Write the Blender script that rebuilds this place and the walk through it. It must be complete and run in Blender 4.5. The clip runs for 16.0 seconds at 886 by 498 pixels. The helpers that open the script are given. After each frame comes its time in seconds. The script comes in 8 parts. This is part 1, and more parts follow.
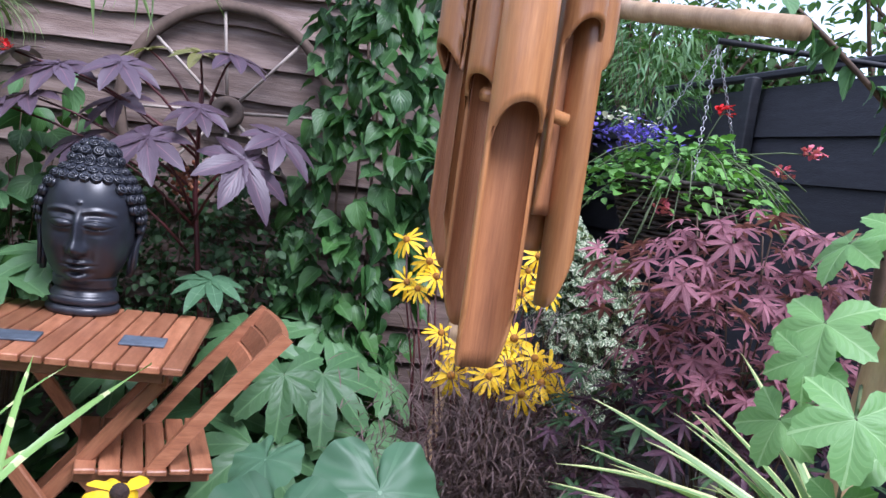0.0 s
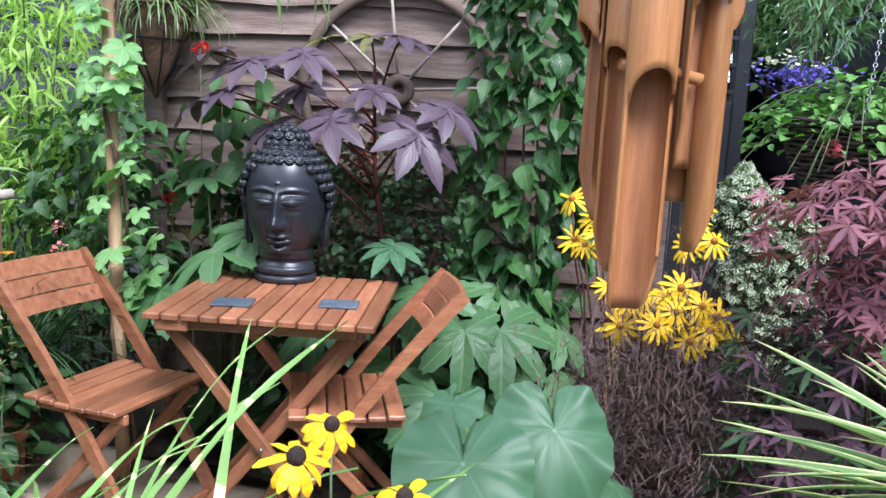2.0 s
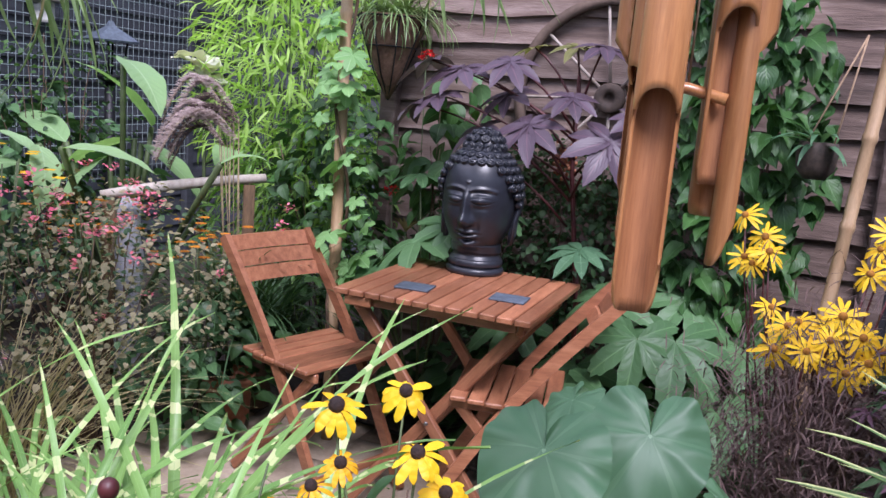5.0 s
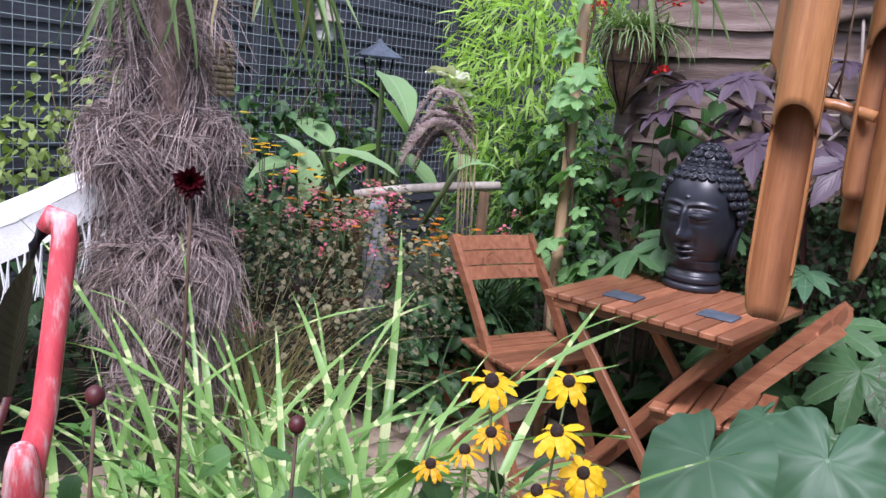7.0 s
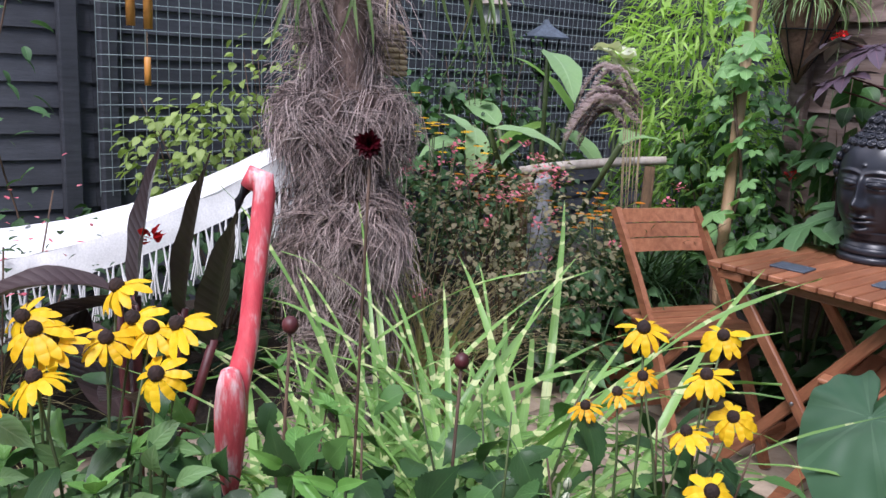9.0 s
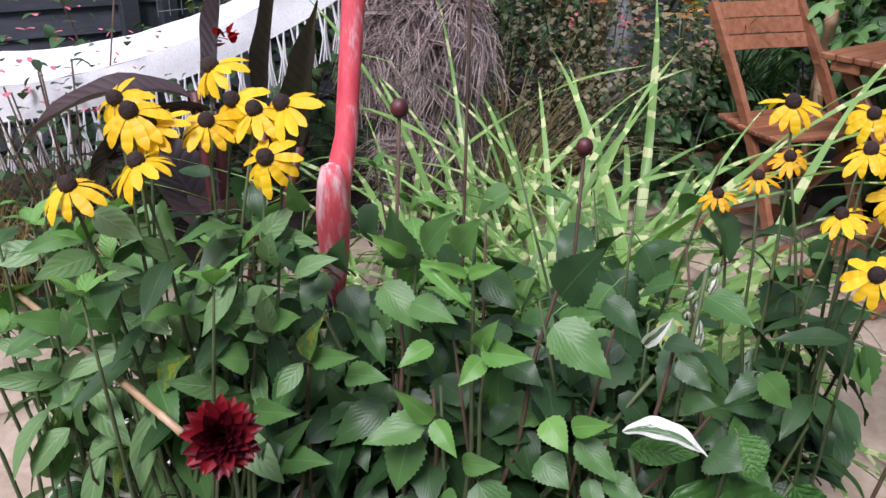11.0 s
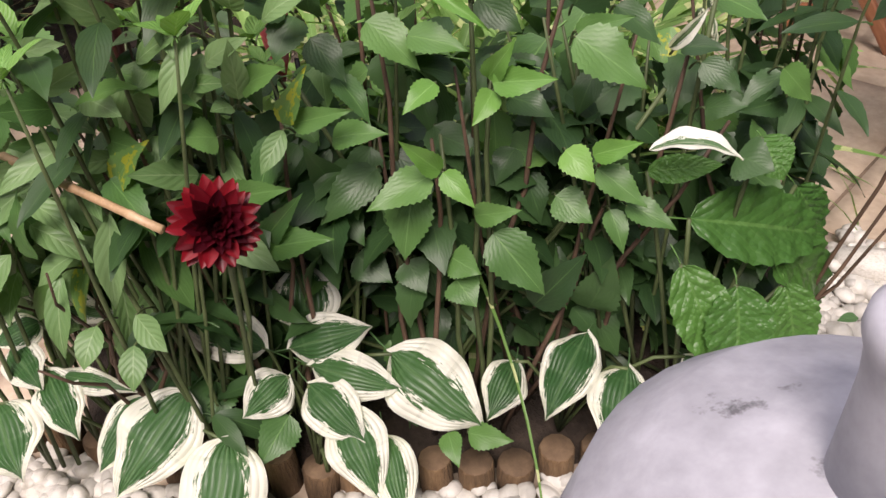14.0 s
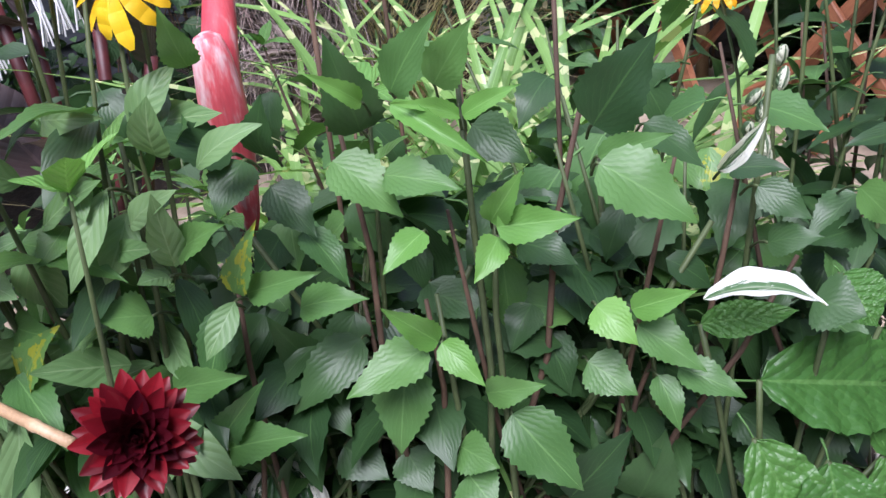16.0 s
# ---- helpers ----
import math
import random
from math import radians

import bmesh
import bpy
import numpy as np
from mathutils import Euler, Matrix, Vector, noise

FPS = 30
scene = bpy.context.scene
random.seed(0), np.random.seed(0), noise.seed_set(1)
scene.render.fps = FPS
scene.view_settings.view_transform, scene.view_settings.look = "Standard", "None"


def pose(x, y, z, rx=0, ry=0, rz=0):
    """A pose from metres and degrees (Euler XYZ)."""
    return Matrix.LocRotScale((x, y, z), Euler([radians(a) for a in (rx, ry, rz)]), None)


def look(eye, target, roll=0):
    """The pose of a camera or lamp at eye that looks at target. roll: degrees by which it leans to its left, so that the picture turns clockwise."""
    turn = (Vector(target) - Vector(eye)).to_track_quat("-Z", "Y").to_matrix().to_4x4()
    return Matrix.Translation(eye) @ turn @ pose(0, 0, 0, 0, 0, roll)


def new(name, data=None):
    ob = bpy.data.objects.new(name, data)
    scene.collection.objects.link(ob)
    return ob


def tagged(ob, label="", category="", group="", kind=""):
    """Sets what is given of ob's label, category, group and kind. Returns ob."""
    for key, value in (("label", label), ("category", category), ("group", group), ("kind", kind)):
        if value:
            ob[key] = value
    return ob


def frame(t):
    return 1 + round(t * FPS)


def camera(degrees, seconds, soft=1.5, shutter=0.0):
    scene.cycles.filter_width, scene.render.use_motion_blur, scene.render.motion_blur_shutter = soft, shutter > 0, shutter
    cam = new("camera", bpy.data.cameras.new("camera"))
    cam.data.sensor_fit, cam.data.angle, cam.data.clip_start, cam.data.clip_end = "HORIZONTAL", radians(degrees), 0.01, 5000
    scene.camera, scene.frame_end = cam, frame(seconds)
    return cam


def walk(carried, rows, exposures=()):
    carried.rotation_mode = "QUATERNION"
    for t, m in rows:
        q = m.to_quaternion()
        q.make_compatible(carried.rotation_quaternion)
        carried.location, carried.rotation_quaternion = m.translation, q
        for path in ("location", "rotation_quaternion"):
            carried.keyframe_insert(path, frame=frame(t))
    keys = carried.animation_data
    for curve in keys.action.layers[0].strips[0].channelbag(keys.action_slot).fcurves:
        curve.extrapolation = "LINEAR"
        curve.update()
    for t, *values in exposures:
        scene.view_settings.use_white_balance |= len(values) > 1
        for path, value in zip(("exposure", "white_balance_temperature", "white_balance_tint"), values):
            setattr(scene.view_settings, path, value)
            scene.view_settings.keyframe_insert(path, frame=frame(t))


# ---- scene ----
cam = camera(55.5, 16.0)
METRES, EYE, TILT, LEAN, TURN = 1.55, 1.24, -5.8, -7.76, 0.0
ROWS = [
    (0.0, 0.0, 0.0, 0.0, 0.0, 0.0, 0.0),
    (0.5, -0.0334, -0.023, -0.006, 0.95, -1.76, 2.62),
    (1.0, -0.0506, -0.0438, -0.0037, 2.27, -3.38, 5.47),
    (1.5, -0.035, -0.0611, -0.0047, 5.11, -3.59, 4.9),
    (2.0, 0.0202, -0.0796, -0.0019, 11.89, -2.23, 3.34),
    (2.5, 0.0866, -0.1133, 0.0061, 16.79, -0.78, 2.18),
    (3.0, 0.1126, -0.1171, 0.008, 17.81, -0.08, 1.87),
    (3.5, 0.1182, -0.1205, 0.0046, 18.42, -0.19, 2.95),
    (4.75, 0.2005, -0.0895, -0.0085, 28.3, -1.25, -0.1),
    (6.0, 0.2844, -0.0951, -0.0253, 39.01, -2.04, -3.26),
    (6.5, 0.3001, -0.0916, -0.019, 43.4, -1.81, -3.77),
    (7.0, 0.3435, -0.1002, -0.0233, 48.32, -1.47, -4.57),
    (7.5, 0.3773, -0.1156, -0.0325, 51.75, -1.47, -4.86),
    (8.0, 0.407, -0.1307, -0.03, 54.81, -1.13, -3.44),
    (8.5, 0.4083, -0.1306, -0.0395, 57.96, -1.49, -3.55),
    (11.0, 0.317, -0.1474, -0.1139, 63.02, -14.69, -2.23),
    (11.5, 0.2744, -0.1529, -0.1271, 59.06, -20.38, -0.93),
    (12.0, 0.2442, -0.162, -0.1428, 55.66, -25.13, -0.86),
    (12.5, 0.2257, -0.1714, -0.1492, 54.0, -27.78, -2.69),
    (13.0, 0.2141, -0.1811, -0.1625, 53.25, -29.4, -2.01),
    (13.5, 0.2211, -0.1878, -0.1695, 52.57, -29.48, -0.26),
    (14.0, 0.2123, -0.1966, -0.1811, 51.81, -28.33, 2.79),
    (14.5, 0.1933, -0.1909, -0.1994, 49.86, -25.81, 8.01),
    (15.0, 0.1677, -0.1806, -0.1973, 49.24, -22.84, 9.73),
    (15.5, 0.1463, -0.1489, -0.2047, 50.56, -21.26, 8.01),
    (16.0, 0.1201, -0.1103, -0.2176, 51.76, -18.83, 6.32),
]
walk(cam, [(t, pose(0, 0, EYE, TILT, LEAN, TURN) @ pose(METRES * x, METRES * y, METRES * z, 90 + pitch, roll, yaw)) for t, x, y, z, yaw, pitch, roll in ROWS], exposures=[(0.0, 1.4, 5600, 21), (1.5, 1.68, 5900, 24), (2.0, 1.62, 5750, 13), (3.0, 1.26, 5800, 23), (6.0, 1.16, 5850, 27), (8.6, 0.95, 5950, 20), (11.0, 0.88, 6050, 24), (12.5, 0.95, 5850, 24), (13.3, 1.07, 6800, 24), (14.2, 0.95, 7150, 24), (15.0, 1.1, 6300, 24), (16.0, 1.3, 5850, 24)])

# ---- sky and light ----
world = bpy.data.worlds.new("overcast_sky")
scene.world = world
world.use_nodes = True
wn, wl = world.node_tree.nodes, world.node_tree.links
sky = wn.new("ShaderNodeTexSky")
sky.sky_type, sky.sun_disc = "NISHITA", False
sky.sun_elevation, sky.sun_rotation = radians(53), radians(223)
sky.dust_density, sky.air_density = 1.5, 1.0
soft_sky = wn.new("ShaderNodeHueSaturation")
soft_sky.inputs["Saturation"].default_value = 0.55
wl.new(sky.outputs[0], soft_sky.inputs["Color"])
wl.new(soft_sky.outputs[0], wn["Background"].inputs["Color"])
wn["Background"].inputs["Strength"].default_value = 0.125

sun = new("sun", bpy.data.lights.new("sun", "SUN"))
sun.data.energy, sun.data.angle, sun.data.color = 2.6, radians(25), (1.0, 0.98, 0.95)
sun.matrix_basis = look((2.2, -1.6, 5.6), (-0.6, 1.4, 0.0))

# ---- materials ----


def nodes_of(name):
    m = bpy.data.materials.new(name)
    m.use_nodes = True
    nt = m.node_tree
    return m, nt, nt.nodes, nt.nodes["Principled BSDF"]


def ramp(nt, fac, stops):
    r = nt.nodes.new("ShaderNodeValToRGB")
    e = r.color_ramp.elements
    while len(e) < len(stops):
        e.new(0.5)
    for k, (p, c) in zip(e, stops):
        k.position, k.color = p, (*c, 1)
    nt.links.new(fac, r.inputs[0])
    return r.outputs[0]


def math_node(nt, op, a, b=None, c=None):
    n = nt.nodes.new("ShaderNodeMath")
    n.operation = op
    for i, v in enumerate((a, b, c)):
        if v is None:
            continue
        if isinstance(v, (int, float)):
            n.inputs[i].default_value = v
        else:
            nt.links.new(v, n.inputs[i])
    return n.outputs[0]


def mix_rgb(nt, fac, a, b, blend="MIX"):
    n = nt.nodes.new("ShaderNodeMix")
    n.data_type, n.blend_type = "RGBA", blend
    for s, v in ((n.inputs[0], fac), (n.inputs[6], a), (n.inputs[7], b)):
        if isinstance(v, tuple):
            s.default_value = (*v, 1)
        elif isinstance(v, (int, float)):
            s.default_value = v
        else:
            nt.links.new(v, s)
    return n.outputs[2]


def noise_fac(nt, scale, detail=4.0, rough=0.6, coord="Object", stretch=None):
    tc = nt.nodes.new("ShaderNodeTexCoord")
    out = tc.outputs[coord]
    if stretch:
        mp = nt.nodes.new("ShaderNodeMapping")
        mp.inputs["Scale"].default_value = stretch
        nt.links.new(out, mp.inputs[0])
        out = mp.outputs[0]
    n = nt.nodes.new("ShaderNodeTexNoise")
    n.inputs["Scale"].default_value, n.inputs["Detail"].default_value, n.inputs["Roughness"].default_value = scale, detail, rough
    nt.links.new(out, n.inputs["Vector"])
    return n.outputs["Fac"]


def bump(nt, height, strength, distance=0.002):
    b = nt.nodes.new("ShaderNodeBump")
    b.inputs["Strength"].default_value, b.inputs["Distance"].default_value = strength, distance
    nt.links.new(height, b.inputs["Height"])
    return b.outputs[0]


def random_fac(nt):
    """One number for each object and each loose piece of a mesh."""
    a = nt.nodes.new("ShaderNodeObjectInfo").outputs["Random"]
    b = nt.nodes.new("ShaderNodeNewGeometry").outputs["Random Per Island"]
    return math_node(nt, "FRACT", math_node(nt, "ADD", a, b))


def surface(name, stops, scale=8.0, rough=0.7, stretch=None, bump_strength=0.3, bump_scale=60.0, vary=0.25, metal=0.0, coat=0.0, distance=0.002, spec=0.5):
    """A mottled opaque surface: two scales of noise, a tint for each piece, fine relief."""
    m, nt, n, p = nodes_of(name)
    big = noise_fac(nt, scale, 5, 0.65, stretch=stretch)
    col = ramp(nt, big, stops)
    fine = noise_fac(nt, bump_scale, 3, 0.6, stretch=stretch)
    col = mix_rgb(nt, 0.35, col, ramp(nt, fine, [(0.25, (0.35, 0.35, 0.35)), (0.75, (1, 1, 1))]), "MULTIPLY")
    tint = ramp(nt, random_fac(nt), [(0.0, (1 - vary,) * 3), (1.0, (1 + vary * 0.4,) * 3)])
    col = mix_rgb(nt, 1.0, col, tint, "MULTIPLY")
    nt.links.new(col, p.inputs["Base Color"])
    p.inputs["Roughness"].default_value, p.inputs["Metallic"].default_value = rough, metal
    p.inputs["Coat Weight"].default_value = coat
    p.inputs["Specular IOR Level"].default_value = spec
    nt.links.new(bump(nt, math_node(nt, "ADD", fine, math_node(nt, "MULTIPLY", big, 0.5)), bump_strength, distance), p.inputs["Normal"])
    return m


def leaf_material(name, dark, light, vein, rough=0.45, veins=9.0, slant=0.7, margin=None, edge=0.62, bands=None, radial=False, thin=0.25, relief=0.35, blotch=None, midrib=0.05, pleats=0.0, wrinkle=0.0):
    """A leaf: midrib and side veins along its own length, mottling, a tint for each leaf, light through the blade.
    margin: the colour of an uneven rim; bands: the colour of bars across it."""
    m, nt, n, p = nodes_of(name)
    uv = n.new("ShaderNodeTexCoord").outputs["UV"]
    sep = n.new("ShaderNodeSeparateXYZ")
    nt.links.new(uv, sep.inputs[0])
    u, v = sep.outputs[0], sep.outputs[1]
    side = math_node(nt, "ABSOLUTE", math_node(nt, "SUBTRACT", math_node(nt, "MULTIPLY", u, 2.0), 1.0))
    wave = math_node(nt, "FRACT", math_node(nt, "MULTIPLY", math_node(nt, "SUBTRACT", v, math_node(nt, "MULTIPLY", side, slant / veins * 3)), veins))
    line = math_node(nt, "ABSOLUTE", math_node(nt, "SUBTRACT", wave, 0.5))
    vein_line = math_node(nt, "MULTIPLY", math_node(nt, "LESS_THAN", line, 0.05), math_node(nt, "SUBTRACT", 1.0, math_node(nt, "MULTIPLY", side, 0.7)))
    mid = math_node(nt, "LESS_THAN", side, midrib)
    rnd = random_fac(nt)
    mott = noise_fac(nt, 35.0, 4, 0.65)
    col = mix_rgb(nt, math_node(nt, "ADD", math_node(nt, "MULTIPLY", rnd, 0.7), math_node(nt, "MULTIPLY", mott, 0.3)), dark, light)
    if blotch:
        col = mix_rgb(nt, math_node(nt, "MULTIPLY", math_node(nt, "GREATER_THAN", rnd, 0.965), math_node(nt, "GREATER_THAN", mott, 0.52)), col, blotch)
    if margin:
        shift = n.new("ShaderNodeVectorMath")
        shift.operation = "ADD"
        spread = n.new("ShaderNodeMapping")
        spread.inputs["Scale"].default_value = (6.5, 1.5, 1.0)
        nt.links.new(uv, spread.inputs[0])
        nt.links.new(spread.outputs[0], shift.inputs[0])
        own = n.new("ShaderNodeCombineXYZ")
        nt.links.new(math_node(nt, "MULTIPLY", rnd, 37.0), own.inputs[0])
        nt.links.new(math_node(nt, "MULTIPLY", rnd, 91.0), own.inputs[2])
        nt.links.new(own.outputs[0], shift.inputs[1])
        tear = n.new("ShaderNodeTexNoise")
        tear.inputs["Scale"].default_value, tear.inputs["Detail"].default_value, tear.inputs["Roughness"].default_value = 3.2, 5.0, 0.72
        nt.links.new(shift.outputs[0], tear.inputs["Vector"])
        ragged = math_node(nt, "ADD", tear.outputs["Fac"], math_node(nt, "MULTIPLY", math_node(nt, "SUBTRACT", rnd, 0.5), 0.22))
        rim = math_node(nt, "ADD", side, math_node(nt, "MULTIPLY", math_node(nt, "SUBTRACT", ragged, 0.5), 1.15))
        tip = math_node(nt, "MULTIPLY", math_node(nt, "MAXIMUM", math_node(nt, "SUBTRACT", v, 0.72), 0.0), 1.2)
        white = math_node(nt, "GREATER_THAN", math_node(nt, "ADD", rim, tip), edge)
        col = mix_rgb(nt, white, col, margin)
    if bands:
        bar = math_node(nt, "FRACT", math_node(nt, "ADD", math_node(nt, "MULTIPLY", v, 9.0), math_node(nt, "ADD", math_node(nt, "MULTIPLY", rnd, 5.0), math_node(nt, "MULTIPLY", noise_fac(nt, 9.0), 1.2))))
        col = mix_rgb(nt, math_node(nt, "MULTIPLY", math_node(nt, "GREATER_THAN", bar, 0.82), 0.85), col, bands)
    fine = math_node(nt, "MAXIMUM", math_node(nt, "MULTIPLY", vein_line, 0.45), mid)
    if radial:
        fine = math_node(nt, "MAXIMUM", mid, math_node(nt, "MULTIPLY", vein_line, 0.25))
    col = mix_rgb(nt, math_node(nt, "MULTIPLY", fine, 0.6), col, vein)
    nt.links.new(col, p.inputs["Base Color"])
    p.inputs["Roughness"].default_value = rough
    p.inputs["Specular IOR Level"].default_value = 0.4
    hump = math_node(nt, "MULTIPLY", math_node(nt, "SINE", math_node(nt, "MULTIPLY", wave, 3.1416)), 1.0)
    if pleats:
        hump = math_node(nt, "ADD", math_node(nt, "ABSOLUTE", math_node(nt, "SINE", math_node(nt, "MULTIPLY", side, pleats))), math_node(nt, "MULTIPLY", mott, 0.3))
    if wrinkle:
        cells = n.new("ShaderNodeTexVoronoi")
        cells.inputs["Scale"].default_value = wrinkle
        nt.links.new(n.new("ShaderNodeTexCoord").outputs["Object"], cells.inputs["Vector"])
        hump = math_node(nt, "SUBTRACT", hump, math_node(nt, "MULTIPLY", cells.outputs["Distance"], 1.3))
    nrm = bump(nt, math_node(nt, "ADD", hump, math_node(nt, "MULTIPLY", mott, 0.6)), relief, 0.003)
    nt.links.new(nrm, p.inputs["Normal"])
    tr = n.new("ShaderNodeBsdfTranslucent")
    nt.links.new(mix_rgb(nt, 1.0, col, (1.1, 1.25, 0.6), "MULTIPLY"), tr.inputs[0])
    mx = n.new("ShaderNodeMixShader")
    mx.inputs[0].default_value = thin
    nt.links.new(p.outputs[0], mx.inputs[1])
    nt.links.new(tr.outputs[0], mx.inputs[2])
    nt.links.new(mx.outputs[0], n["Material Output"].inputs[0])
    return m


M_SOIL = surface("dark_soil", [(0.3, (0.02, 0.014, 0.01)), (0.7, (0.06, 0.042, 0.03))], 30, 0.95, bump_strength=0.8, distance=0.01)
M_PAVE = surface("sandstone_paving", [(0.3, (0.36, 0.27, 0.19)), (0.55, (0.5, 0.4, 0.3)), (0.75, (0.56, 0.47, 0.37))], 5, 0.85, bump_strength=0.5, bump_scale=45, vary=0.18, distance=0.004)
M_JOINT = surface("sandy_joint", [(0.3, (0.14, 0.1, 0.07)), (0.7, (0.24, 0.18, 0.13))], 30, 0.95)
M_PEBBLE = surface("white_pebble", [(0.3, (0.46, 0.43, 0.36)), (0.5, (0.66, 0.64, 0.58)), (0.8, (0.74, 0.72, 0.67))], 14, 0.5, bump_strength=0.12, vary=0.3)
M_ACACIA = surface("oiled_acacia", [(0.25, (0.2, 0.07, 0.036)), (0.5, (0.35, 0.14, 0.07)), (0.75, (0.46, 0.205, 0.11))], 6, 0.38, stretch=(1.5, 9, 9), bump_strength=0.25, bump_scale=30, vary=0.35)
M_BAMBOO = surface("stained_bamboo", [(0.25, (0.26, 0.1, 0.035)), (0.5, (0.43, 0.19, 0.07)), (0.75, (0.55, 0.27, 0.11))], 7, 0.33, stretch=(9, 9, 0.7), bump_strength=0.15, bump_scale=50, vary=0.2, coat=0.25)
M_BAMBOO_IN = surface("bamboo_inside", [(0.25, (0.2, 0.075, 0.03)), (0.5, (0.36, 0.15, 0.06)), (0.75, (0.46, 0.21, 0.09))], 8, 0.55, stretch=(9, 9, 0.6), bump_strength=0.3, vary=0.15)
M_CANE = surface("pale_bamboo_cane", [(0.25, (0.3, 0.18, 0.09)), (0.55, (0.48, 0.32, 0.18)), (0.8, (0.58, 0.43, 0.27))], 5, 0.5, stretch=(6, 6, 1), vary=0.2)
M_FENCE = surface("weathered_larch", [(0.2, (0.07, 0.045, 0.036)), (0.45, (0.16, 0.11, 0.09)), (0.65, (0.26, 0.195, 0.17)), (0.85, (0.36, 0.29, 0.265))], 3.0, 0.85, stretch=(1, 6, 9), bump_strength=0.7, bump_scale=22, vary=0.3, distance=0.004)
M_BLACK = surface("black_stained_timber", [(0.25, (0.009, 0.01, 0.014)), (0.6, (0.02, 0.022, 0.029)), (0.85, (0.042, 0.046, 0.055))], 4, 0.7, stretch=(1.2, 1.2, 9), bump_strength=0.5, bump_scale=35, vary=0.3, distance=0.003)
M_FADED = surface("faded_black_stain", [(0.25, (0.034, 0.038, 0.048)), (0.6, (0.066, 0.072, 0.086)), (0.85, (0.115, 0.125, 0.14))], 4, 0.7, stretch=(1.2, 1.2, 9), bump_strength=0.5, bump_scale=35, vary=0.3, distance=0.003)
M_RIM = surface("old_oak_rim", [(0.3, (0.07, 0.045, 0.033)), (0.7, (0.17, 0.115, 0.085))], 9, 0.85, bump_strength=0.6, vary=0.2)
M_HUB = surface("rusty_hub", [(0.3, (0.03, 0.022, 0.018)), (0.7, (0.09, 0.06, 0.045))], 20, 0.8, bump_strength=0.5)
M_SPOKE = surface("grey_iron_spoke", [(0.3, (0.25, 0.2, 0.17)), (0.7, (0.42, 0.36, 0.31))], 20, 0.6, vary=0.3)
M_STATUE = surface("black_resin", [(0.3, (0.016, 0.0175, 0.023)), (0.7, (0.027, 0.03, 0.041))], 20, 0.34, bump_strength=0.08, vary=0.0)
M_SLATE = surface("slate_coaster", [(0.3, (0.05, 0.065, 0.085)), (0.7, (0.1, 0.125, 0.16))], 30, 0.6, bump_strength=0.5)
M_BARK = surface("log_bark", [(0.3, (0.07, 0.04, 0.02)), (0.6, (0.2, 0.12, 0.06)), (0.8, (0.34, 0.23, 0.13))], 12, 0.9, stretch=(4, 4, 0.8), bump_strength=0.9, distance=0.006)
M_LOGTOP = surface("log_end_grain", [(0.3, (0.12, 0.075, 0.045)), (0.7, (0.26, 0.17, 0.1))], 22, 0.9, bump_strength=0.6)
M_STONE = surface("grey_cast_stone", [(0.3, (0.12, 0.12, 0.13)), (0.37, (0.32, 0.325, 0.355)), (0.7, (0.42, 0.425, 0.465))], 70, 0.75, bump_strength=0.35, bump_scale=90, vary=0.0, distance=0.001)
M_GREENSTEM = surface("green_stem", [(0.3, (0.05, 0.075, 0.025)), (0.7, (0.1, 0.14, 0.05))], 20, 0.6)
M_BROWNSTEM = surface("brown_stem", [(0.3, (0.06, 0.035, 0.022)), (0.7, (0.15, 0.09, 0.055))], 20, 0.75)
M_REDSTEM = surface("crimson_stem", [(0.3, (0.05, 0.01, 0.012)), (0.7, (0.12, 0.024, 0.025))], 20, 0.5)
M_FIBRE = surface("palm_fibre", [(0.3, (0.3, 0.21, 0.19)), (0.6, (0.56, 0.45, 0.415)), (0.8, (0.72, 0.63, 0.58))], 14, 0.95, bump_strength=0.8, vary=0.8, distance=0.01)
M_TRUNK = surface("dark_palm_trunk", [(0.3, (0.08, 0.05, 0.04)), (0.7, (0.26, 0.18, 0.15))], 20, 0.95, bump_strength=0.9, distance=0.01)
M_PINK = surface("faded_pink_plastic", [(0.35, (0.66, 0.06, 0.085)), (0.5, (0.76, 0.12, 0.14)), (0.6, (0.84, 0.58, 0.58))], 7, 0.4, stretch=(3, 3, 0.7), vary=0.0, bump_strength=0.1)
M_CLOTH = surface("white_cotton", [(0.3, (0.72, 0.72, 0.72)), (0.7, (0.84, 0.84, 0.83))], 20, 0.9, bump_strength=0.5, bump_scale=200, vary=0.05)
M_NET = surface("pale_netting", [(0.3, (0.26, 0.34, 0.34)), (0.7, (0.4, 0.48, 0.47))], 20, 0.7)
M_IRON = surface("black_iron", [(0.3, (0.01, 0.01, 0.012)), (0.7, (0.03, 0.03, 0.034))], 20, 0.5, metal=0.6)
M_CHAIN = surface("steel_chain", [(0.3, (0.3, 0.3, 0.31)), (0.7, (0.5, 0.5, 0.52))], 20, 0.4, metal=0.9)
M_WICKER = surface("dark_wicker", [(0.3, (0.02, 0.015, 0.011)), (0.7, (0.07, 0.05, 0.038))], 30, 0.8, vary=0.5)
M_COIR = surface("coir_liner", [(0.3, (0.09, 0.05, 0.03)), (0.7, (0.22, 0.13, 0.085))], 25, 0.95, bump_strength=0.9, distance=0.006)
M_ORANGE = surface("orange_bamboo", [(0.3, (0.6, 0.24, 0.04)), (0.7, (0.75, 0.36, 0.08))], 9, 0.45, stretch=(6, 6, 1))
M_WHITE = surface("chalky_white_paint", [(0.3, (0.62, 0.6, 0.55)), (0.7, (0.8, 0.79, 0.75))], 20, 0.7)
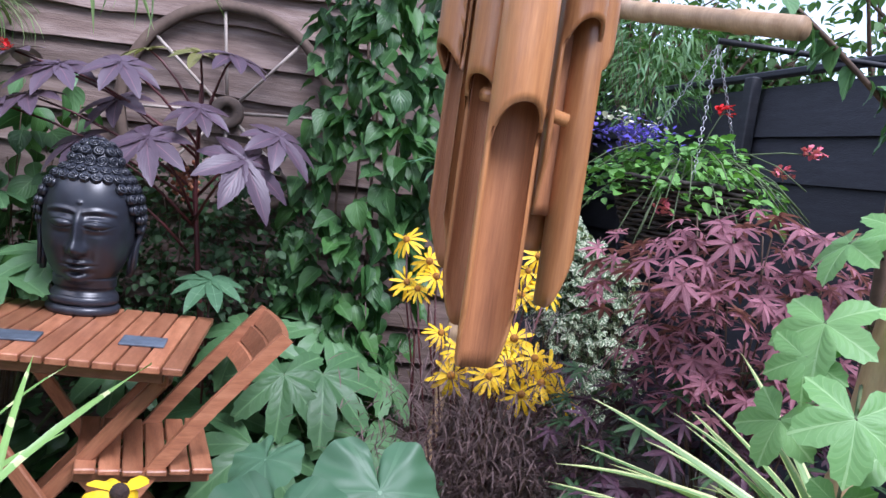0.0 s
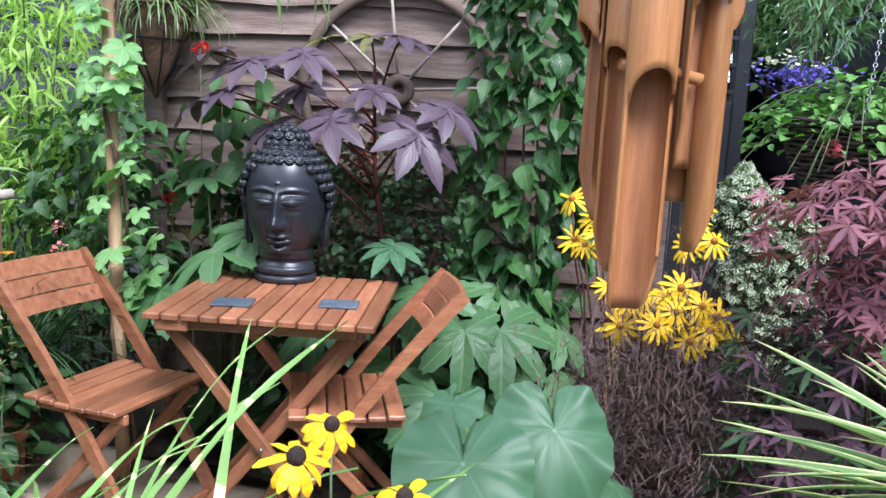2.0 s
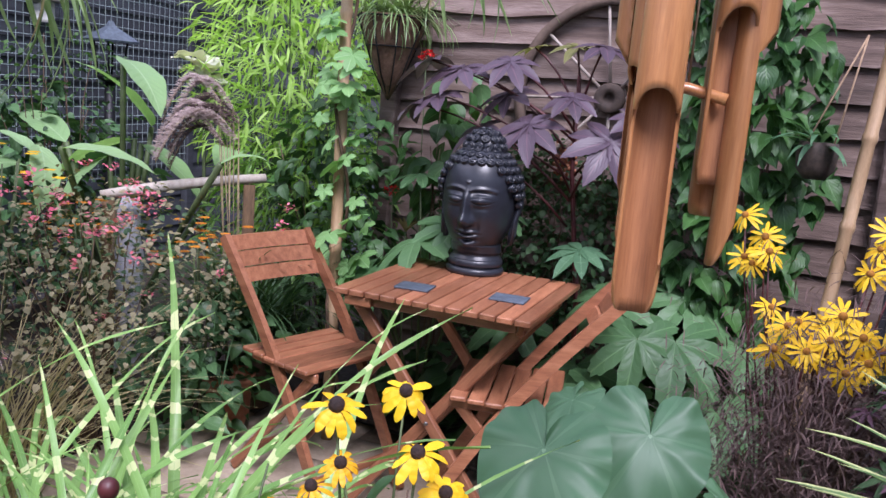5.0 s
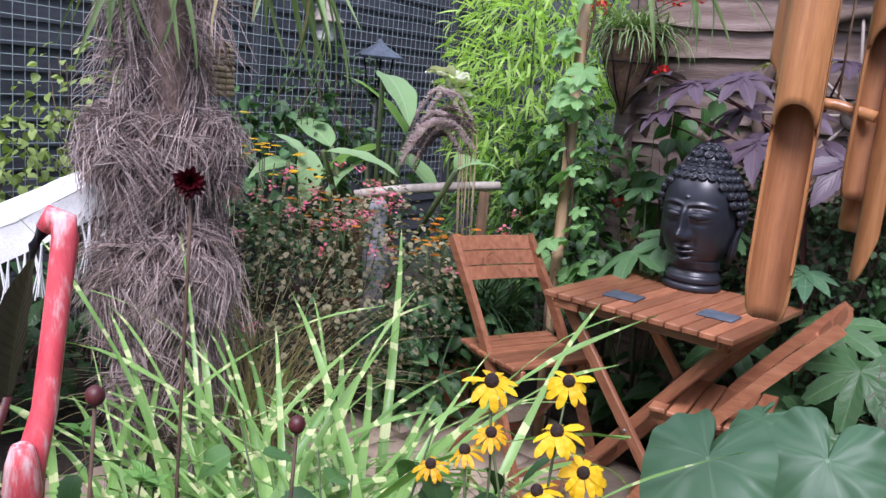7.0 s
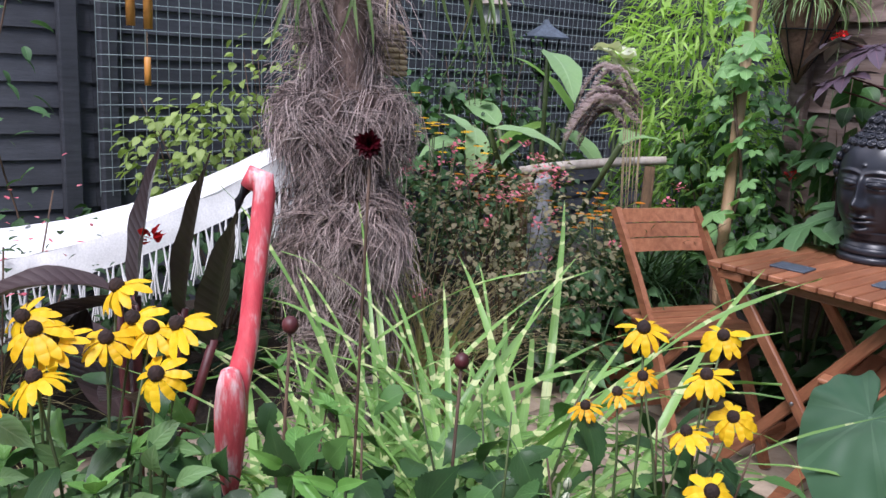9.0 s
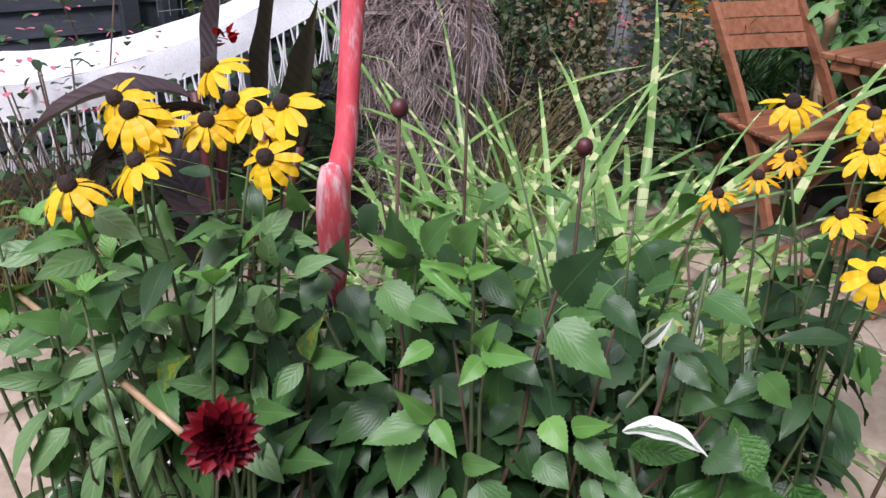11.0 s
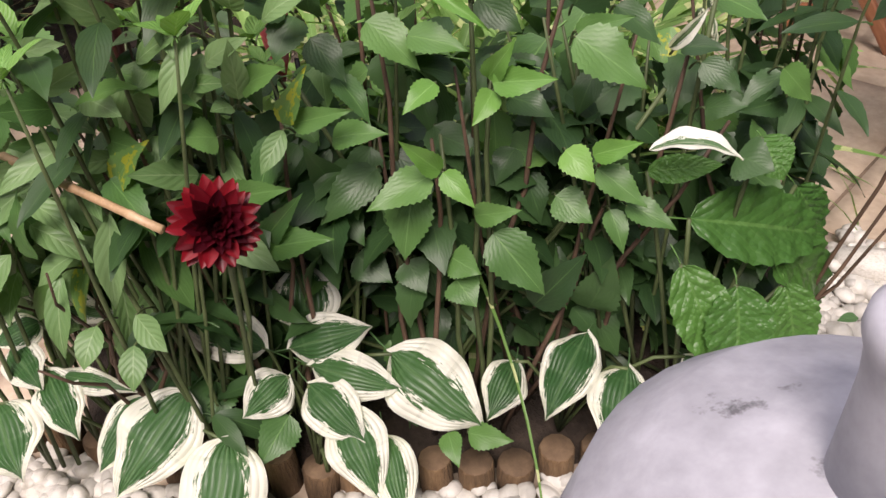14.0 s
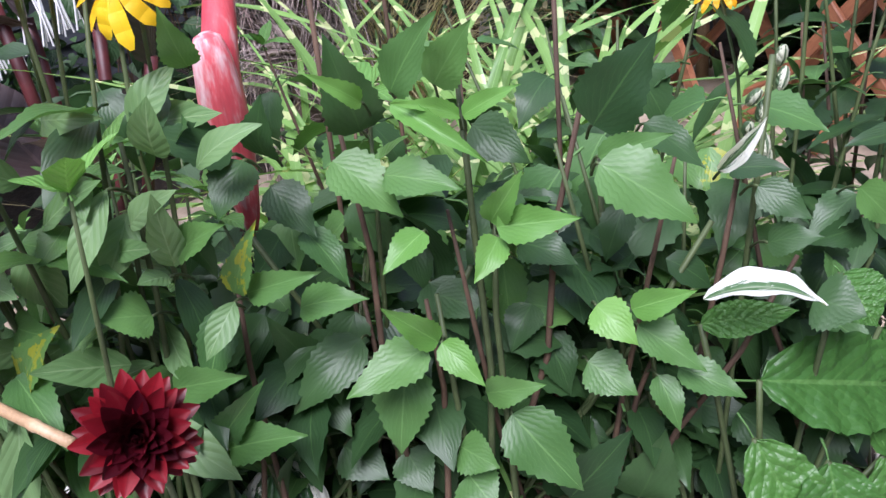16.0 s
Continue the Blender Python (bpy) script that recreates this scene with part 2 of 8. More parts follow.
M_TERRA = surface("terracotta", [(0.3, (0.3, 0.11, 0.055)), (0.7, (0.46, 0.19, 0.1))], 14, 0.8)
M_STRAW = surface("straw", [(0.3, (0.3, 0.22, 0.12)), (0.7, (0.5, 0.4, 0.24))], 14, 0.85, vary=0.4)
M_DRIFT = surface("bleached_log", [(0.3, (0.4, 0.34, 0.28)), (0.7, (0.62, 0.56, 0.5))], 8, 0.7, stretch=(5, 5, 1))
M_CORD = surface("tan_cord", [(0.3, (0.22, 0.14, 0.08)), (0.7, (0.36, 0.25, 0.16))], 60, 0.9)

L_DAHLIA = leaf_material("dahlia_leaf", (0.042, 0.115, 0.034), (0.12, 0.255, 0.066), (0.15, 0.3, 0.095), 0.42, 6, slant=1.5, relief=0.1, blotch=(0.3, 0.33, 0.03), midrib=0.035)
L_YOUNG = leaf_material("young_dahlia_leaf", (0.1, 0.25, 0.05), (0.17, 0.36, 0.075), (0.22, 0.42, 0.13), 0.42, 6, slant=1.5, relief=0.1, midrib=0.035)
L_SPRIG = leaf_material("white_sprig_leaf", (0.06, 0.13, 0.05), (0.1, 0.2, 0.08), (0.3, 0.36, 0.24), 0.4, 3, slant=0.0, margin=(0.78, 0.79, 0.72), edge=0.3, relief=0.3, pleats=12.0)
L_PALELANCE = leaf_material("pale_lance_leaf", (0.09, 0.19, 0.06), (0.2, 0.33, 0.14), (0.26, 0.38, 0.19), 0.45, 6, relief=0.2)
# darker twin of the dahlia leaf; inside the bed its colour adds painted shade
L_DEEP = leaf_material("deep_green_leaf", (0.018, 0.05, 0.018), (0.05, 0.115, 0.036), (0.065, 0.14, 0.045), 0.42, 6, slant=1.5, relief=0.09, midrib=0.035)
L_FRESH = leaf_material("fresh_green_leaf", (0.09, 0.23, 0.045), (0.17, 0.36, 0.08), (0.22, 0.42, 0.13), 0.45, 7)
L_HOSTA = leaf_material("hosta_leaf", (0.025, 0.085, 0.025), (0.055, 0.14, 0.045), (0.1, 0.2, 0.08), 0.4, 3, slant=0.0, margin=(0.74, 0.75, 0.65), edge=0.6, relief=0.5, pleats=19.0)
L_RUGOSE = leaf_material("rugose_leaf", (0.04, 0.125, 0.026), (0.08, 0.205, 0.042), (0.12, 0.26, 0.07), 0.4, 8, relief=0.5, wrinkle=130.0)
L_TARO = leaf_material("taro_leaf", (0.055, 0.13, 0.066), (0.085, 0.18, 0.092), (0.2, 0.33, 0.2), 0.46, 3, slant=0.0, relief=0.05, midrib=0.03)
L_CASTOR = leaf_material("castor_leaf", (0.055, 0.034, 0.05), (0.125, 0.092, 0.125), (0.2, 0.1, 0.13), 0.42, 5, slant=1.2, relief=0.14)
L_CASTOR_Y = leaf_material("castor_young_leaf", (0.11, 0.12, 0.03), (0.2, 0.19, 0.07), (0.24, 0.2, 0.12), 0.4, 8)
L_FATSIA = leaf_material("fatsia_leaf", (0.055, 0.13, 0.05), (0.11, 0.22, 0.09), (0.15, 0.28, 0.12), 0.45, 4, relief=0.2)
L_CLIMBER = leaf_material("climber_leaf", (0.02, 0.068, 0.02), (0.065, 0.16, 0.038), (0.12, 0.23, 0.09), 0.42, 6, slant=1.2, relief=0.25)
L_VINE = leaf_material("vine_leaf", (0.13, 0.28, 0.09), (0.24, 0.44, 0.16), (0.33, 0.5, 0.24), 0.5, 4, slant=1.0, thin=0.35, relief=0.12)
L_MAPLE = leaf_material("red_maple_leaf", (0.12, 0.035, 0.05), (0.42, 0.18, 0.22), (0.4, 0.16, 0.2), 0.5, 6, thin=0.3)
# the maple leaf in darker tones, shade of the lower boughs painted in
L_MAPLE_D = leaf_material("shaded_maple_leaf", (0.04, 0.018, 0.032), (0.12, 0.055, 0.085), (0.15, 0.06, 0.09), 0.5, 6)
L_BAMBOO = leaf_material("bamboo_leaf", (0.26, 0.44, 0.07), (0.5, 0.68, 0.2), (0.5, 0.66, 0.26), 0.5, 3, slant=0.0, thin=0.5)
# darker copy of the bamboo leaf, shade of the lower growth put into its colour
L_BAMBOO_D = leaf_material("shaded_bamboo_leaf", (0.1, 0.22, 0.045), (0.26, 0.44, 0.11), (0.3, 0.46, 0.15), 0.5, 3, slant=0.0, thin=0.45)
L_GRASS = leaf_material("zebra_grass", (0.1, 0.22, 0.05), (0.28, 0.47, 0.14), (0.3, 0.48, 0.18), 0.38, 2, slant=0.0, bands=(0.62, 0.66, 0.34), relief=0.1, thin=0.32)
L_PALM = leaf_material("palm_leaflet", (0.1, 0.18, 0.06), (0.26, 0.36, 0.15), (0.34, 0.42, 0.22), 0.4, 2, slant=0.0, relief=0.2)
L_YUCCA = leaf_material("edged_yucca_leaf", (0.09, 0.18, 0.06), (0.2, 0.32, 0.12), (0.24, 0.36, 0.16), 0.36, 2, slant=0.0, margin=(0.55, 0.58, 0.26), edge=0.78, relief=0.2)
L_PALMDRY = leaf_material("dry_palm_leaflet", (0.3, 0.24, 0.11), (0.46, 0.4, 0.22), (0.5, 0.43, 0.25), 0.6, 2, slant=0.0, relief=0.2)
L_IVY = leaf_material("variegated_ivy", (0.05, 0.1, 0.045), (0.11, 0.17, 0.08), (0.2, 0.26, 0.15), 0.45, 5, margin=(0.6, 0.62, 0.47), edge=0.5)
L_SHRUB = leaf_material("shrub_leaf", (0.02, 0.055, 0.022), (0.06, 0.125, 0.045), (0.1, 0.17, 0.08), 0.5, 5)
L_LIME = leaf_material("lime_leaf", (0.2, 0.3, 0.07), (0.42, 0.52, 0.18), (0.46, 0.55, 0.24), 0.5, 5, thin=0.35)
L_PALEBIG = leaf_material("pale_banana_leaf", (0.24, 0.4, 0.17), (0.36, 0.54, 0.27), (0.42, 0.58, 0.34), 0.45, 12, thin=0.4)
L_CANNA = leaf_material("bronze_canna_leaf", (0.03, 0.02, 0.022), (0.07, 0.045, 0.045), (0.12, 0.08, 0.08), 0.33, 16, relief=0.3)
L_RUSSET = leaf_material("russet_leaf", (0.15, 0.15, 0.08), (0.38, 0.33, 0.2), (0.2, 0.15, 0.1), 0.6, 4)
L_FERN = leaf_material("bronze_thread_leaf", (0.06, 0.038, 0.038), (0.18, 0.115, 0.105), (0.2, 0.13, 0.12), 0.7, 2)
L_BROWN = leaf_material("tan_young_leaf", (0.22, 0.15, 0.05), (0.32, 0.24, 0.09), (0.36, 0.28, 0.12), 0.6, 4)
L_TREE = leaf_material("tree_leaf", (0.035, 0.085, 0.025), (0.1, 0.2, 0.06), (0.13, 0.24, 0.09), 0.5, 5, thin=0.35)
P_YELLOW = leaf_material("yellow_petal", (0.8, 0.46, 0.008), (0.86, 0.6, 0.012), (0.82, 0.5, 0.01), 0.5, 3, slant=0.0, thin=0.3, relief=0.25)
P_GOLD = leaf_material("gold_petal", (0.76, 0.36, 0.006), (0.82, 0.48, 0.012), (0.76, 0.36, 0.01), 0.5, 3, slant=0.0, thin=0.3, relief=0.25)
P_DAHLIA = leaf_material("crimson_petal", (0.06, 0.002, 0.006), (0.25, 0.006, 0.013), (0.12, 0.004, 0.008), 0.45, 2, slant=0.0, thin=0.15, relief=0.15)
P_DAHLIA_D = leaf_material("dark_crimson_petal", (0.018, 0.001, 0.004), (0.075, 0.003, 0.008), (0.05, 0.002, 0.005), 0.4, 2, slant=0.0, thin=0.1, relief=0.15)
P_RED = leaf_material("scarlet_petal", (0.55, 0.01, 0.015), (0.7, 0.03, 0.03), (0.6, 0.02, 0.02), 0.5, 2, slant=0.0)
P_PINK = leaf_material("pink_petal", (0.6, 0.1, 0.16), (0.75, 0.26, 0.32), (0.7, 0.2, 0.25), 0.5, 2, slant=0.0)
P_BLUE = leaf_material("violet_petal", (0.06, 0.045, 0.36), (0.16, 0.11, 0.55), (0.15, 0.12, 0.5), 0.5, 2, slant=0.0)
P_ORANGE = leaf_material("orange_petal", (0.55, 0.17, 0.01), (0.7, 0.3, 0.02), (0.6, 0.2, 0.02), 0.5, 2, slant=0.0)
P_CREAM = leaf_material("cream_petal", (0.6, 0.58, 0.48), (0.76, 0.74, 0.66), (0.7, 0.68, 0.6), 0.6, 2, slant=0.0)
P_PLUME = leaf_material("plume_hair", (0.4, 0.28, 0.28), (0.66, 0.54, 0.52), (0.5, 0.4, 0.38), 0.9, 2, slant=0.0)
M_EYE = surface("dark_cone", [(0.3, (0.012, 0.006, 0.005)), (0.7, (0.045, 0.02, 0.013))], 60, 0.85, bump_strength=1.0, bump_scale=300, distance=0.003)
M_EYE_G = surface("amber_cone", [(0.3, (0.28, 0.1, 0.01)), (0.7, (0.45, 0.2, 0.02))], 60, 0.85, bump_strength=1.0, bump_scale=300, distance=0.003)

# ---- mesh helpers ----
rng = random.Random(7)


def U(a, b):
    return rng.uniform(a, b)


class Shape:
    """Vertices, faces and texture places that grow piece by piece into one mesh."""

    def __init__(self):
        self.v, self.f, self.uv, self.mi = [], [], [], []

    def add(self, piece, m=None, slot=0):
        base = len(self.v)
        self.v += [tuple(m @ Vector(p)) for p in piece.v] if m is not None else piece.v
        self.f += [tuple(i + base for i in face) for face in piece.f]
        self.uv += piece.uv
        self.mi += [slot] * len(piece.f)
        return self

    def mesh(self, name, *mats, smooth=True):
        me = bpy.data.meshes.new(name)
        me.from_pydata(self.v, [], self.f)
        if len(self.uv) == len(self.v):
            layer = me.uv_layers.new(name="UVMap")
            idx = np.empty(len(me.loops), int)
            me.loops.foreach_get("vertex_index", idx)
            layer.data.foreach_set("uv", np.array(self.uv, float)[idx].ravel())
        for mt in mats:
            me.materials.append(mt)
        me.polygons.foreach_set("use_smooth", [smooth] * len(me.polygons))
        me.polygons.foreach_set("material_index", self.mi if len(self.mi) == len(me.polygons) else [0] * len(me.polygons))
        me.update()
        return me


def world_of(ob):
    return world_of(ob.parent) @ ob.matrix_basis if ob.parent else ob.matrix_basis.copy()


def place(name, data, m=None, parent=None, label=""):
    """An object with world pose m, under a parent if one is given."""
    ob = new(name, data)
    m = m or Matrix()
    if parent:
        ob.parent = parent
        ob.matrix_basis = world_of(parent).inverted() @ m
    else:
        ob.matrix_basis = m
    if label:
        tagged(ob, label)
    return ob


def thing(name, at, label, category, group="", kind=""):
    ob = new(name)
    ob.empty_display_size = 0.05
    ob.matrix_basis = pose(*at)
    return tagged(ob, label, category, group, kind)


def box(sx, sy, sz, bevel=0.0):
    """A box about its centre, its edges chamfered."""
    bm = bmesh.new()
    bmesh.ops.create_cube(bm, size=1.0)
    bmesh.ops.scale(bm, vec=(sx, sy, sz), verts=bm.verts)
    if bevel:
        bmesh.ops.bevel(bm, geom=bm.edges[:], offset=bevel, segments=1, affect="EDGES", profile=0.7)
    s = from_bm(bm)
    return s


def from_bm(bm):
    s = Shape()
    bm.verts.index_update()
    s.v = [tuple(v.co) for v in bm.verts]
    s.f = [tuple(v.index for v in f.verts) for f in bm.faces]
    s.mi = [0] * len(s.f)
    bm.free()
    return s


def tube(points, radii, sides=6, cap=True):
    """A round bar through the points."""
    s = Shape()
    pts = [Vector(p) for p in points]
    if not isinstance(radii, (list, tuple)):
        radii = [radii] * len(pts)
    for i, p in enumerate(pts):
        d = (pts[min(i + 1, len(pts) - 1)] - pts[max(i - 1, 0)]).normalized()
        a = d.cross(Vector((0.31, 0.17, 0.93)) if abs(d.z) < 0.9 else Vector((1, 0.2, 0))).normalized()
        b = d.cross(a)
        for k in range(sides):
            t = 2 * math.pi * k / sides
            s.v.append(tuple(p + (a * math.cos(t) + b * math.sin(t)) * radii[i]))
            s.uv.append((k / sides, i / max(1, len(pts) - 1)))
    for i in range(len(pts) - 1):
        for k in range(sides):
            j = (k + 1) % sides
            s.f.append((i * sides + k, i * sides + j, (i + 1) * sides + j, (i + 1) * sides + k))
    if cap:
        s.f.append(tuple(range(sides))[::-1])
        s.f.append(tuple((len(pts) - 1) * sides + k for k in range(sides)))
    s.mi = [0] * len(s.f)
    return s


def lathe(profile, sides=32):
    """A turned body from (radius, height) pairs."""
    s = Shape()
    for r, z in profile:
        for k in range(sides):
            t = 2 * math.pi * k / sides
            s.v.append((r * math.cos(t), r * math.sin(t), z))
            s.uv.append((k / sides, z))
    for i in range(len(profile) - 1):
        for k in range(sides):
            j = (k + 1) % sides
            s.f.append((i * sides + k, i * sides + j, (i + 1) * sides + j, (i + 1) * sides + k))
    s.f.append(tuple(range(sides))[::-1])
    s.f.append(tuple((len(profile) - 1) * sides + k for k in range(sides)))
    s.mi = [0] * len(s.f)
    return s


def ball(r, seg=8, rings=6, scale=(1, 1, 1)):
    s = Shape()
    for i in range(rings + 1):
        a = math.pi * i / rings
        for k in range(seg):
            t = 2 * math.pi * k / seg
            s.v.append((r * scale[0] * math.sin(a) * math.cos(t), r * scale[1] * math.sin(a) * math.sin(t), r * scale[2] * math.cos(a)))
            s.uv.append((k / seg, i / rings))
    for i in range(rings):
        for k in range(seg):
            j = (k + 1) % seg
            s.f.append((i * seg + k, (i + 1) * seg + k, (i + 1) * seg + j, i * seg + j))
    s.mi = [0] * len(s.f)
    return s


OVATE = lambda s: (math.sin(math.pi * min(1, s * 1.02) ** 0.72) ** 0.85) if 0 < s < 1 else 0.0
POINTED = lambda s: (math.sin(math.pi * s ** 0.6) ** 0.92 * (1.12 - 0.34 * s * s)) if 0 < s < 1 else 0.0
LANCE = lambda s: math.sin(math.pi * s ** 0.8) if 0 < s < 1 else 0.0
STRAP = lambda s: min(1.0, s * 14 + 0.5) * (1 - max(0, s - 0.35) / 0.65) ** 0.6
PETAL = lambda s: min(1.0, 0.35 + s * 1.6) * (1 - max(0, s - 0.72) ** 2 * 9.5)
HEART = lambda s: (math.sin(math.pi * (0.17 + 0.83 * s) ** 0.8)) if s < 1 else 0.0


def blade(L, W, prof=OVATE, n=8, m=4, fold=0.15, droop=0.6, teeth=0, tooth=0.0, ripple=0.0, rises=3, stalk=0.0, lobe=0.0, curl=0.0, seed=0):
    """A leaf or petal along +y with its face to +z: a folded, drooping, wavy blade on an optional stalk."""
    r = random.Random(seed)
    s = Shape()
    y = z = 0.0
    ang = droop * 0.15
    ph = r.uniform(0, 6)
    if stalk:
        st = tube([(0, -stalk, -stalk * 0.25), (0, -stalk * 0.5, -0.05 * stalk), (0, 0.01 * L, -0.002)], [0.0016, 0.0013, 0.001], 4, False)
        s.add(st)
        s.uv = [(0.5, 0.0)] * len(s.v)
    b0 = len(s.v)
    for i in range(n + 1):
        t = i / n
        w = max(0.0, prof(t)) * W / 2
        if i == n:
            w = max(w, W * 0.006)
        if teeth:
            w *= 1 + tooth * (1 if i % 2 else -1) * (1 if 0 < i < n else 0)
        for k in range(m + 1):
            c = 2 * k / m - 1
            x = c * w
            lift = fold * abs(x) + ripple * W * math.sin(t * rises * 6.28 + ph + (1.5 if c > 0 else 0)) * abs(c) - curl * c * c * w
            back = lobe * L * abs(c) ** 1.5 * (1 - t) ** 3
            s.v.append((x, y - back + lift * math.sin(ang), z + lift * math.cos(ang)))
            s.uv.append((k / m, t))
        y += L / n * math.cos(ang)
        z -= L / n * math.sin(ang)
        ang += droop / n
    for i in range(n):
        for k in range(m):
            a = b0 + i * (m + 1) + k
            s.f.append((a, a + 1, a + m + 2, a + m + 1))
    s.mi = [0] * len(s.f)
    return s


def palmate(R, lobes, spread=300, width=0.3, cut=0.35, n=6, droop=0.4, fold=0.2, teeth=0.0, middle=1.0, outer=0.55, stalk=0.0, seed=0):
    """A hand-shaped leaf: lobes round the stalk's end, each a folded blade, fused near the middle."""
    r = random.Random(seed)
    s = Shape()
    if stalk:
        s.add(tube([(0, -stalk * 0.9, -stalk * 0.5), (0, -stalk * 0.4, -stalk * 0.12), (0, 0, -0.002)], 0.002, 4, False))
        s.uv = [(0.5, 0)] * len(s.v)
    for k in range(lobes):
        q = 0 if lobes == 1 else k / (lobes - 1) * 2 - 1
        a = radians(q * spread / 2) + r.uniform(-0.06, 0.06)
        L = R * (middle + (outer - middle) * abs(q) ** 1.4) * r.uniform(0.92, 1.08)
        prof = lambda t: max(0.0, (0.55 + cut) * math.sin(math.pi * min(1, (t + 0.12) / 1.12) ** 1.05) ** 0.9)
        b = blade(L, R * width * (0.75 + 0.25 * (1 - abs(q))), prof, n, 4, fold, droop, teeth=1 if teeth else 0, tooth=teeth, seed=seed + k)
        s.add(b, Matrix.Rotation(-a, 4, "Z") @ Matrix.Rotation(r.uniform(-0.08, 0.08), 4, "X") @ Matrix.Translation((0, 0, 0.0006 * k)))
    return s


def web_leaf(R, lobes, spread=320, depth=0.45, teeth=5, rings=4, droop=0.35, fold=0.12, outer=0.7, seed=0, stalk=0.0, tip=1.0):
    """A broad lobed leaf in one sheet: its rim runs out to a point at each lobe and back between them."""
    r = random.Random(seed)
    s = Shape()
    if stalk:
        s.add(tube([(0, -stalk * 0.9, -stalk * 0.5), (0, -stalk * 0.4, -stalk * 0.12), (0, 0, -0.002)], 0.0022, 4, False))
        s.uv = [(0.5, 0)] * len(s.v)
    b0 = len(s.v)
    per = 2 * teeth
    cols = lobes * per
    s.v.append((0, 0, 0))
    s.uv.append((0.5, 0))
    for j in range(1, rings + 1):
        q = j / rings
        for k in range(cols + 1):
            f = k / per
            near = abs((f % 1) - 0.5) * 2
            side = abs(k / cols * 2 - 1)
            L = R * (1 + (outer - 1) * side ** 1.3)
            rad = L * (1 - depth * near ** (1.1 * tip) * q ** 0.7)
            if j == rings:
                rad *= 1 + 0.035 * (1 if k % 2 else -1)
            a = radians((k / cols - 0.5) * spread)
            x, y = rad * q * math.sin(a), rad * q * math.cos(a)
            zz = fold * rad * q * near - droop * R * (q * rad / R) ** 2 * 0.8 + 0.02 * R * math.sin(a * 3 + seed)
            s.v.append((x, y, zz))
            s.uv.append(((f % 1) * 0.999 if 0 < k < cols else 0.0, q))
    for k in range(cols):
        s.f.append((b0, b0 + 2 + k, b0 + 1 + k))
    for j in range(rings - 1):
        for k in range(cols):
            a = b0 + 1 + j * (cols + 1) + k
            s.f.append((a, a + 1, a + cols + 2, a + cols + 1))
    s.mi = [0] * len(s.f)
    return s


def heart_leaf(R, rings=7, cols=56, cup=0.1, droop=0.3, seed=0):
    """A great heart-shaped leaf round the end of its stalk: pointed ahead, two round lobes and a notch behind, a wavy rim."""
    r = random.Random(seed)
    s = Shape()
    ph = r.uniform(0, 6)
    key = [(0, 1.0), (8, 0.9), (25, 0.78), (50, 0.68), (80, 0.62), (110, 0.61), (135, 0.62), (155, 0.58), (168, 0.44), (176, 0.2), (180, 0.1)]
    s.v.append((0, 0, 0))
    s.uv.append((0.5, 0))
    for j in range(1, rings + 1):
        q = j / rings
        for k in range(cols + 1):
            th = -180 + 360 * k / cols
            a = abs(th)
            i = next(n for n in range(len(key) - 1) if key[n][0] <= a <= key[n + 1][0])
            f = (a - key[i][0]) / (key[i + 1][0] - key[i][0])
            f = f * f * (3 - 2 * f)
            rad = R * (key[i][1] * (1 - f) + key[i + 1][1] * f) * q
            x, y = rad * math.sin(radians(th)), rad * math.cos(radians(th))
            z = cup * abs(x) * (1 - 0.8 * q) + 0.05 * R * q * q * math.sin(radians(th) * 5 + ph) + 0.03 * R * q ** 3 * math.sin(radians(th) * 13 + ph * 2) + 0.012 * R * q * math.sin(radians(th) * 8 + q * 9) - droop * R * (rad / R) ** 2 * (0.6 + 0.4 * math.cos(radians(th)))
            s.v.append((x, y, z))
            s.uv.append((0.5 + 0.5 * q, a / 180))
    for k in range(cols):
        s.f.append((0, 2 + k, 1 + k))
    for j in range(rings - 1):
        for k in range(cols):
            a = 1 + j * (cols + 1) + k
            s.f.append((a, a + 1, a + cols + 2, a + cols + 1))
    s.mi = [0] * len(s.f)
    return s


def aim(at, az, elev=0.0, roll=0.0, size=1.0):
    """The pose of a leaf that points to compass angle az (degrees from +x) and elev degrees up."""
    return pose(*at) @ Matrix.Rotation(radians(az - 90), 4, "Z") @ Matrix.Rotation(radians(elev), 4, "X") @ Matrix.Rotation(radians(roll), 4, "Y") @ Matrix.Scale(size, 4)


def bend(a, b, sag=0.0, n=4, jit=0.0):
    a, b = Vector(a), Vector(b)
    out = []
    for i in range(n + 1):
        t = i / n
        p = a.lerp(b, t) + Vector((0, 0, sag * 4 * t * (1 - t)))
        if 0 < i < n and jit:
            p += Vector((U(-jit, jit), U(-jit, jit), 0))
        out.append(p)
    return out


def leaf_between(parent, mesh, row, face, turn=0.0):
    """A leaf from its foot to its tip, as wide as told, its upper side towards a direction."""
    a, b, width = Vector(row[:3]), Vector(row[3:6]), row[6]
    co = [v.co for v in mesh.vertices]
    reach = max(c.y for c in co)
    end = max(co, key=lambda c: c.y)
    wide = max(c.x for c in co) - min(c.x for c in co)
    y = (b - a).normalized()
    x = y.cross(Vector(face)).normalized()
    m = Matrix((x, y, x.cross(y))).transposed().to_4x4() @ Matrix.Rotation(radians(turn), 4, "Y")
    k = (b - a).length / math.hypot(reach, end.z)
    m = Matrix.Translation(a) @ m @ Matrix.Rotation(-math.atan2(end.z, reach), 4, "X") @ Matrix.Diagonal((width / wide, k, k, 1))
    return place("leaf", mesh, m, parent)


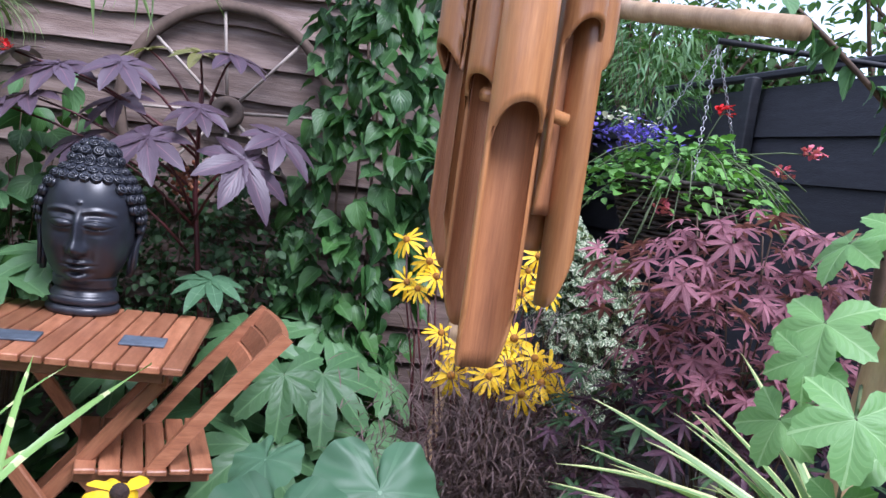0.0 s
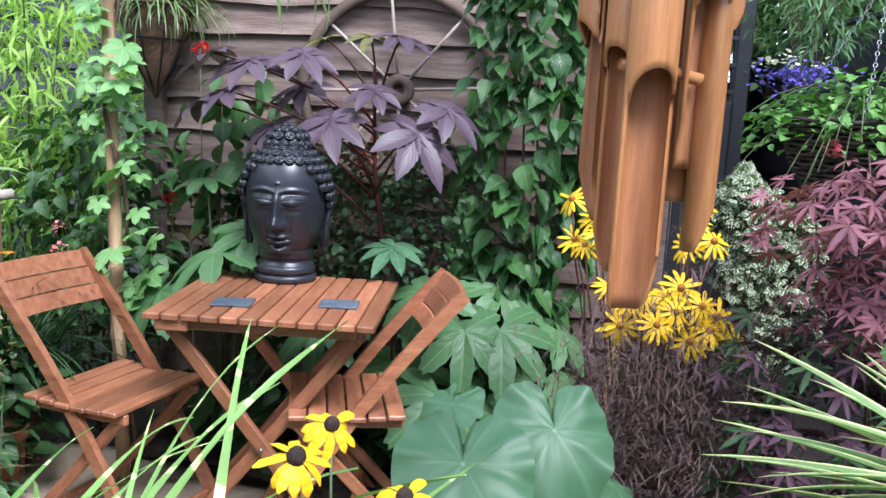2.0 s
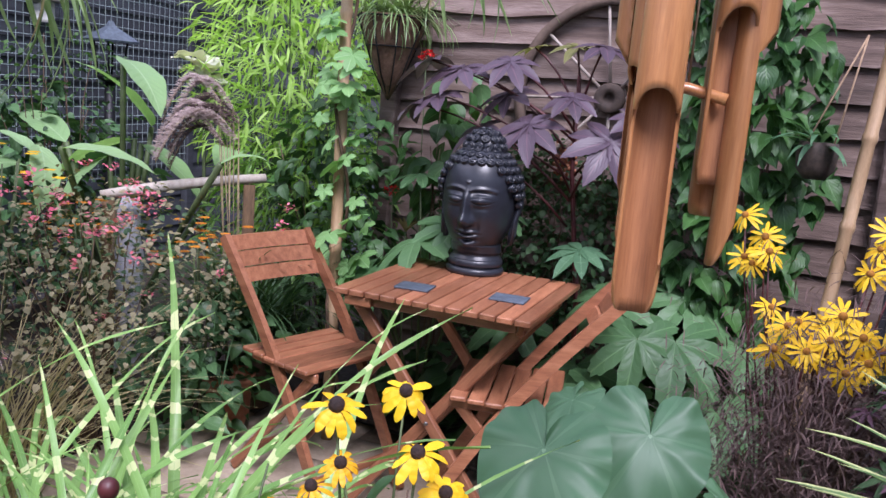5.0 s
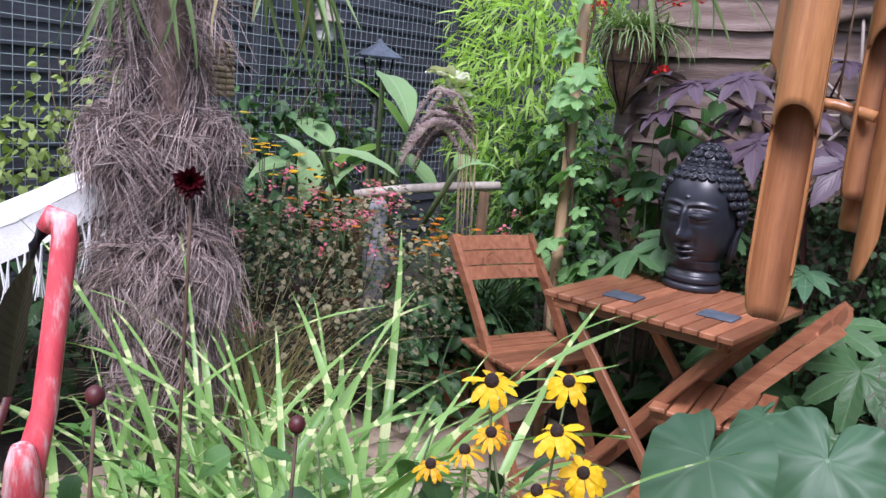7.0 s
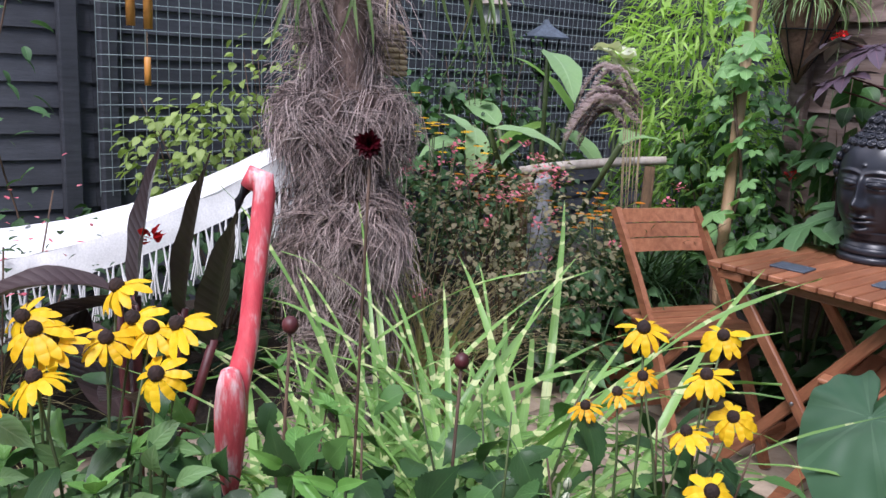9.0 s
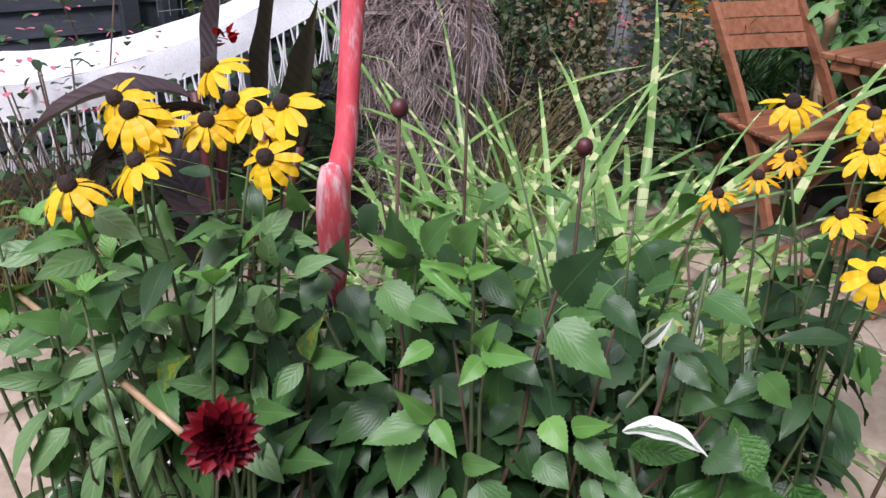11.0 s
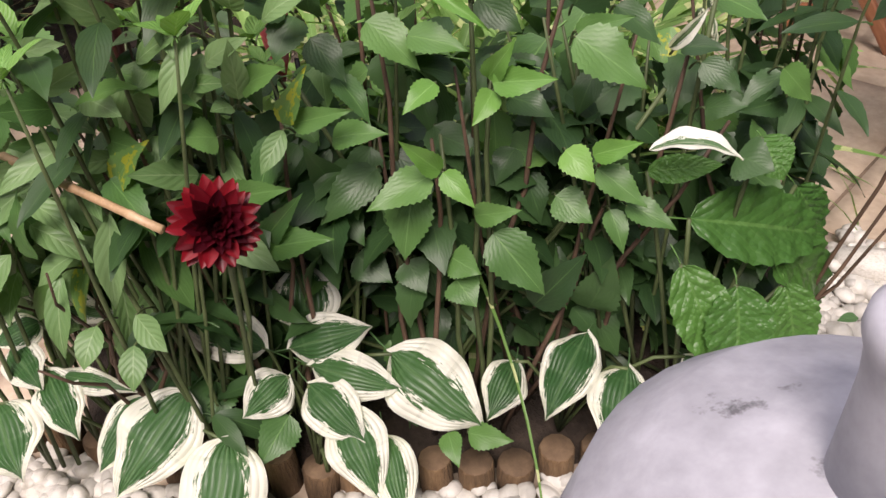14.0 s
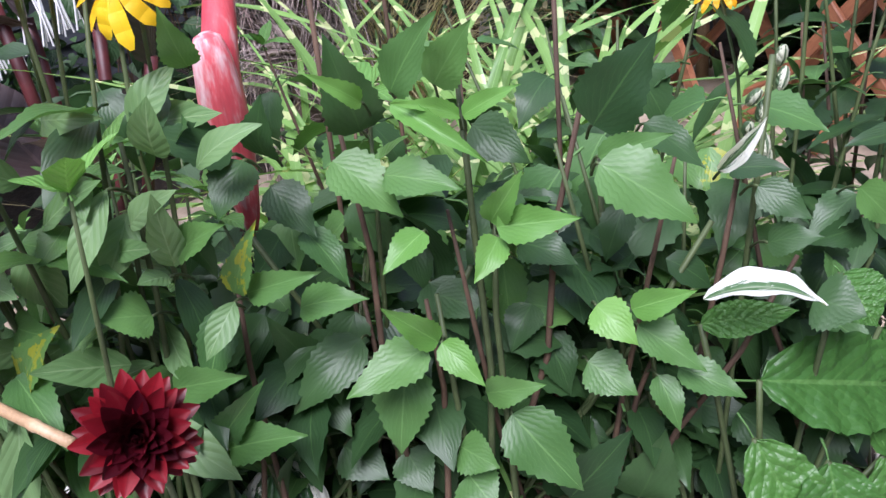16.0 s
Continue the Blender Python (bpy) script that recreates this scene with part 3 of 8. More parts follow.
# ---- ground ----
ground_shape = Shape()
N = 24
for i in range(N + 1):
    for j in range(N + 1):
        gx, gy = (i / N * 2 - 1), (j / N * 2 - 1)
        ground_shape.v.append((math.copysign(abs(gx) ** 3, gx) * 400, math.copysign(abs(gy) ** 3, gy) * 400, -0.035))
for i in range(N):
    for j in range(N):
        a = i * (N + 1) + j
        ground_shape.f.append((a, a + N + 1, a + N + 2, a + 1))
place("ground", ground_shape.mesh("ground", M_SOIL))
tagged(bpy.data.objects["ground"], "bare dark garden soil under the beds", "ground", kind="structure")


def soil_bed(name, outline, height, label):
    """A low heap of soil inside the outline, highest in the middle."""
    s = Shape()
    c = Vector((sum(p[0] for p in outline) / len(outline), sum(p[1] for p in outline) / len(outline), 0))
    pts = []
    for i, p in enumerate(outline):
        q = outline[(i + 1) % len(outline)]
        for k in range(6):
            pts.append(Vector((p[0], p[1], 0)).lerp(Vector((q[0], q[1], 0)), k / 6))
    rings = 8
    for j in range(rings + 1):
        q = 1 - j / rings
        for p in pts:
            v = c.lerp(p, q)
            s.v.append((v.x, v.y, -0.03 + (height + 0.03) * min(1, (1 - q) * 5) + noise.noise(v * 9) * 0.014 * min(1, (1 - q) * 6)))
    n = len(pts)
    for j in range(rings):
        for k in range(n):
            s.f.append((j * n + k, j * n + (k + 1) % n, (j + 1) * n + (k + 1) % n, (j + 1) * n + k))
    return tagged(place(name, s.mesh(name, M_SOIL)), label, "flower bed", kind="structure")


soil_bed("flower_bed", [(-0.72, -0.3), (-0.3, 0.02), (-0.14, 0.27), (-0.02, 0.6), (-0.1, 0.86), (-0.5, 1.2), (-1.15, 1.1), (-1.25, 0.2), (-1.05, -0.2)], 0.055, "dark soil of the planted flower bed")
soil_bed("side_bed", [(-3.2, -1.6), (-1.98, -1.2), (-1.93, 0.6), (-1.9, 2.6), (-3.9, 3.2)], 0.05, "dark soil bed in front of the black fence")
soil_bed("back_bed", [(-1.7, 2.42), (-0.4, 2.52), (0.05, 1.3), (0.3, 0.75), (1.6, 0.5), (1.2, 4.0), (-1.8, 2.95)], 0.05, "dark soil bed in front of the wooden fence")

# ---- fences ----


def board(L, h, t, wavy, seed):
    """A rough board lying on its edge: uneven lower rim, slight bow, tapered upwards."""
    r = random.Random(seed)
    s = Shape()
    n = 26
    ph = r.uniform(0, 40)
    for i in range(n + 1):
        x = L * i / n
        low = wavy * (noise.noise(Vector((x * 2.2, ph, 0))) + 0.5 * noise.noise(Vector((x * 7, ph, 3))))
        bow = 0.006 * noise.noise(Vector((x * 1.3, ph, 7)))
        for y, z in ((-t, low), (-t * 0.3, h), (0.0, h), (0.0, low)):
            s.v.append((x, y + bow, z))
    for i in range(n):
        for k in range(4):
            a, b = i * 4 + k, i * 4 + (k + 1) % 4
            s.f.append((a, a + 4, b + 4, b))
    s.f += [(0, 1, 2, 3), tuple(n * 4 + k for k in (3, 2, 1, 0))]
    return s


def board_fence(name, p0, p1, height, pitch, mat, wavy, label, posts=(), post_mat=None, thick=0.018, cap=False, seed=1):
    """A fence of overlapping level boards between p0 and p1, its face to the right of that way, with posts behind and battens before it."""
    d = Vector((p1[0] - p0[0], p1[1] - p0[1], 0))
    yaw = math.degrees(math.atan2(d.y, d.x))
    f = thing(name, (p0[0], p0[1], 0), label, "fence", kind="structure")
    n = int(height / pitch)
    for i in range(n):
        me = board(d.length, pitch + 0.03, thick, wavy, seed * 50 + i).mesh("board", mat, smooth=False)
        place("board", me, pose(p0[0], p0[1], 0.02 + i * pitch, -3.2, 0, yaw), f)
    for at in posts:
        s = box(0.075, 0.05, height + 0.06, 0.006)
        place("post", s.mesh("post", post_mat or mat, smooth=False), pose(p0[0], p0[1], (height + 0.06) / 2 - 0.02, 0, 0, yaw) @ pose(at, -0.045, 0), f)
    s = box(d.length, 0.035, 0.07, 0.005)
    for z in (0.35, height * 0.82):
        place("rail", s.mesh("rail", mat, smooth=False), pose(p0[0], p0[1], z, 0, 0, yaw) @ pose(d.length / 2, 0.03, 0), f)
    if cap:
        s = box(d.length, 0.05, 0.03, 0.006)
        place("cap", s.mesh("cap", mat, smooth=False), pose(p0[0], p0[1], height + 0.05, 0, 0, yaw) @ pose(d.length / 2, -0.01, 0), f)
    return f


WF0, WF1 = (-1.68, 2.845), (0.165, 3.104)
board_fence("wooden_fence", WF0, WF1, 1.96, 0.122, M_FENCE, 0.02, "weathered brown fence of overlapping rough wooden boards", posts=(0.01, 1.9), thick=0.03, seed=3)
board_fence("black_fence", (0.93, 6.05), (1.62, 2.4), 1.76, 0.19, M_BLACK, 0.0, "black-stained timber fence of level boards", posts=(1.1, 2.3), cap=True, seed=5)
board_fence("black_fence_side", (1.62, 2.4), (1.85, -2.6), 1.82, 0.19, M_BLACK, 0.0, "black-stained timber fence along the garden's side", posts=(1.8, 3.6), cap=True, seed=6)
board_fence("netted_fence", (-2.75, -3.2), (-3.22, 0.32), 2.3, 0.105, M_FADED, 0.003, "black-stained lap fence panel beside the hammock", posts=(3.45,), seed=7)
board_fence("netted_fence", (-3.22, 0.32), (-4.35, 4.6), 2.3, 0.105, M_FADED, 0.003, "black-stained lap fence hung with pale netting", posts=(0.05, 1.9, 3.8), seed=8)
board_fence("back_fence", (-4.4, 4.6), (-1.6, 4.3), 2.3, 0.15, M_FADED, 0.003, "black-stained fence behind the bamboo", seed=9)
board_fence("house_fence", (1.85, -2.6), (-2.75, -3.2), 1.9, 0.15, M_FENCE, 0.004, "plain brown fence closing the garden", seed=10)

board_fence("black_fence", (0.62, 4.72), (0.93, 6.05), 1.76, 0.19, M_BLACK, 0.0, "black-stained fence joining the trellis gate", seed=12)
# trellis gate between the wooden fence and the black fence
gate = thing("trellis_gate", (0.22, 4.5, 0), "black-stained gate with an open trellis top", "gate", kind="structure")
for k in range(8):
    place("board", box(0.125, 0.02, 1.36, 0.004).mesh("board", M_BLACK, smooth=False), pose(-0.35 + k * 0.13, 4.6, 0.69, 0, 0, 6), gate)
for k in range(8):
    place("slat", box(0.02, 0.02, 0.95, 0.003).mesh("slat", M_BLACK, smooth=False), pose(-0.35 + k * 0.13, 4.6, 1.58, 0, 0, 6), gate)
for k in range(7):
    place("slat", box(1.1, 0.016, 0.022, 0.003).mesh("slat", M_BLACK, smooth=False), pose(0.1, 4.58, 1.14 + k * 0.14, 0, 0, 6), gate)
for x in (-0.42, 0.66):
    place("post", box(0.08, 0.08, 2.2, 0.008).mesh("post", M_BLACK, smooth=False), pose(x, 4.6 + 0.1 * x, 1.08, 0, 0, 6), gate)

# netting on the far fence
net = Shape()
a0, a1 = Vector((-3.19, 0.33, 0)), Vector((-4.2, 4.05, 0))
for k in range(27):
    z = 0.62 + k * 0.052
    pts = []
    for i in range(9):
        p = a0.lerp(a1, i / 8)
        pts.append((p.x + 0.055, p.y, z + 0.012 * noise.noise(Vector((i * 0.8, k * 0.4, 2)))))
    net.add(tube(pts, 0.0019, 3, False))
for k in range(74):
    p = a0.lerp(a1, k / 73)
    net.add(tube([(p.x + 0.056 + 0.006 * noise.noise(Vector((k * 0.7, q, 5))), p.y, 0.6 + q * 0.34) for q in range(5)], 0.0019, 3, False))
tagged(place("garden_netting", net.mesh("garden_netting", M_NET)), "pale green square netting pinned to the fence", "netting", kind="stuff")

# ---- folding table ----
TABLE = pose(-0.845, 2.075, 0, 0, 0, 8.5)
table = thing("folding_table", (-0.845, 2.075, 0), "small folding acacia table with a slatted top and crossed legs", "table")
table.matrix_basis = TABLE
slat_me = Shape().add(box(0.575, 0.0445, 0.017, 0.0025)).mesh("slat", M_ACACIA, smooth=False)
for k in range(12):
    place("slat", slat_me, TABLE @ pose(-0.2725 + k * 0.0495, U(-0.002, 0.002), 0.7015, 0, 0, 90), table)
for y in (-0.245, 0.245):
    place("batten", box(0.5, 0.022, 0.03, 0.003).mesh("batten", M_ACACIA, smooth=False), TABLE @ pose(0, y, 0.678), table)


def bar(p, q, w, t, mat, name="leg"):
    """A flat wooden bar from p to q, w wide in the plane it leans in and t thick."""
    p, q = Vector(p), Vector(q)
    d = q - p
    x = d.normalized()
    y = Vector((0, 0, 1)).cross(x).normalized()
    z = x.cross(y)
    m = Matrix((x, y, z)).transposed().to_4x4()
    return box(d.length, t, w, 0.004).mesh(name, mat, smooth=False), Matrix.Translation((p + q) / 2) @ m


for y, sgn in ((-0.215, 1), (0.215, 1), (-0.19, -1), (0.19, -1)):
    me, m = bar((-0.25 * sgn, y, 0.665), (0.268 * sgn, y, 0.006), 0.036, 0.022, M_ACACIA)
    place("leg", me, TABLE @ m, table)
for x, y in ((0.215, 0.2), (-0.215, 0.176)):
    me, m = bar((x, -y, 0.09), (x, y, 0.09), 0.03, 0.02, M_ACACIA)
    place("stretcher", me, TABLE @ m, table)
for x, y in ((-0.245, 0.232), (0.245, 0.207)):
    me, m = bar((x, -y, 0.655), (x, y, 0.655), 0.03, 0.02, M_ACACIA)
    place("stretcher", me, TABLE @ m, table)
for y in (-0.228, 0.228):
    place("pivot_bolt", lathe([(0.006, -0.004), (0.006, 0.002), (0.003, 0.004)], 10).mesh("pivot_bolt", M_CHAIN), TABLE @ pose(0.0, y, 0.34, 90), table)
place("catch_block", box(0.085, 0.026, 0.03, 0.004).mesh("catch_block", M_ACACIA, smooth=False), TABLE @ pose(-0.225, -0.262, 0.677), table)


def folding_chair(x, y, yaw, label):
    """A folding chair that faces yaw: slatted seat, long back legs with three back slats, short crossed legs."""
    m = pose(x, y, 0, 0, 0, yaw)
    c = thing("folding_chair", (x, y, 0), label, "chair", "folding chairs at the table")
    c.matrix_basis = m
    slat = box(0.37, 0.047, 0.014, 0.003).mesh("seat_slat", M_ACACIA, smooth=False)
    for k in range(6):
        place("seat_slat", slat, m @ pose(-0.135 + k * 0.052, 0, 0.437 + 0.003 * abs(k - 2.5), 0, 0, 90), c)
    for sy in (-1, 1):
        s = Shape()
        for i in range(13):
            q = i / 12
            px, pz = -0.3 + 0.535 * q + 0.03 * math.sin(q * math.pi), 0.775 - 0.767 * q + 0.02 * math.sin(q * math.pi)
            for dy, dw in ((-0.01, -0.017), (0.01, -0.017), (0.01, 0.017), (-0.01, 0.017)):
                s.v.append((px + 0.82 * dw, sy * 0.165 + dy, pz + 0.57 * dw))
        for i in range(12):
            for k in range(4):
                a, b = i * 4 + k, i * 4 + (k + 1) % 4
                s.f.append((a, b, b + 4, a + 4))
        s.f += [(0, 3, 2, 1), (48, 49, 50, 51)]
        place("leg", s.mesh("leg", M_ACACIA, smooth=False), m, c)
        me, mm = bar((0.13, sy * 0.14, 0.42), (-0.24, sy * 0.14, 0.008), 0.032, 0.018, M_ACACIA)
        place("leg", me, m @ mm, c)
        me, mm = bar((-0.155, sy * 0.142, 0.42), (0.15, sy * 0.142, 0.42), 0.03, 0.018, M_ACACIA)
        place("seat_rail", me, m @ mm, c)
    for h, w in ((0.753, 0.043), (0.706, 0.043), (0.66, 0.04)):
        s = Shape()
        for i in range(9):
            yy = -0.165 + 0.33 * i / 8
            bow = -0.014 * (1 - (yy / 0.165) ** 2)
            for dx, dz in ((-0.007, -w / 2), (0.007, -w / 2), (0.007, w / 2), (-0.007, w / 2)):
                s.v.append((bow + dx - 0.57 * dz, yy, dz))
        for i in range(8):
            for k in range(4):
                a, b = i * 4 + k, i * 4 + (k + 1) % 4
                s.f.append((a, b, b + 4, a + 4))
        s.f += [(0, 3, 2, 1), (32, 33, 34, 35)]
        place("back_slat", s.mesh("back_slat", M_ACACIA, smooth=False), m @ pose(-0.3 + (0.775 - h) * 0.697 - 0.0, 0, h), c)
    me, mm = bar((-0.17, -0.14, 0.09), (-0.17, 0.14, 0.09), 0.026, 0.018, M_ACACIA)
    place("stretcher", me, m @ mm, c)
    me, mm = bar((0.17, -0.165, 0.1), (0.17, 0.165, 0.1), 0.026, 0.018, M_ACACIA)
    place("stretcher", me, m @ mm, c)
    return c


folding_chair(-1.255, 1.91, -10, "folding acacia chair with a slatted seat, its back to the bamboo")
folding_chair(-0.655, 2.055, 200, "folding acacia chair pushed under the table by the big leaves")

# ---- black head on the table ----


def statue_head():
    s = Shape()
    rows, cols = 180, 224

    def g(x, c, w):
        return math.exp(-((x - c) / w) ** 2)

    for i in range(rows + 1):
        z = 0.362 * i / rows
        if z < 0.085:
            q = z / 0.085
            rx = 0.074 - 0.008 * math.sin(min(1, q * 1.25) * 1.57) + 0.004 * math.sin(q * 17) * (q < 0.75)
            ry, cy = rx * 0.98, 0.008
        if z >= 0.06:
            q = (z - 0.06) / 0.302
            hx = 0.096 * max(0.0, 1 - abs((q - 0.56) / 0.6) ** 2.5) ** 0.56 if q < 0.56 else 0.096 * max(0.0, 1 - ((q - 0.56) / 0.442) ** 2.3) ** 0.5
            hy = hx * 1.12
            if z < 0.085:
                t = (z - 0.06) / 0.025
                rx, ry, cy = rx * (1 - t) + max(hx, 0.066) * t, ry * (1 - t) + max(hy, 0.07) * t, 0.008 * (1 - t)
            else:
                rx, ry, cy = max(hx, 0.003), max(hy, 0.003), 0.0
        for k in range(cols):
            a = 2 * math.pi * k / cols
            x, y = rx * math.sin(a), -ry * math.cos(a) + cy
            front = max(0.0, math.cos(a)) ** 0.6
            ax = abs(x)
            d = 0.0
            if z > 0.06:
                d += 0.034 * g(x, 0, 0.0085 + 0.006 * g(z, 0.158, 0.016)) * (g(z, 0.158, 0.017) + 0.62 * g(z, 0.186, 0.026) + 0.36 * g(z, 0.222, 0.022))
                d += 0.011 * g(ax, 0.0135, 0.0055) * g(z, 0.152, 0.008)
                d -= 0.006 * g(ax, 0.012, 0.005) * g(z, 0.1425, 0.003)
                arch = 0.2465 - 7.0 * (ax - 0.036) ** 2
                d += 0.0045 * g(z, arch, 0.0046) * (1 if 0.008 < ax < 0.07 else 0)
                d -= 0.006 * g(ax, 0.037, 0.022) * g(z, 0.234, 0.005)
                d += 0.0175 * g(ax, 0.037, 0.021) * g(z, 0.2155, 0.0145)
                d -= 0.009 * g(z, 0.2045 + 9.0 * (ax - 0.036) ** 2, 0.0017) * g(ax, 0.036, 0.021)
                d -= 0.006 * g(z, 0.2225 - 9.0 * (ax - 0.036) ** 2, 0.0016) * g(ax, 0.036, 0.018)
                d -= 0.003 * g(ax, 0.036, 0.02) * g(z, 0.194, 0.006)
                d += 0.0145 * g(x, 0, 0.0205) * (g(z, 0.1265, 0.0048) * (1 - 0.25 * g(x, 0, 0.004)) + 1.1 * g(z, 0.1125, 0.0056))
                d -= 0.009 * g(x, 0, 0.024) * g(z, 0.1194 + 1.2 * ax * ax, 0.0017)
                d -= 0.009 * g(x, 0, 0.018) * g(z, 0.1025, 0.0045)
                d += 0.02 * g(x, 0, 0.021) * g(z, 0.089, 0.0115)
                d -= 0.004 * g(ax, 0.027, 0.006) * g(z, 0.14, 0.016)
                d += 0.006 * g(ax, 0.05, 0.018) * g(z, 0.17, 0.026)
                d += 0.005 * g(x, 0, 0.004) * g(z, 0.262, 0.004)
            s.v.append((x, y - d * front, z))
    for i in range(rows):
        for k in range(cols):
            j = (k + 1) % cols
            s.f.append((i * cols + k, i * cols + j, (i + 1) * cols + j, (i + 1) * cols + k))
    s.f.append(tuple(range(cols))[::-1])
    s.f.append(tuple(rows * cols + k for k in range(cols)))
    # hair: rows of snail curls on the cap and the bun
    curl = Shape()
    curl.add(ball(0.0125, 9, 6, (1, 1, 0.8)))
    for t in range(2):
        n = 14
        ring = []
        for q in range(n + 1):
            an = q / n * (5.5 if t else 6.28)
            rr = 0.0092 if not t else 0.0045
            ring.append((rr * math.cos(an), rr * math.sin(an), 0.0078 + 0.002 * t))
        curl.add(tube(ring, 0.0026, 5, False))
    for row in range(8):
        phi = radians(66 - row * 11)
        hz = 0.228 + 0.124 * math.sin(phi)
        rr = 0.1 * math.cos(phi) + 0.004
        n = max(6, int(2 * math.pi * rr / 0.0215))
        for q in range(n):
            a = 2 * math.pi * (q + 0.5 * (row % 2)) / n
            facing = math.cos(a)
            limit = 0.294 - 0.13 * max(0.0, (0.62 - facing)) ** 0.75 if facing < 0.62 else 0.294 + 0.012 * (facing - 0.62)
            if hz < limit:
                continue
            nrm = Vector((math.sin(a) * math.cos(phi), -math.cos(a) * math.cos(phi), math.sin(phi)))
            pos = Vector((rr * math.sin(a), -rr * 1.1 * math.cos(a), hz))
            s.add(curl, Matrix.Translation(pos) @ nrm.to_track_quat("Z", "Y").to_matrix().to_4x4())
    s.add(ball(0.05, 18, 12, (1, 1, 0.95)), pose(0, 0.004, 0.348))
    for row in range(4):
        phi = radians(8 + row * 24)
        n = (14, 11, 7, 2)[row]
        for q in range(n):
            a = 2 * math.pi * (q + 0.5 * (row % 2)) / n
            nrm = Vector((math.sin(a) * math.cos(phi), -math.cos(a) * math.cos(phi), math.sin(phi)))
            s.add(curl, Matrix.Translation(Vector((0, 0.004, 0.348)) + nrm * 0.048) @ nrm.to_track_quat("Z", "Y").to_matrix().to_4x4())
    for sx in (-1, 1):
        pts = [(sx * 0.094, 0.012, 0.25), (sx * 0.103, 0.02, 0.235), (sx * 0.102, 0.022, 0.2), (sx * 0.097, 0.014, 0.165), (sx * 0.094, 0.008, 0.12), (sx * 0.09, 0.006, 0.09)]
        s.add(tube(pts, [0.008, 0.013, 0.011, 0.009, 0.011, 0.007], 10))
        s.add(tube([(sx * 0.1, 0.005, 0.235), (sx * 0.107, 0.012, 0.2), (sx * 0.1, 0.0, 0.16), (sx * 0.096, -0.004, 0.1)], [0.005, 0.006, 0.005, 0.005], 8))
    s.add(lathe([(0.074, 0), (0.0775, 0.006), (0.0775, 0.014), (0.072, 0.02)], 40), pose(0, 0.006, 0))
    s.add(lathe([(0.07, 0.022), (0.074, 0.028), (0.073, 0.038), (0.068, 0.044)], 40), pose(0, 0.006, 0))
    s.mi = []
    return s


head = place("statue_head", statue_head().mesh("statue_head", M_STATUE), pose(-0.925, 2.275, 0.711, 0, 0, 9) @ Matrix.Diagonal((1.24, 1.18, 1.165, 1)))
tagged(head, "matt black resin statue head with curled hair, standing on the table", "statue")

for x, y, r in ((-0.93, 1.925, 14), (-0.665, 2.02, 12)):
    s = box(0.105, 0.085, 0.006, 0.0015)
    tagged(place("coaster", s.mesh("coaster", M_SLATE, smooth=False), pose(x, y, 0.7135, 0, 0, r)), "dark blue-grey slate coaster lying on the table", "coaster", "slate coasters on the table")

# ---- old wheel on the fence ----
FENCE_YAW = 8.0
W = pose(-0.757, 2.925, 1.312, 90, 0, FENCE_YAW)
wheel = thing("cart_wheel", (-0.757, 2.925, 1.312), "old wooden cart wheel with thin spokes hung on the fence", "wheel")
wheel.matrix_basis = W
rim = Shape()
for i in range(64):
    a = 2 * math.pi * i / 64
    for r, z in ((0.338, -0.018), (0.372, -0.018), (0.372, 0.02), (0.338, 0.02)):
        r2 = r + 0.003 * noise.noise(Vector((i * 0.5, z * 50, 1)))
        rim.v.append((r2 * math.cos(a), r2 * math.sin(a), z))
for i in range(64):
    for k in range(4):
        a, b = i * 4 + k, i * 4 + (k + 1) % 4
        c, d = ((i + 1) % 64) * 4 + (k + 1) % 4, ((i + 1) % 64) * 4 + k
        rim.f.append((a, b, c, d))
place("rim", rim.mesh("rim", M_RIM), W, wheel)
place("hub", lathe([(0.05, -0.02), (0.056, -0.01), (0.056, 0.03), (0.05, 0.036), (0.022, 0.037), (0.02, 0.02), (0.001, 0.02)], 28).mesh("hub", M_HUB), W, wheel)
for a in (4, 50, 97, 139, 183, 228, 272, 318):
    d = Vector((math.cos(radians(a)), math.sin(radians(a)), 0))
    place("spoke", tube([d * 0.045, d * 0.2, d * 0.345], [0.0065, 0.0055, 0.006], 7).mesh("spoke", M_SPOKE), W @ pose(0, 0, 0.008), wheel)

# ---- bamboo wind chime ----
chime = thing("bamboo_wind_chime", (0.075, 0.865, 1.62), "large wind chime of slant-cut stained bamboo tubes", "wind chime")


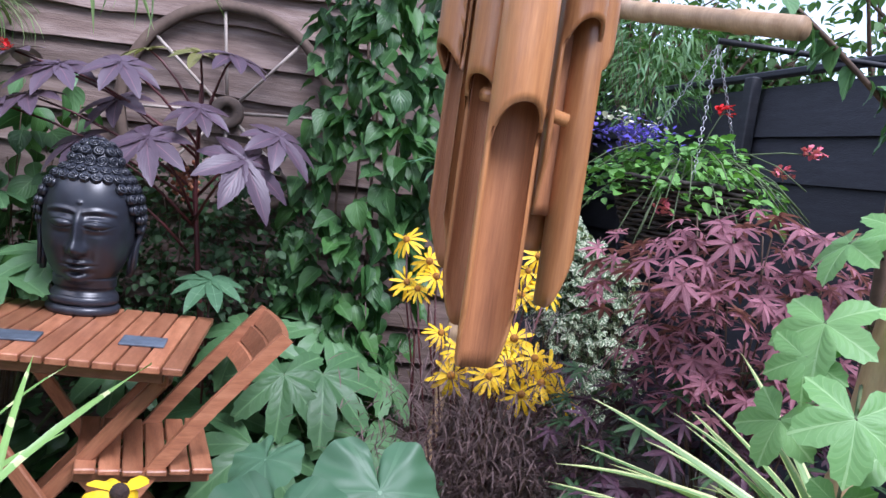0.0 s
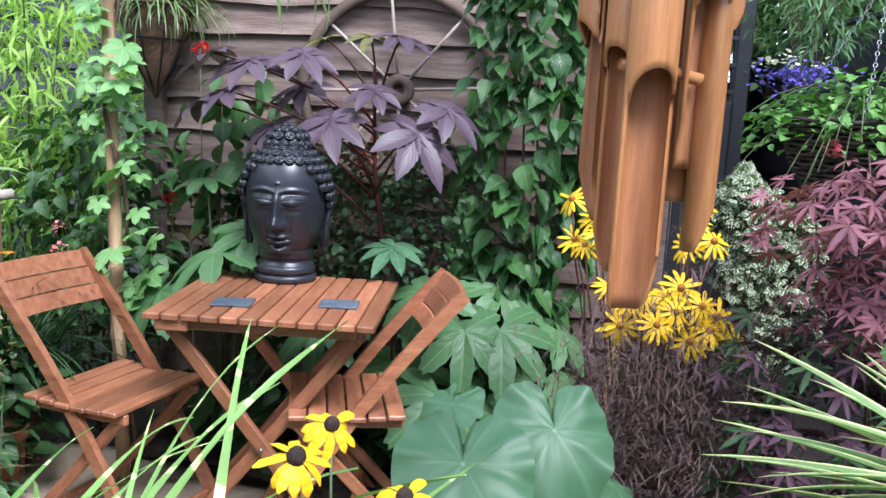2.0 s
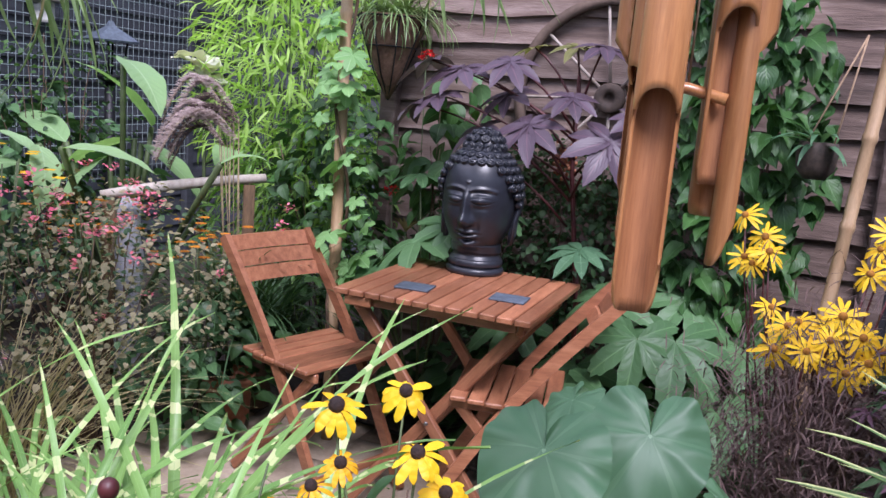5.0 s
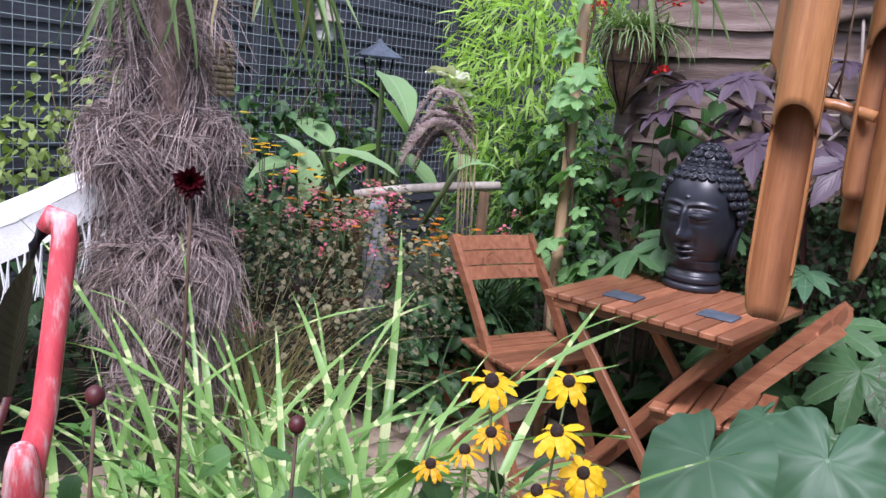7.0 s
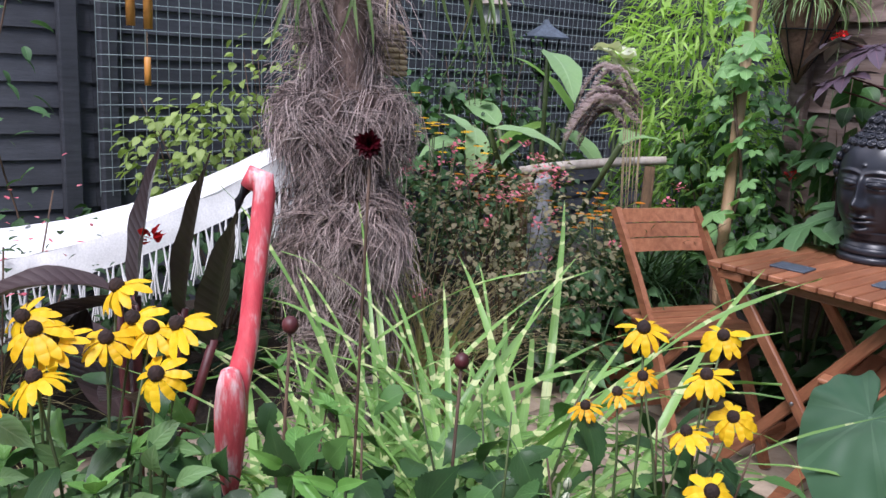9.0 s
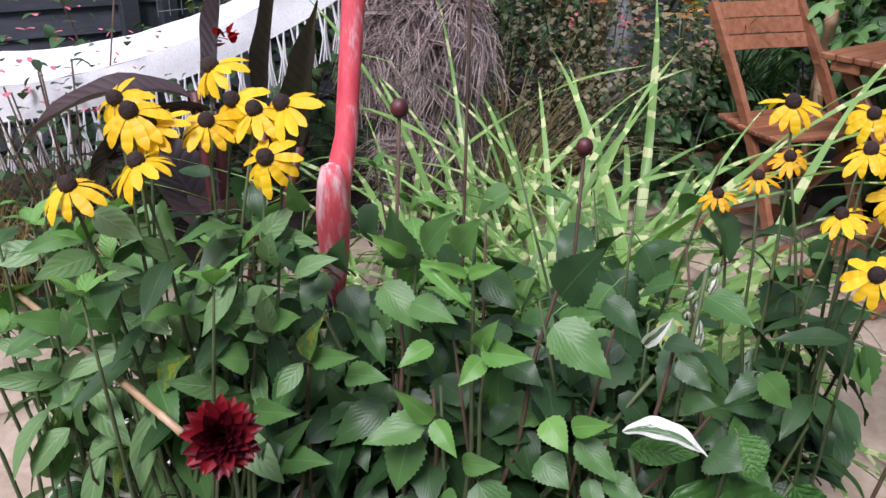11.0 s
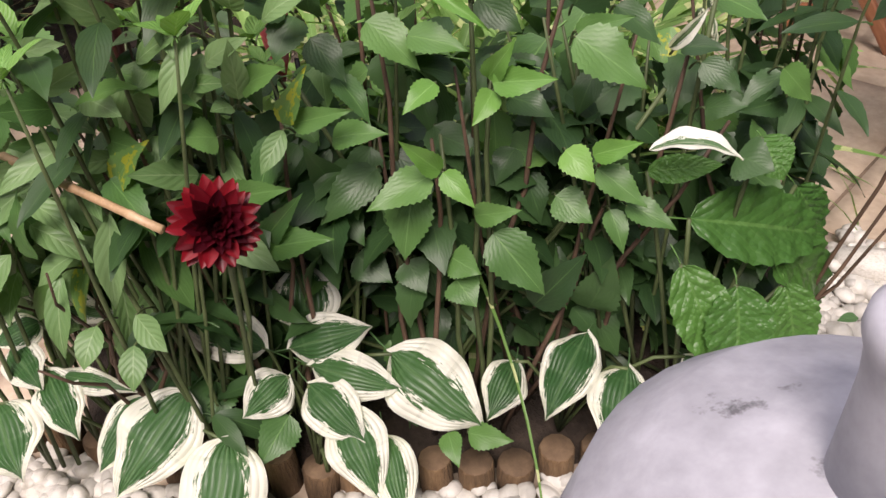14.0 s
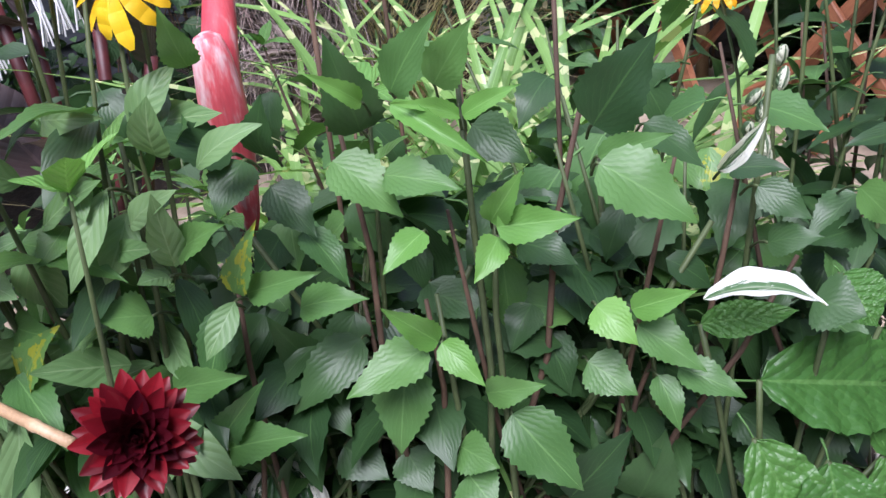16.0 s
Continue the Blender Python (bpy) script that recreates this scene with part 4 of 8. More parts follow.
def chime_tube(r, top, notch, bottom, face):
    """A bamboo tube: whole above the notch, a half trough below it that ends in a slanting point; its open side faces that compass angle."""
    outer, inner = Shape(), Shape()
    wall = 0.0042
    cols = 30
    rings = []
    for k in range(cols):
        t = 2 * math.pi * k / cols
        c = math.cos(t)
        rings.append((t, c))
    s = Shape()
    rows = 30

    # the whole round part and the trough behind it are one sheet; columns on the open side stop at the arched notch
    for rad, flip in ((r, False), (r - wall, True)):
        base = len(s.v)
        for t, c in rings:
            openness = c > 0.12
            end = notch - 1.5 * r * (1 - c) ** 1.2 if openness else bottom + (0.0 if c < -0.75 else 3.0 * r * (c + 0.75) ** 1.4)
            for i in range(rows + 1):
                z = top + (end - top) * i / rows
                fat = 1 + 0.05 * math.exp(-((z - (top - 0.09)) / 0.006) ** 2)
                s.v.append((rad * fat * math.cos(t), rad * fat * math.sin(t), z))
                s.uv.append((t / 6.2832, z))
        for k in range(cols):
            j = (k + 1) % cols
            ck, cj = rings[k][1] > 0.12, rings[j][1] > 0.12
            if ck != cj:
                # side lip: join the whole part only, the long column below stays a free edge
                o, h = (k, j) if ck else (j, k)
                for i in range(rows):
                    zo = s.v[base + o * (rows + 1) + rows][2]
                    a, b = base + k * (rows + 1) + i, base + j * (rows + 1) + i
                    za = s.v[base + h * (rows + 1) + i][2]
                    if za > zo:
                        near = min(rows, int((top - za) / max(1e-6, top - zo) * rows))
                        near2 = min(rows, int((top - s.v[base + h * (rows + 1) + i + 1][2]) / max(1e-6, top - zo) * rows))
                        p, q = base + h * (rows + 1) + i, base + h * (rows + 1) + i + 1
                        u, v = base + o * (rows + 1) + near, base + o * (rows + 1) + near2
                        face_ids = (p, q, v, u) if u != v else (p, q, u)
                        s.f.append(face_ids)
                continue
            for i in range(rows):
                a, b = base + k * (rows + 1) + i, base + j * (rows + 1) + i
                s.f.append((a, b, b + 1, a + 1) if flip else (a, a + 1, b + 1, b))
    # rim between the outer and the inner sheet
    half = cols * (rows + 1)
    s.mi = [0 if max(f) < half else 1 for f in s.f]
    for k in range(cols):
        j = (k + 1) % cols
        if (rings[k][1] > 0.12) == (rings[j][1] > 0.12):
            a, b = k * (rows + 1) + rows, j * (rows + 1) + rows
            s.f.append((a, a + half, b + half, b))
            s.mi.append(0)
    for k in range(cols):
        for j in ((k + 1) % cols, (k - 1) % cols):
            if rings[k][1] <= 0.12 < rings[j][1]:
                zo = s.v[j * (rows + 1) + rows][2]
                for i in range(rows):
                    a = k * (rows + 1) + i
                    if s.v[a][2] <= zo + 0.01:
                        s.f.append((a, a + 1, a + 1 + half, a + half))
                        s.mi.append(0)
    return s


for x, y, r, top, notch, bottom, face, lean in (
    (0.062, 0.797, 0.0265, 1.58, 1.306, 1.045, -72, 0.5), (0.002, 0.878, 0.025, 1.58, 1.36, 1.13, 200, -1.0), (0.033, 0.836, 0.022, 1.58, 1.33, 1.078, 232, 0.4),
    (0.12, 0.868, 0.0235, 1.6, 1.402, 1.2, -58, 1.5), (0.138, 0.893, 0.0225, 1.58, 1.38, 1.105, 20, -0.5), (0.102, 0.925, 0.0235, 1.58, 1.4, 1.16, 85, 0.0)):
    place("bamboo_tube", chime_tube(r, top, notch, bottom, face).mesh("bamboo_tube", M_BAMBOO, M_BAMBOO_IN), pose(x, y, 0, 0, 0, face), chime)
place("top_disc", lathe([(0.085, 1.605), (0.09, 1.61), (0.09, 1.622), (0.084, 1.628)], 32).mesh("top_disc", M_BAMBOO), pose(0.075, 0.865, 0), chime)
place("clapper_bar", tube([(0.03, 0.83, 1.312), (0.075, 0.865, 1.31), (0.12, 0.87, 1.3)], 0.007, 10).mesh("clapper_bar", M_BAMBOO), None, chime)
place("clapper_cord", tube([(0.075, 0.865, 1.61), (0.075, 0.865, 1.31)], 0.0015, 5).mesh("clapper_cord", M_CORD), None, chime)
place("hanging_cord", tube([(0.075, 0.865, 1.62), (0.075, 0.865, 1.885)], 0.003, 6).mesh("hanging_cord", M_CORD), None, chime)


def cane(name, p, q, r, label, category, mat=M_CANE, knots=7):
    """A bamboo pole with swollen knots."""
    p, q = Vector(p), Vector(q)
    pts, rad = [], []
    for i in range(knots):
        for t, k in ((0.0, 1.0), (0.44, 0.95), (0.47, 1.12), (0.53, 1.12), (0.56, 0.97)):
            pts.append(p.lerp(q, (i + t) / knots))
            rad.append(r * k)
    pts.append(q)
    rad.append(r)
    return tagged(place(name, tube(pts, rad, 12).mesh(name, mat)), label, category)


cane("bamboo_pole", (-0.245, 2.66, 1.76), (0.46, 1.17, 1.487), 0.0175, "pale bamboo pole laid across the arch", "pole")
cane("bamboo_pole", (-1.0, 0.62, 1.9), (1.75, 1.2, 1.905), 0.02, "overhead bamboo pole from which the chime hangs", "pole")
cane("bamboo_upright", (0.06, 2.64, 0.0), (0.185, 2.86, 1.95), 0.021, "leaning bamboo upright of the arch by the fence", "pole")
cane("bamboo_upright", (-1.43, 2.2, 0.0), (-1.585, 2.36, 1.95), 0.021, "bamboo upright twined with a vine behind the chair", "pole")

# ---- leaf meshes shared by the plants ----
dahlia_leaves = [blade(0.085, 0.056, POINTED, 16, 4, 0.18, U(0.3, 1.0), 1, 0.08, 0.02, 2, stalk=0.03, seed=k).mesh("leaf", L_DAHLIA) for k in range(5)]
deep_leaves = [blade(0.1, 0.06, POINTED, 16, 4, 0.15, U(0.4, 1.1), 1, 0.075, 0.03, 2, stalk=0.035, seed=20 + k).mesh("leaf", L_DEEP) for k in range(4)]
fresh_leaves = [blade(0.06, 0.028, LANCE, 10, 4, 0.25, U(0.2, 0.9), 1, 0.04, 0.03, 2, stalk=0.01, seed=30 + k).mesh("leaf", L_FRESH) for k in range(3)]
hosta_leaves = [blade(0.14, U(0.088, 0.104), OVATE, 18, 8, 0.1, U(0.35, 1.0), ripple=U(0.05, 0.11), rises=U(1.6, 2.6), stalk=0.05, lobe=0.05, curl=0.25, seed=40 + k).mesh("leaf", L_HOSTA) for k in range(7)]
rugose_leaves = [blade(0.19, U(0.09, 0.102), OVATE, 26, 8, 0.16, U(0.25, 0.6), 1, 0.03, 0.035, 6, stalk=0.03, seed=50 + k).mesh("leaf", L_RUGOSE) for k in range(3)]


def grow(name, base, label, category, stems, leaf_sets, stem_mat, group="", stem_r=0.0035, nodes=5, size=(0.8, 1.25), start=0.35, tilt=(-35, 15), pairs=2, tops=None, keep=None):
    """A leafy plant: bent stems from its base to the given tips, leaves in pairs at the nodes, each pair turned against the last."""
    t = thing(name, base, label, category, group)
    made = 0
    for tip in stems:
        root = (base[0] + U(-0.05, 0.05), base[1] + U(-0.05, 0.05), base[2])
        mid = Vector(root).lerp(Vector(tip), 0.5) + Vector((U(-0.03, 0.03), U(-0.03, 0.03), 0.03))
        pts = [Vector(root), Vector(root).lerp(mid, 0.6) + Vector((0, 0, 0.02)), mid, mid.lerp(Vector(tip), 0.55), Vector(tip)]
        place("stem", tube(pts, [stem_r, stem_r * 0.95, stem_r * 0.85, stem_r * 0.7, stem_r * 0.45], 6).mesh("stem", stem_mat), None, t)
        az = U(0, 360)
        for k in range(nodes):
            q = start + (1 - start) * (k + U(0, 0.3)) / nodes
            f = q * 4
            i = min(3, int(f))
            p = pts[i].lerp(pts[i + 1], f - i)
            az += 90 + U(-25, 25)
            for s in range(pairs):
                sets = rng.choice(leaf_sets)
                a = az + s * 360 / pairs
                if keep and not keep(p + Vector((math.cos(radians(a)), math.sin(radians(a)), 0)) * 0.07):
                    continue
                out = Vector((math.cos(radians(a)), math.sin(radians(a)), 0)) * 0.025
                place("leaf", rng.choice(sets), aim(p + out, a, U(*tilt), U(-25, 25), U(*size) * (1.15 - 0.35 * q)), t)
                made += 1
        if tops:
            for s in range(4):
                place("leaf", rng.choice(tops), aim(Vector(tip), az + s * 90, U(25, 60), U(-15, 15), U(0.6, 1.0)), t)
    return t


def thicket(name, label, category, centre, radii, count, pieces, mats, size=(0.7, 1.3), parts=0, elev=(-50, 25), kind="", group="", inner=0.45, twigs=0, twig_mat=None, twig_r=0.004, base=None, keep=None):
    """A mass of leaves round a centre, thick towards its outside: the first ones single parts, the rest one mesh; twigs run up into it."""
    c = Vector(centre)
    b = Vector(base) if base else Vector((c.x, c.y, 0.0))
    t = thing(name, b, label, category, group)
    rest = [Shape() for _ in mats]
    meshes = {}
    for k in range(count):
        while True:
            v = Vector((U(-1, 1), U(-1, 1), U(-1, 1)))
            if inner < v.length < 1:
                break
        p = c + Vector((v.x * radii[0], v.y * radii[1], v.z * radii[2]))
        p += Vector((noise.noise(p * 6), noise.noise(p * 6 + Vector((9, 0, 0))), 0.5 * noise.noise(p * 6 + Vector((0, 9, 0))))) * 0.35 * min(radii)
        if p.z < 0.03:
            p.z = 0.03 + U(0, 0.05)
        if keep and not keep(p):
            continue
        az = math.degrees(math.atan2(v.y, v.x)) + U(-60, 60)
        m = aim(p, az, U(*elev), U(-40, 40), U(*size))
        j = rng.randrange(len(mats))
        i = rng.randrange(len(pieces))
        if k < parts:
            if (i, j) not in meshes:
                meshes[i, j] = pieces[i].mesh("leaf", mats[j])
            place("leaf", meshes[i, j], m, t)
        else:
            rest[j].add(pieces[i], m)
    for s, mt in zip(rest, mats):
        if s.v:
            tagged(place("foliage", s.mesh("foliage", mt), None, t), kind="stuff")
    for k in range(twigs):
        q = c + Vector((U(-0.8, 0.8) * radii[0], U(-0.8, 0.8) * radii[1], U(-0.2, 0.9) * radii[2]))
        pts = bend(b + Vector((U(-0.03, 0.03), U(-0.03, 0.03), 0)), q, 0.03, 5, 0.02)
        place("stem", tube(pts, [twig_r * (1 - 0.12 * n) for n in range(6)], 6).mesh("stem", twig_mat or M_BROWNSTEM), None, t)
    return t


# ---- the planted bed: dahlias ----
BED_O, BED_D, BED_N = Vector((-0.2, 0.2, 0.05)), Vector((0.57, 0.82, 0)), Vector((0.82, -0.57, 0))


def bed(s, t, z=0.0):
    return BED_O + BED_D * s + BED_N * t + Vector((0, 0, z))


def behind_hostas(p):
    """Leaves stay back from the log edging, lower ones further."""
    t = (p - BED_O).dot(BED_N)
    s = (p - BED_O).dot(BED_D)
    return t < (-0.14 if p.z < 0.42 else -0.1) - 0.3 * max(0.0, s - 0.16)


for k, (s, t) in enumerate(((-0.62, -0.2), (-0.42, -0.12), (-0.2, -0.13), (0.02, -0.12), (0.2, -0.14), (0.38, -0.14), (-0.5, -0.42), (-0.15, -0.36), (0.15, -0.38), (0.45, -0.36))):
    front = k < 6
    tips = []
    for q in range(4 if front else 5):
        h = U(0.34, 0.62) if q % 3 else U(0.55, 0.72)
        tips.append(bed(s + U(-0.17, 0.17), t + (U(-0.08, 0.13) if front else U(-0.2, 0.1)), h if front else U(0.45, 0.72)))
    grow("dahlia_plant", tuple(bed(s, t)), "bushy dahlia with toothed mid-green leaves in the bed", "flowering plant", tips, [dahlia_leaves, deep_leaves, deep_leaves] if front else [deep_leaves, deep_leaves, dahlia_leaves], M_BROWNSTEM if k % 2 else M_GREENSTEM, "dahlias in the bed", nodes=6, pairs=2, size=(0.7, 1.3), start=0.22, tilt=(-42, 22), tops=fresh_leaves if k in (2, 7) else None, keep=behind_hostas)

# fill in the darkest leaf green, which paints shade into the bed's inside
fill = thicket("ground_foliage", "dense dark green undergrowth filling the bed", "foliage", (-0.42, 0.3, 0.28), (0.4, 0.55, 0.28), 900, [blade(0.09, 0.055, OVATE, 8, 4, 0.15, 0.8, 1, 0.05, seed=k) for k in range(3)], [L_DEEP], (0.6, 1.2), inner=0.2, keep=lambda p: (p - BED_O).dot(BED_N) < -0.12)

under = bed(-0.1, -0.16, 0.22)
thicket("ground_foliage", "low dark leaves between the dahlia stems", "foliage", tuple(under), (0.3, 0.34, 0.24), 520, [blade(0.07, 0.044, POINTED, 10, 4, 0.15, 0.8, 1, 0.07, seed=k) for k in range(3)], [L_DEEP], (0.6, 1.25), inner=0.1, base=(under.x, under.y, 0.05), keep=lambda p: -0.3 < (p - BED_O).dot(BED_N) < -0.075 - 0.5 * max(0.0, 0.25 - p.z))
pale_leaves = [blade(0.1, 0.032, LANCE, 10, 4, 0.25, U(0.3, 1.0), 1, 0.02, 0.03, 2, stalk=0.02, seed=60 + k).mesh("leaf", L_PALELANCE) for k in range(4)]
for s, t in ((-0.66, -0.1), (-0.52, -0.26), (-0.42, -0.02)):
    tips = [bed(s + U(-0.13, 0.13), t + U(-0.1, 0.1), U(0.4, 0.72)) for q in range(8)]
    grow("willowy_plant", tuple(bed(s, t)), "leafy plant with narrow pale green leaves beside the dahlias", "plant", tips, [pale_leaves, pale_leaves, dahlia_leaves], M_GREENSTEM, "narrow-leaved plants in the bed", nodes=6, pairs=2, size=(0.7, 1.2), start=0.3, tilt=(-30, 35), tops=fresh_leaves, keep=behind_hostas)

c = bed(-0.5, -0.1, 0.3)
thicket("leafy_undergrowth", "narrow pale green leaves filling the bed behind the hostas", "foliage", tuple(c), (0.2, 0.2, 0.2), 240, [blade(0.095, 0.04, LANCE, 10, 4, 0.2, 0.7, 1, 0.02, seed=k) for k in range(3)], [L_PALELANCE, L_DAHLIA, L_PALELANCE], (0.7, 1.3), parts=240, elev=(-60, 0), inner=0.1, twigs=10, base=(c.x, c.y, 0.05), keep=lambda p: (p - BED_O).dot(BED_N) < (-0.05 if p.z > 0.36 else -0.1))

# the outer shoots of the dahlias, leaf by leaf
TOWARDS_PATH = (0.6, -0.42, 0.62)
fine_mid = [blade(0.1, 0.06, POINTED, 22, 6, 0.16, d, 1, 0.06, 0.03, 2, seed=80 + k).mesh("leaf", L_DAHLIA) for k, d in enumerate((0.25, 0.5, 0.8, 0.4))]
fine_fresh = [blade(0.1, 0.055, POINTED, 20, 6, 0.22, d, 1, 0.055, 0.03, 2, seed=90 + k).mesh("leaf", L_YOUNG) for k, d in enumerate((0.3, 0.6, 0.8))]
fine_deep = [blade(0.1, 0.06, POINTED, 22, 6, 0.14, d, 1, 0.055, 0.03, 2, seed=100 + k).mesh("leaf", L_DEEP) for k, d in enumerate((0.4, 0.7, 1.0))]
fine_pale = [blade(0.1, 0.03, LANCE, 16, 4, 0.25, d, 1, 0.02, 0.04, 2, seed=110 + k).mesh("leaf", L_PALELANCE) for k, d in enumerate((0.4, 0.7, 1.0))]


def shoots(name, label, category, foot, rows, leaves, stem_mat, group=""):
    """A plant of bare stems that carry the given leaves, each on its own stalk."""
    t = thing(name, foot, label, category, group)
    foot = Vector(foot)
    for n, row in enumerate(rows):
        leaf_between(t, leaves[n % len(leaves)], row, TOWARDS_PATH, U(-16, 16))
        a = Vector(row[:3])
        inner = a + Vector((-0.035, 0.03, -0.03))
        place("leaf_stalk", tube(bend(inner, a, 0.004), 0.0015, 4).mesh("leaf_stalk", M_GREENSTEM), None, t)
        if n % 5 == 0:
            root = foot + Vector((0.35 * (a.x - foot.x), 0.35 * (a.y - foot.y), 0))
            place("stem", tube(bend(root, inner + Vector((0, 0, 0.05)), 0.0, 5, 0.008), [0.0042, 0.004, 0.0038, 0.0034, 0.003, 0.0022], 6).mesh("stem", stem_mat), None, t)
    return t


shoots("dahlia_plant", "dahlia shoots with broad toothed mid-green leaves", "flowering plant", (-0.3, 0.16, 0.05), ((-0.275, 0.137, 0.527, -0.295, 0.06, 0.504, 0.047), (-0.313, 0.138, 0.489, -0.298, 0.107, 0.408, 0.062), (-0.255, 0.183, 0.461, -0.202, 0.208, 0.484, 0.032), (-0.236, 0.194, 0.44, -0.173, 0.22, 0.368, 0.064), (-0.176, 0.3, 0.512, -0.119, 0.326, 0.474, 0.041), (-0.154, 0.331, 0.459, -0.098, 0.359, 0.437, 0.038), (-0.165, 0.316, 0.452, -0.132, 0.308, 0.408, 0.032), (-0.174, 0.249, 0.688, -0.11, 0.288, 0.641, 0.059), (-0.195, 0.273, 0.68, -0.14, 0.297, 0.705, 0.026), (-0.284, 0.125, 0.693, -0.226, 0.155, 0.686, 0.038), (-0.331, 0.109, 0.698, -0.278, 0.134, 0.654, 0.048), (-0.285, 0.142, 0.755, -0.238, 0.157, 0.818, 0.041), (-0.281, 0.181, 0.751, -0.24, 0.189, 0.804, 0.04), (-0.371, 0.017, 0.6, -0.326, 0.031, 0.678, 0.027)), fine_mid, M_BROWNSTEM, "dahlias in the bed")
shoots("dahlia_plant", "dahlia shoots leaning over the white-edged hostas", "flowering plant", (-0.42, 0.03, 0.05), ((-0.387, 0.012, 0.581, -0.381, -0.029, 0.508, 0.037), (-0.367, 0.025, 0.598, -0.302, 0.065, 0.626, 0.029), (-0.359, 0.068, 0.566, -0.3, 0.103, 0.583, 0.038), (-0.412, -0.042, 0.589, -0.409, -0.088, 0.608, 0.046), (-0.45, -0.095, 0.596, -0.419, -0.106, 0.555, 0.03), (-0.395, -0.017, 0.436, -0.325, 0.032, 0.464, 0.043), (-0.417, -0.015, 0.432, -0.356, 0.019, 0.518, 0.035), (-0.274, 0.159, 0.4, -0.228, 0.168, 0.396, 0.046), (-0.266, 0.159, 0.369, -0.225, 0.157, 0.352, 0.051), (-0.437, -0.077, 0.68, -0.425, -0.111, 0.659, 0.031), (-0.477, -0.134, 0.595, -0.425, -0.112, 0.596, 0.036), (-0.208, 0.268, 0.473, -0.162, 0.284, 0.449, 0.049), (-0.092, 0.507, 0.596, -0.068, 0.545, 0.548, 0.041)), fine_mid, M_BROWNSTEM, "dahlias in the bed")
shoots("dahlia_plant", "dahlia with fresh bright green young leaves", "flowering plant", (-0.27, 0.2, 0.05), ((-0.266, 0.143, 0.534, -0.266, 0.091, 0.594, 0.029), (-0.263, 0.145, 0.533, -0.221, 0.155, 0.502, 0.03), (-0.19, 0.261, 0.546, -0.149, 0.267, 0.52, 0.039), (-0.172, 0.287, 0.537, -0.121, 0.308, 0.567, 0.029), (-0.265, 0.142, 0.642, -0.262, 0.096, 0.624, 0.029), (-0.233, 0.193, 0.627, -0.223, 0.155, 0.604, 0.029), (-0.228, 0.188, 0.64, -0.168, 0.222, 0.654, 0.033), (-0.238, 0.191, 0.641, -0.199, 0.193, 0.696, 0.027), (-0.271, 0.131, 0.752, -0.207, 0.167, 0.708, 0.019), (-0.247, 0.18, 0.733, -0.2, 0.197, 0.761, 0.019), (-0.249, 0.177, 0.733, -0.252, 0.118, 0.76, 0.016), (-0.299, 0.124, 0.749, -0.296, 0.076, 0.786, 0.018)), fine_fresh, M_GREENSTEM, "dahlias in the bed")
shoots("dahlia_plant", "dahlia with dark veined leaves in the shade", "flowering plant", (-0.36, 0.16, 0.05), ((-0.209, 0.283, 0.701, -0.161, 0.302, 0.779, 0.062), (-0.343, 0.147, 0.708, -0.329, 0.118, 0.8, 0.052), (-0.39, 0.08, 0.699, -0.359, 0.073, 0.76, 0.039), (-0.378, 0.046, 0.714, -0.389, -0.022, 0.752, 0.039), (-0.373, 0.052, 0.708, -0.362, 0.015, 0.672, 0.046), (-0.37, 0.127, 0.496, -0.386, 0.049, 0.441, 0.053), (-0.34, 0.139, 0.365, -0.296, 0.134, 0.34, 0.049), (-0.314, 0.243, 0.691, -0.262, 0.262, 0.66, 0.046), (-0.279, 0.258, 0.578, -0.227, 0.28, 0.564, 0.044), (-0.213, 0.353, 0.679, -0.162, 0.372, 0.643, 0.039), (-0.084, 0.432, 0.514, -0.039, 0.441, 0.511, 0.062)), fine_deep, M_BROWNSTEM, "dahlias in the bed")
shoots("dahlia_plant", "dahlia with dark leaves beside the broad wrinkled ones", "flowering plant", (-0.28, 0.36, 0.05), ((-0.134, 0.409, 0.621, -0.089, 0.425, 0.596, 0.035), (-0.168, 0.416, 0.625, -0.119, 0.434, 0.632, 0.03), (-0.121, 0.412, 0.568, -0.077, 0.424, 0.584, 0.034), (-0.398, 0.1, 0.361, -0.344, 0.116, 0.339, 0.055), (-0.424, 0.101, 0.457, -0.416, 0.057, 0.537, 0.045), (-0.284, 0.285, 0.461, -0.246, 0.283, 0.403, 0.049), (-0.237, 0.267, 0.282, -0.193, 0.315, 0.371, 0.058), (-0.192, 0.324, 0.272, -0.172, 0.341, 0.367, 0.068), (-0.345, 0.198, 0.537, -0.301, 0.204, 0.488, 0.054), (-0.435, 0.099, 0.65, -0.392, 0.113, 0.606, 0.047), (-0.317, 0.255, 0.482, -0.269, 0.268, 0.443, 0.051)), fine_deep, M_BROWNSTEM, "dahlias in the bed")
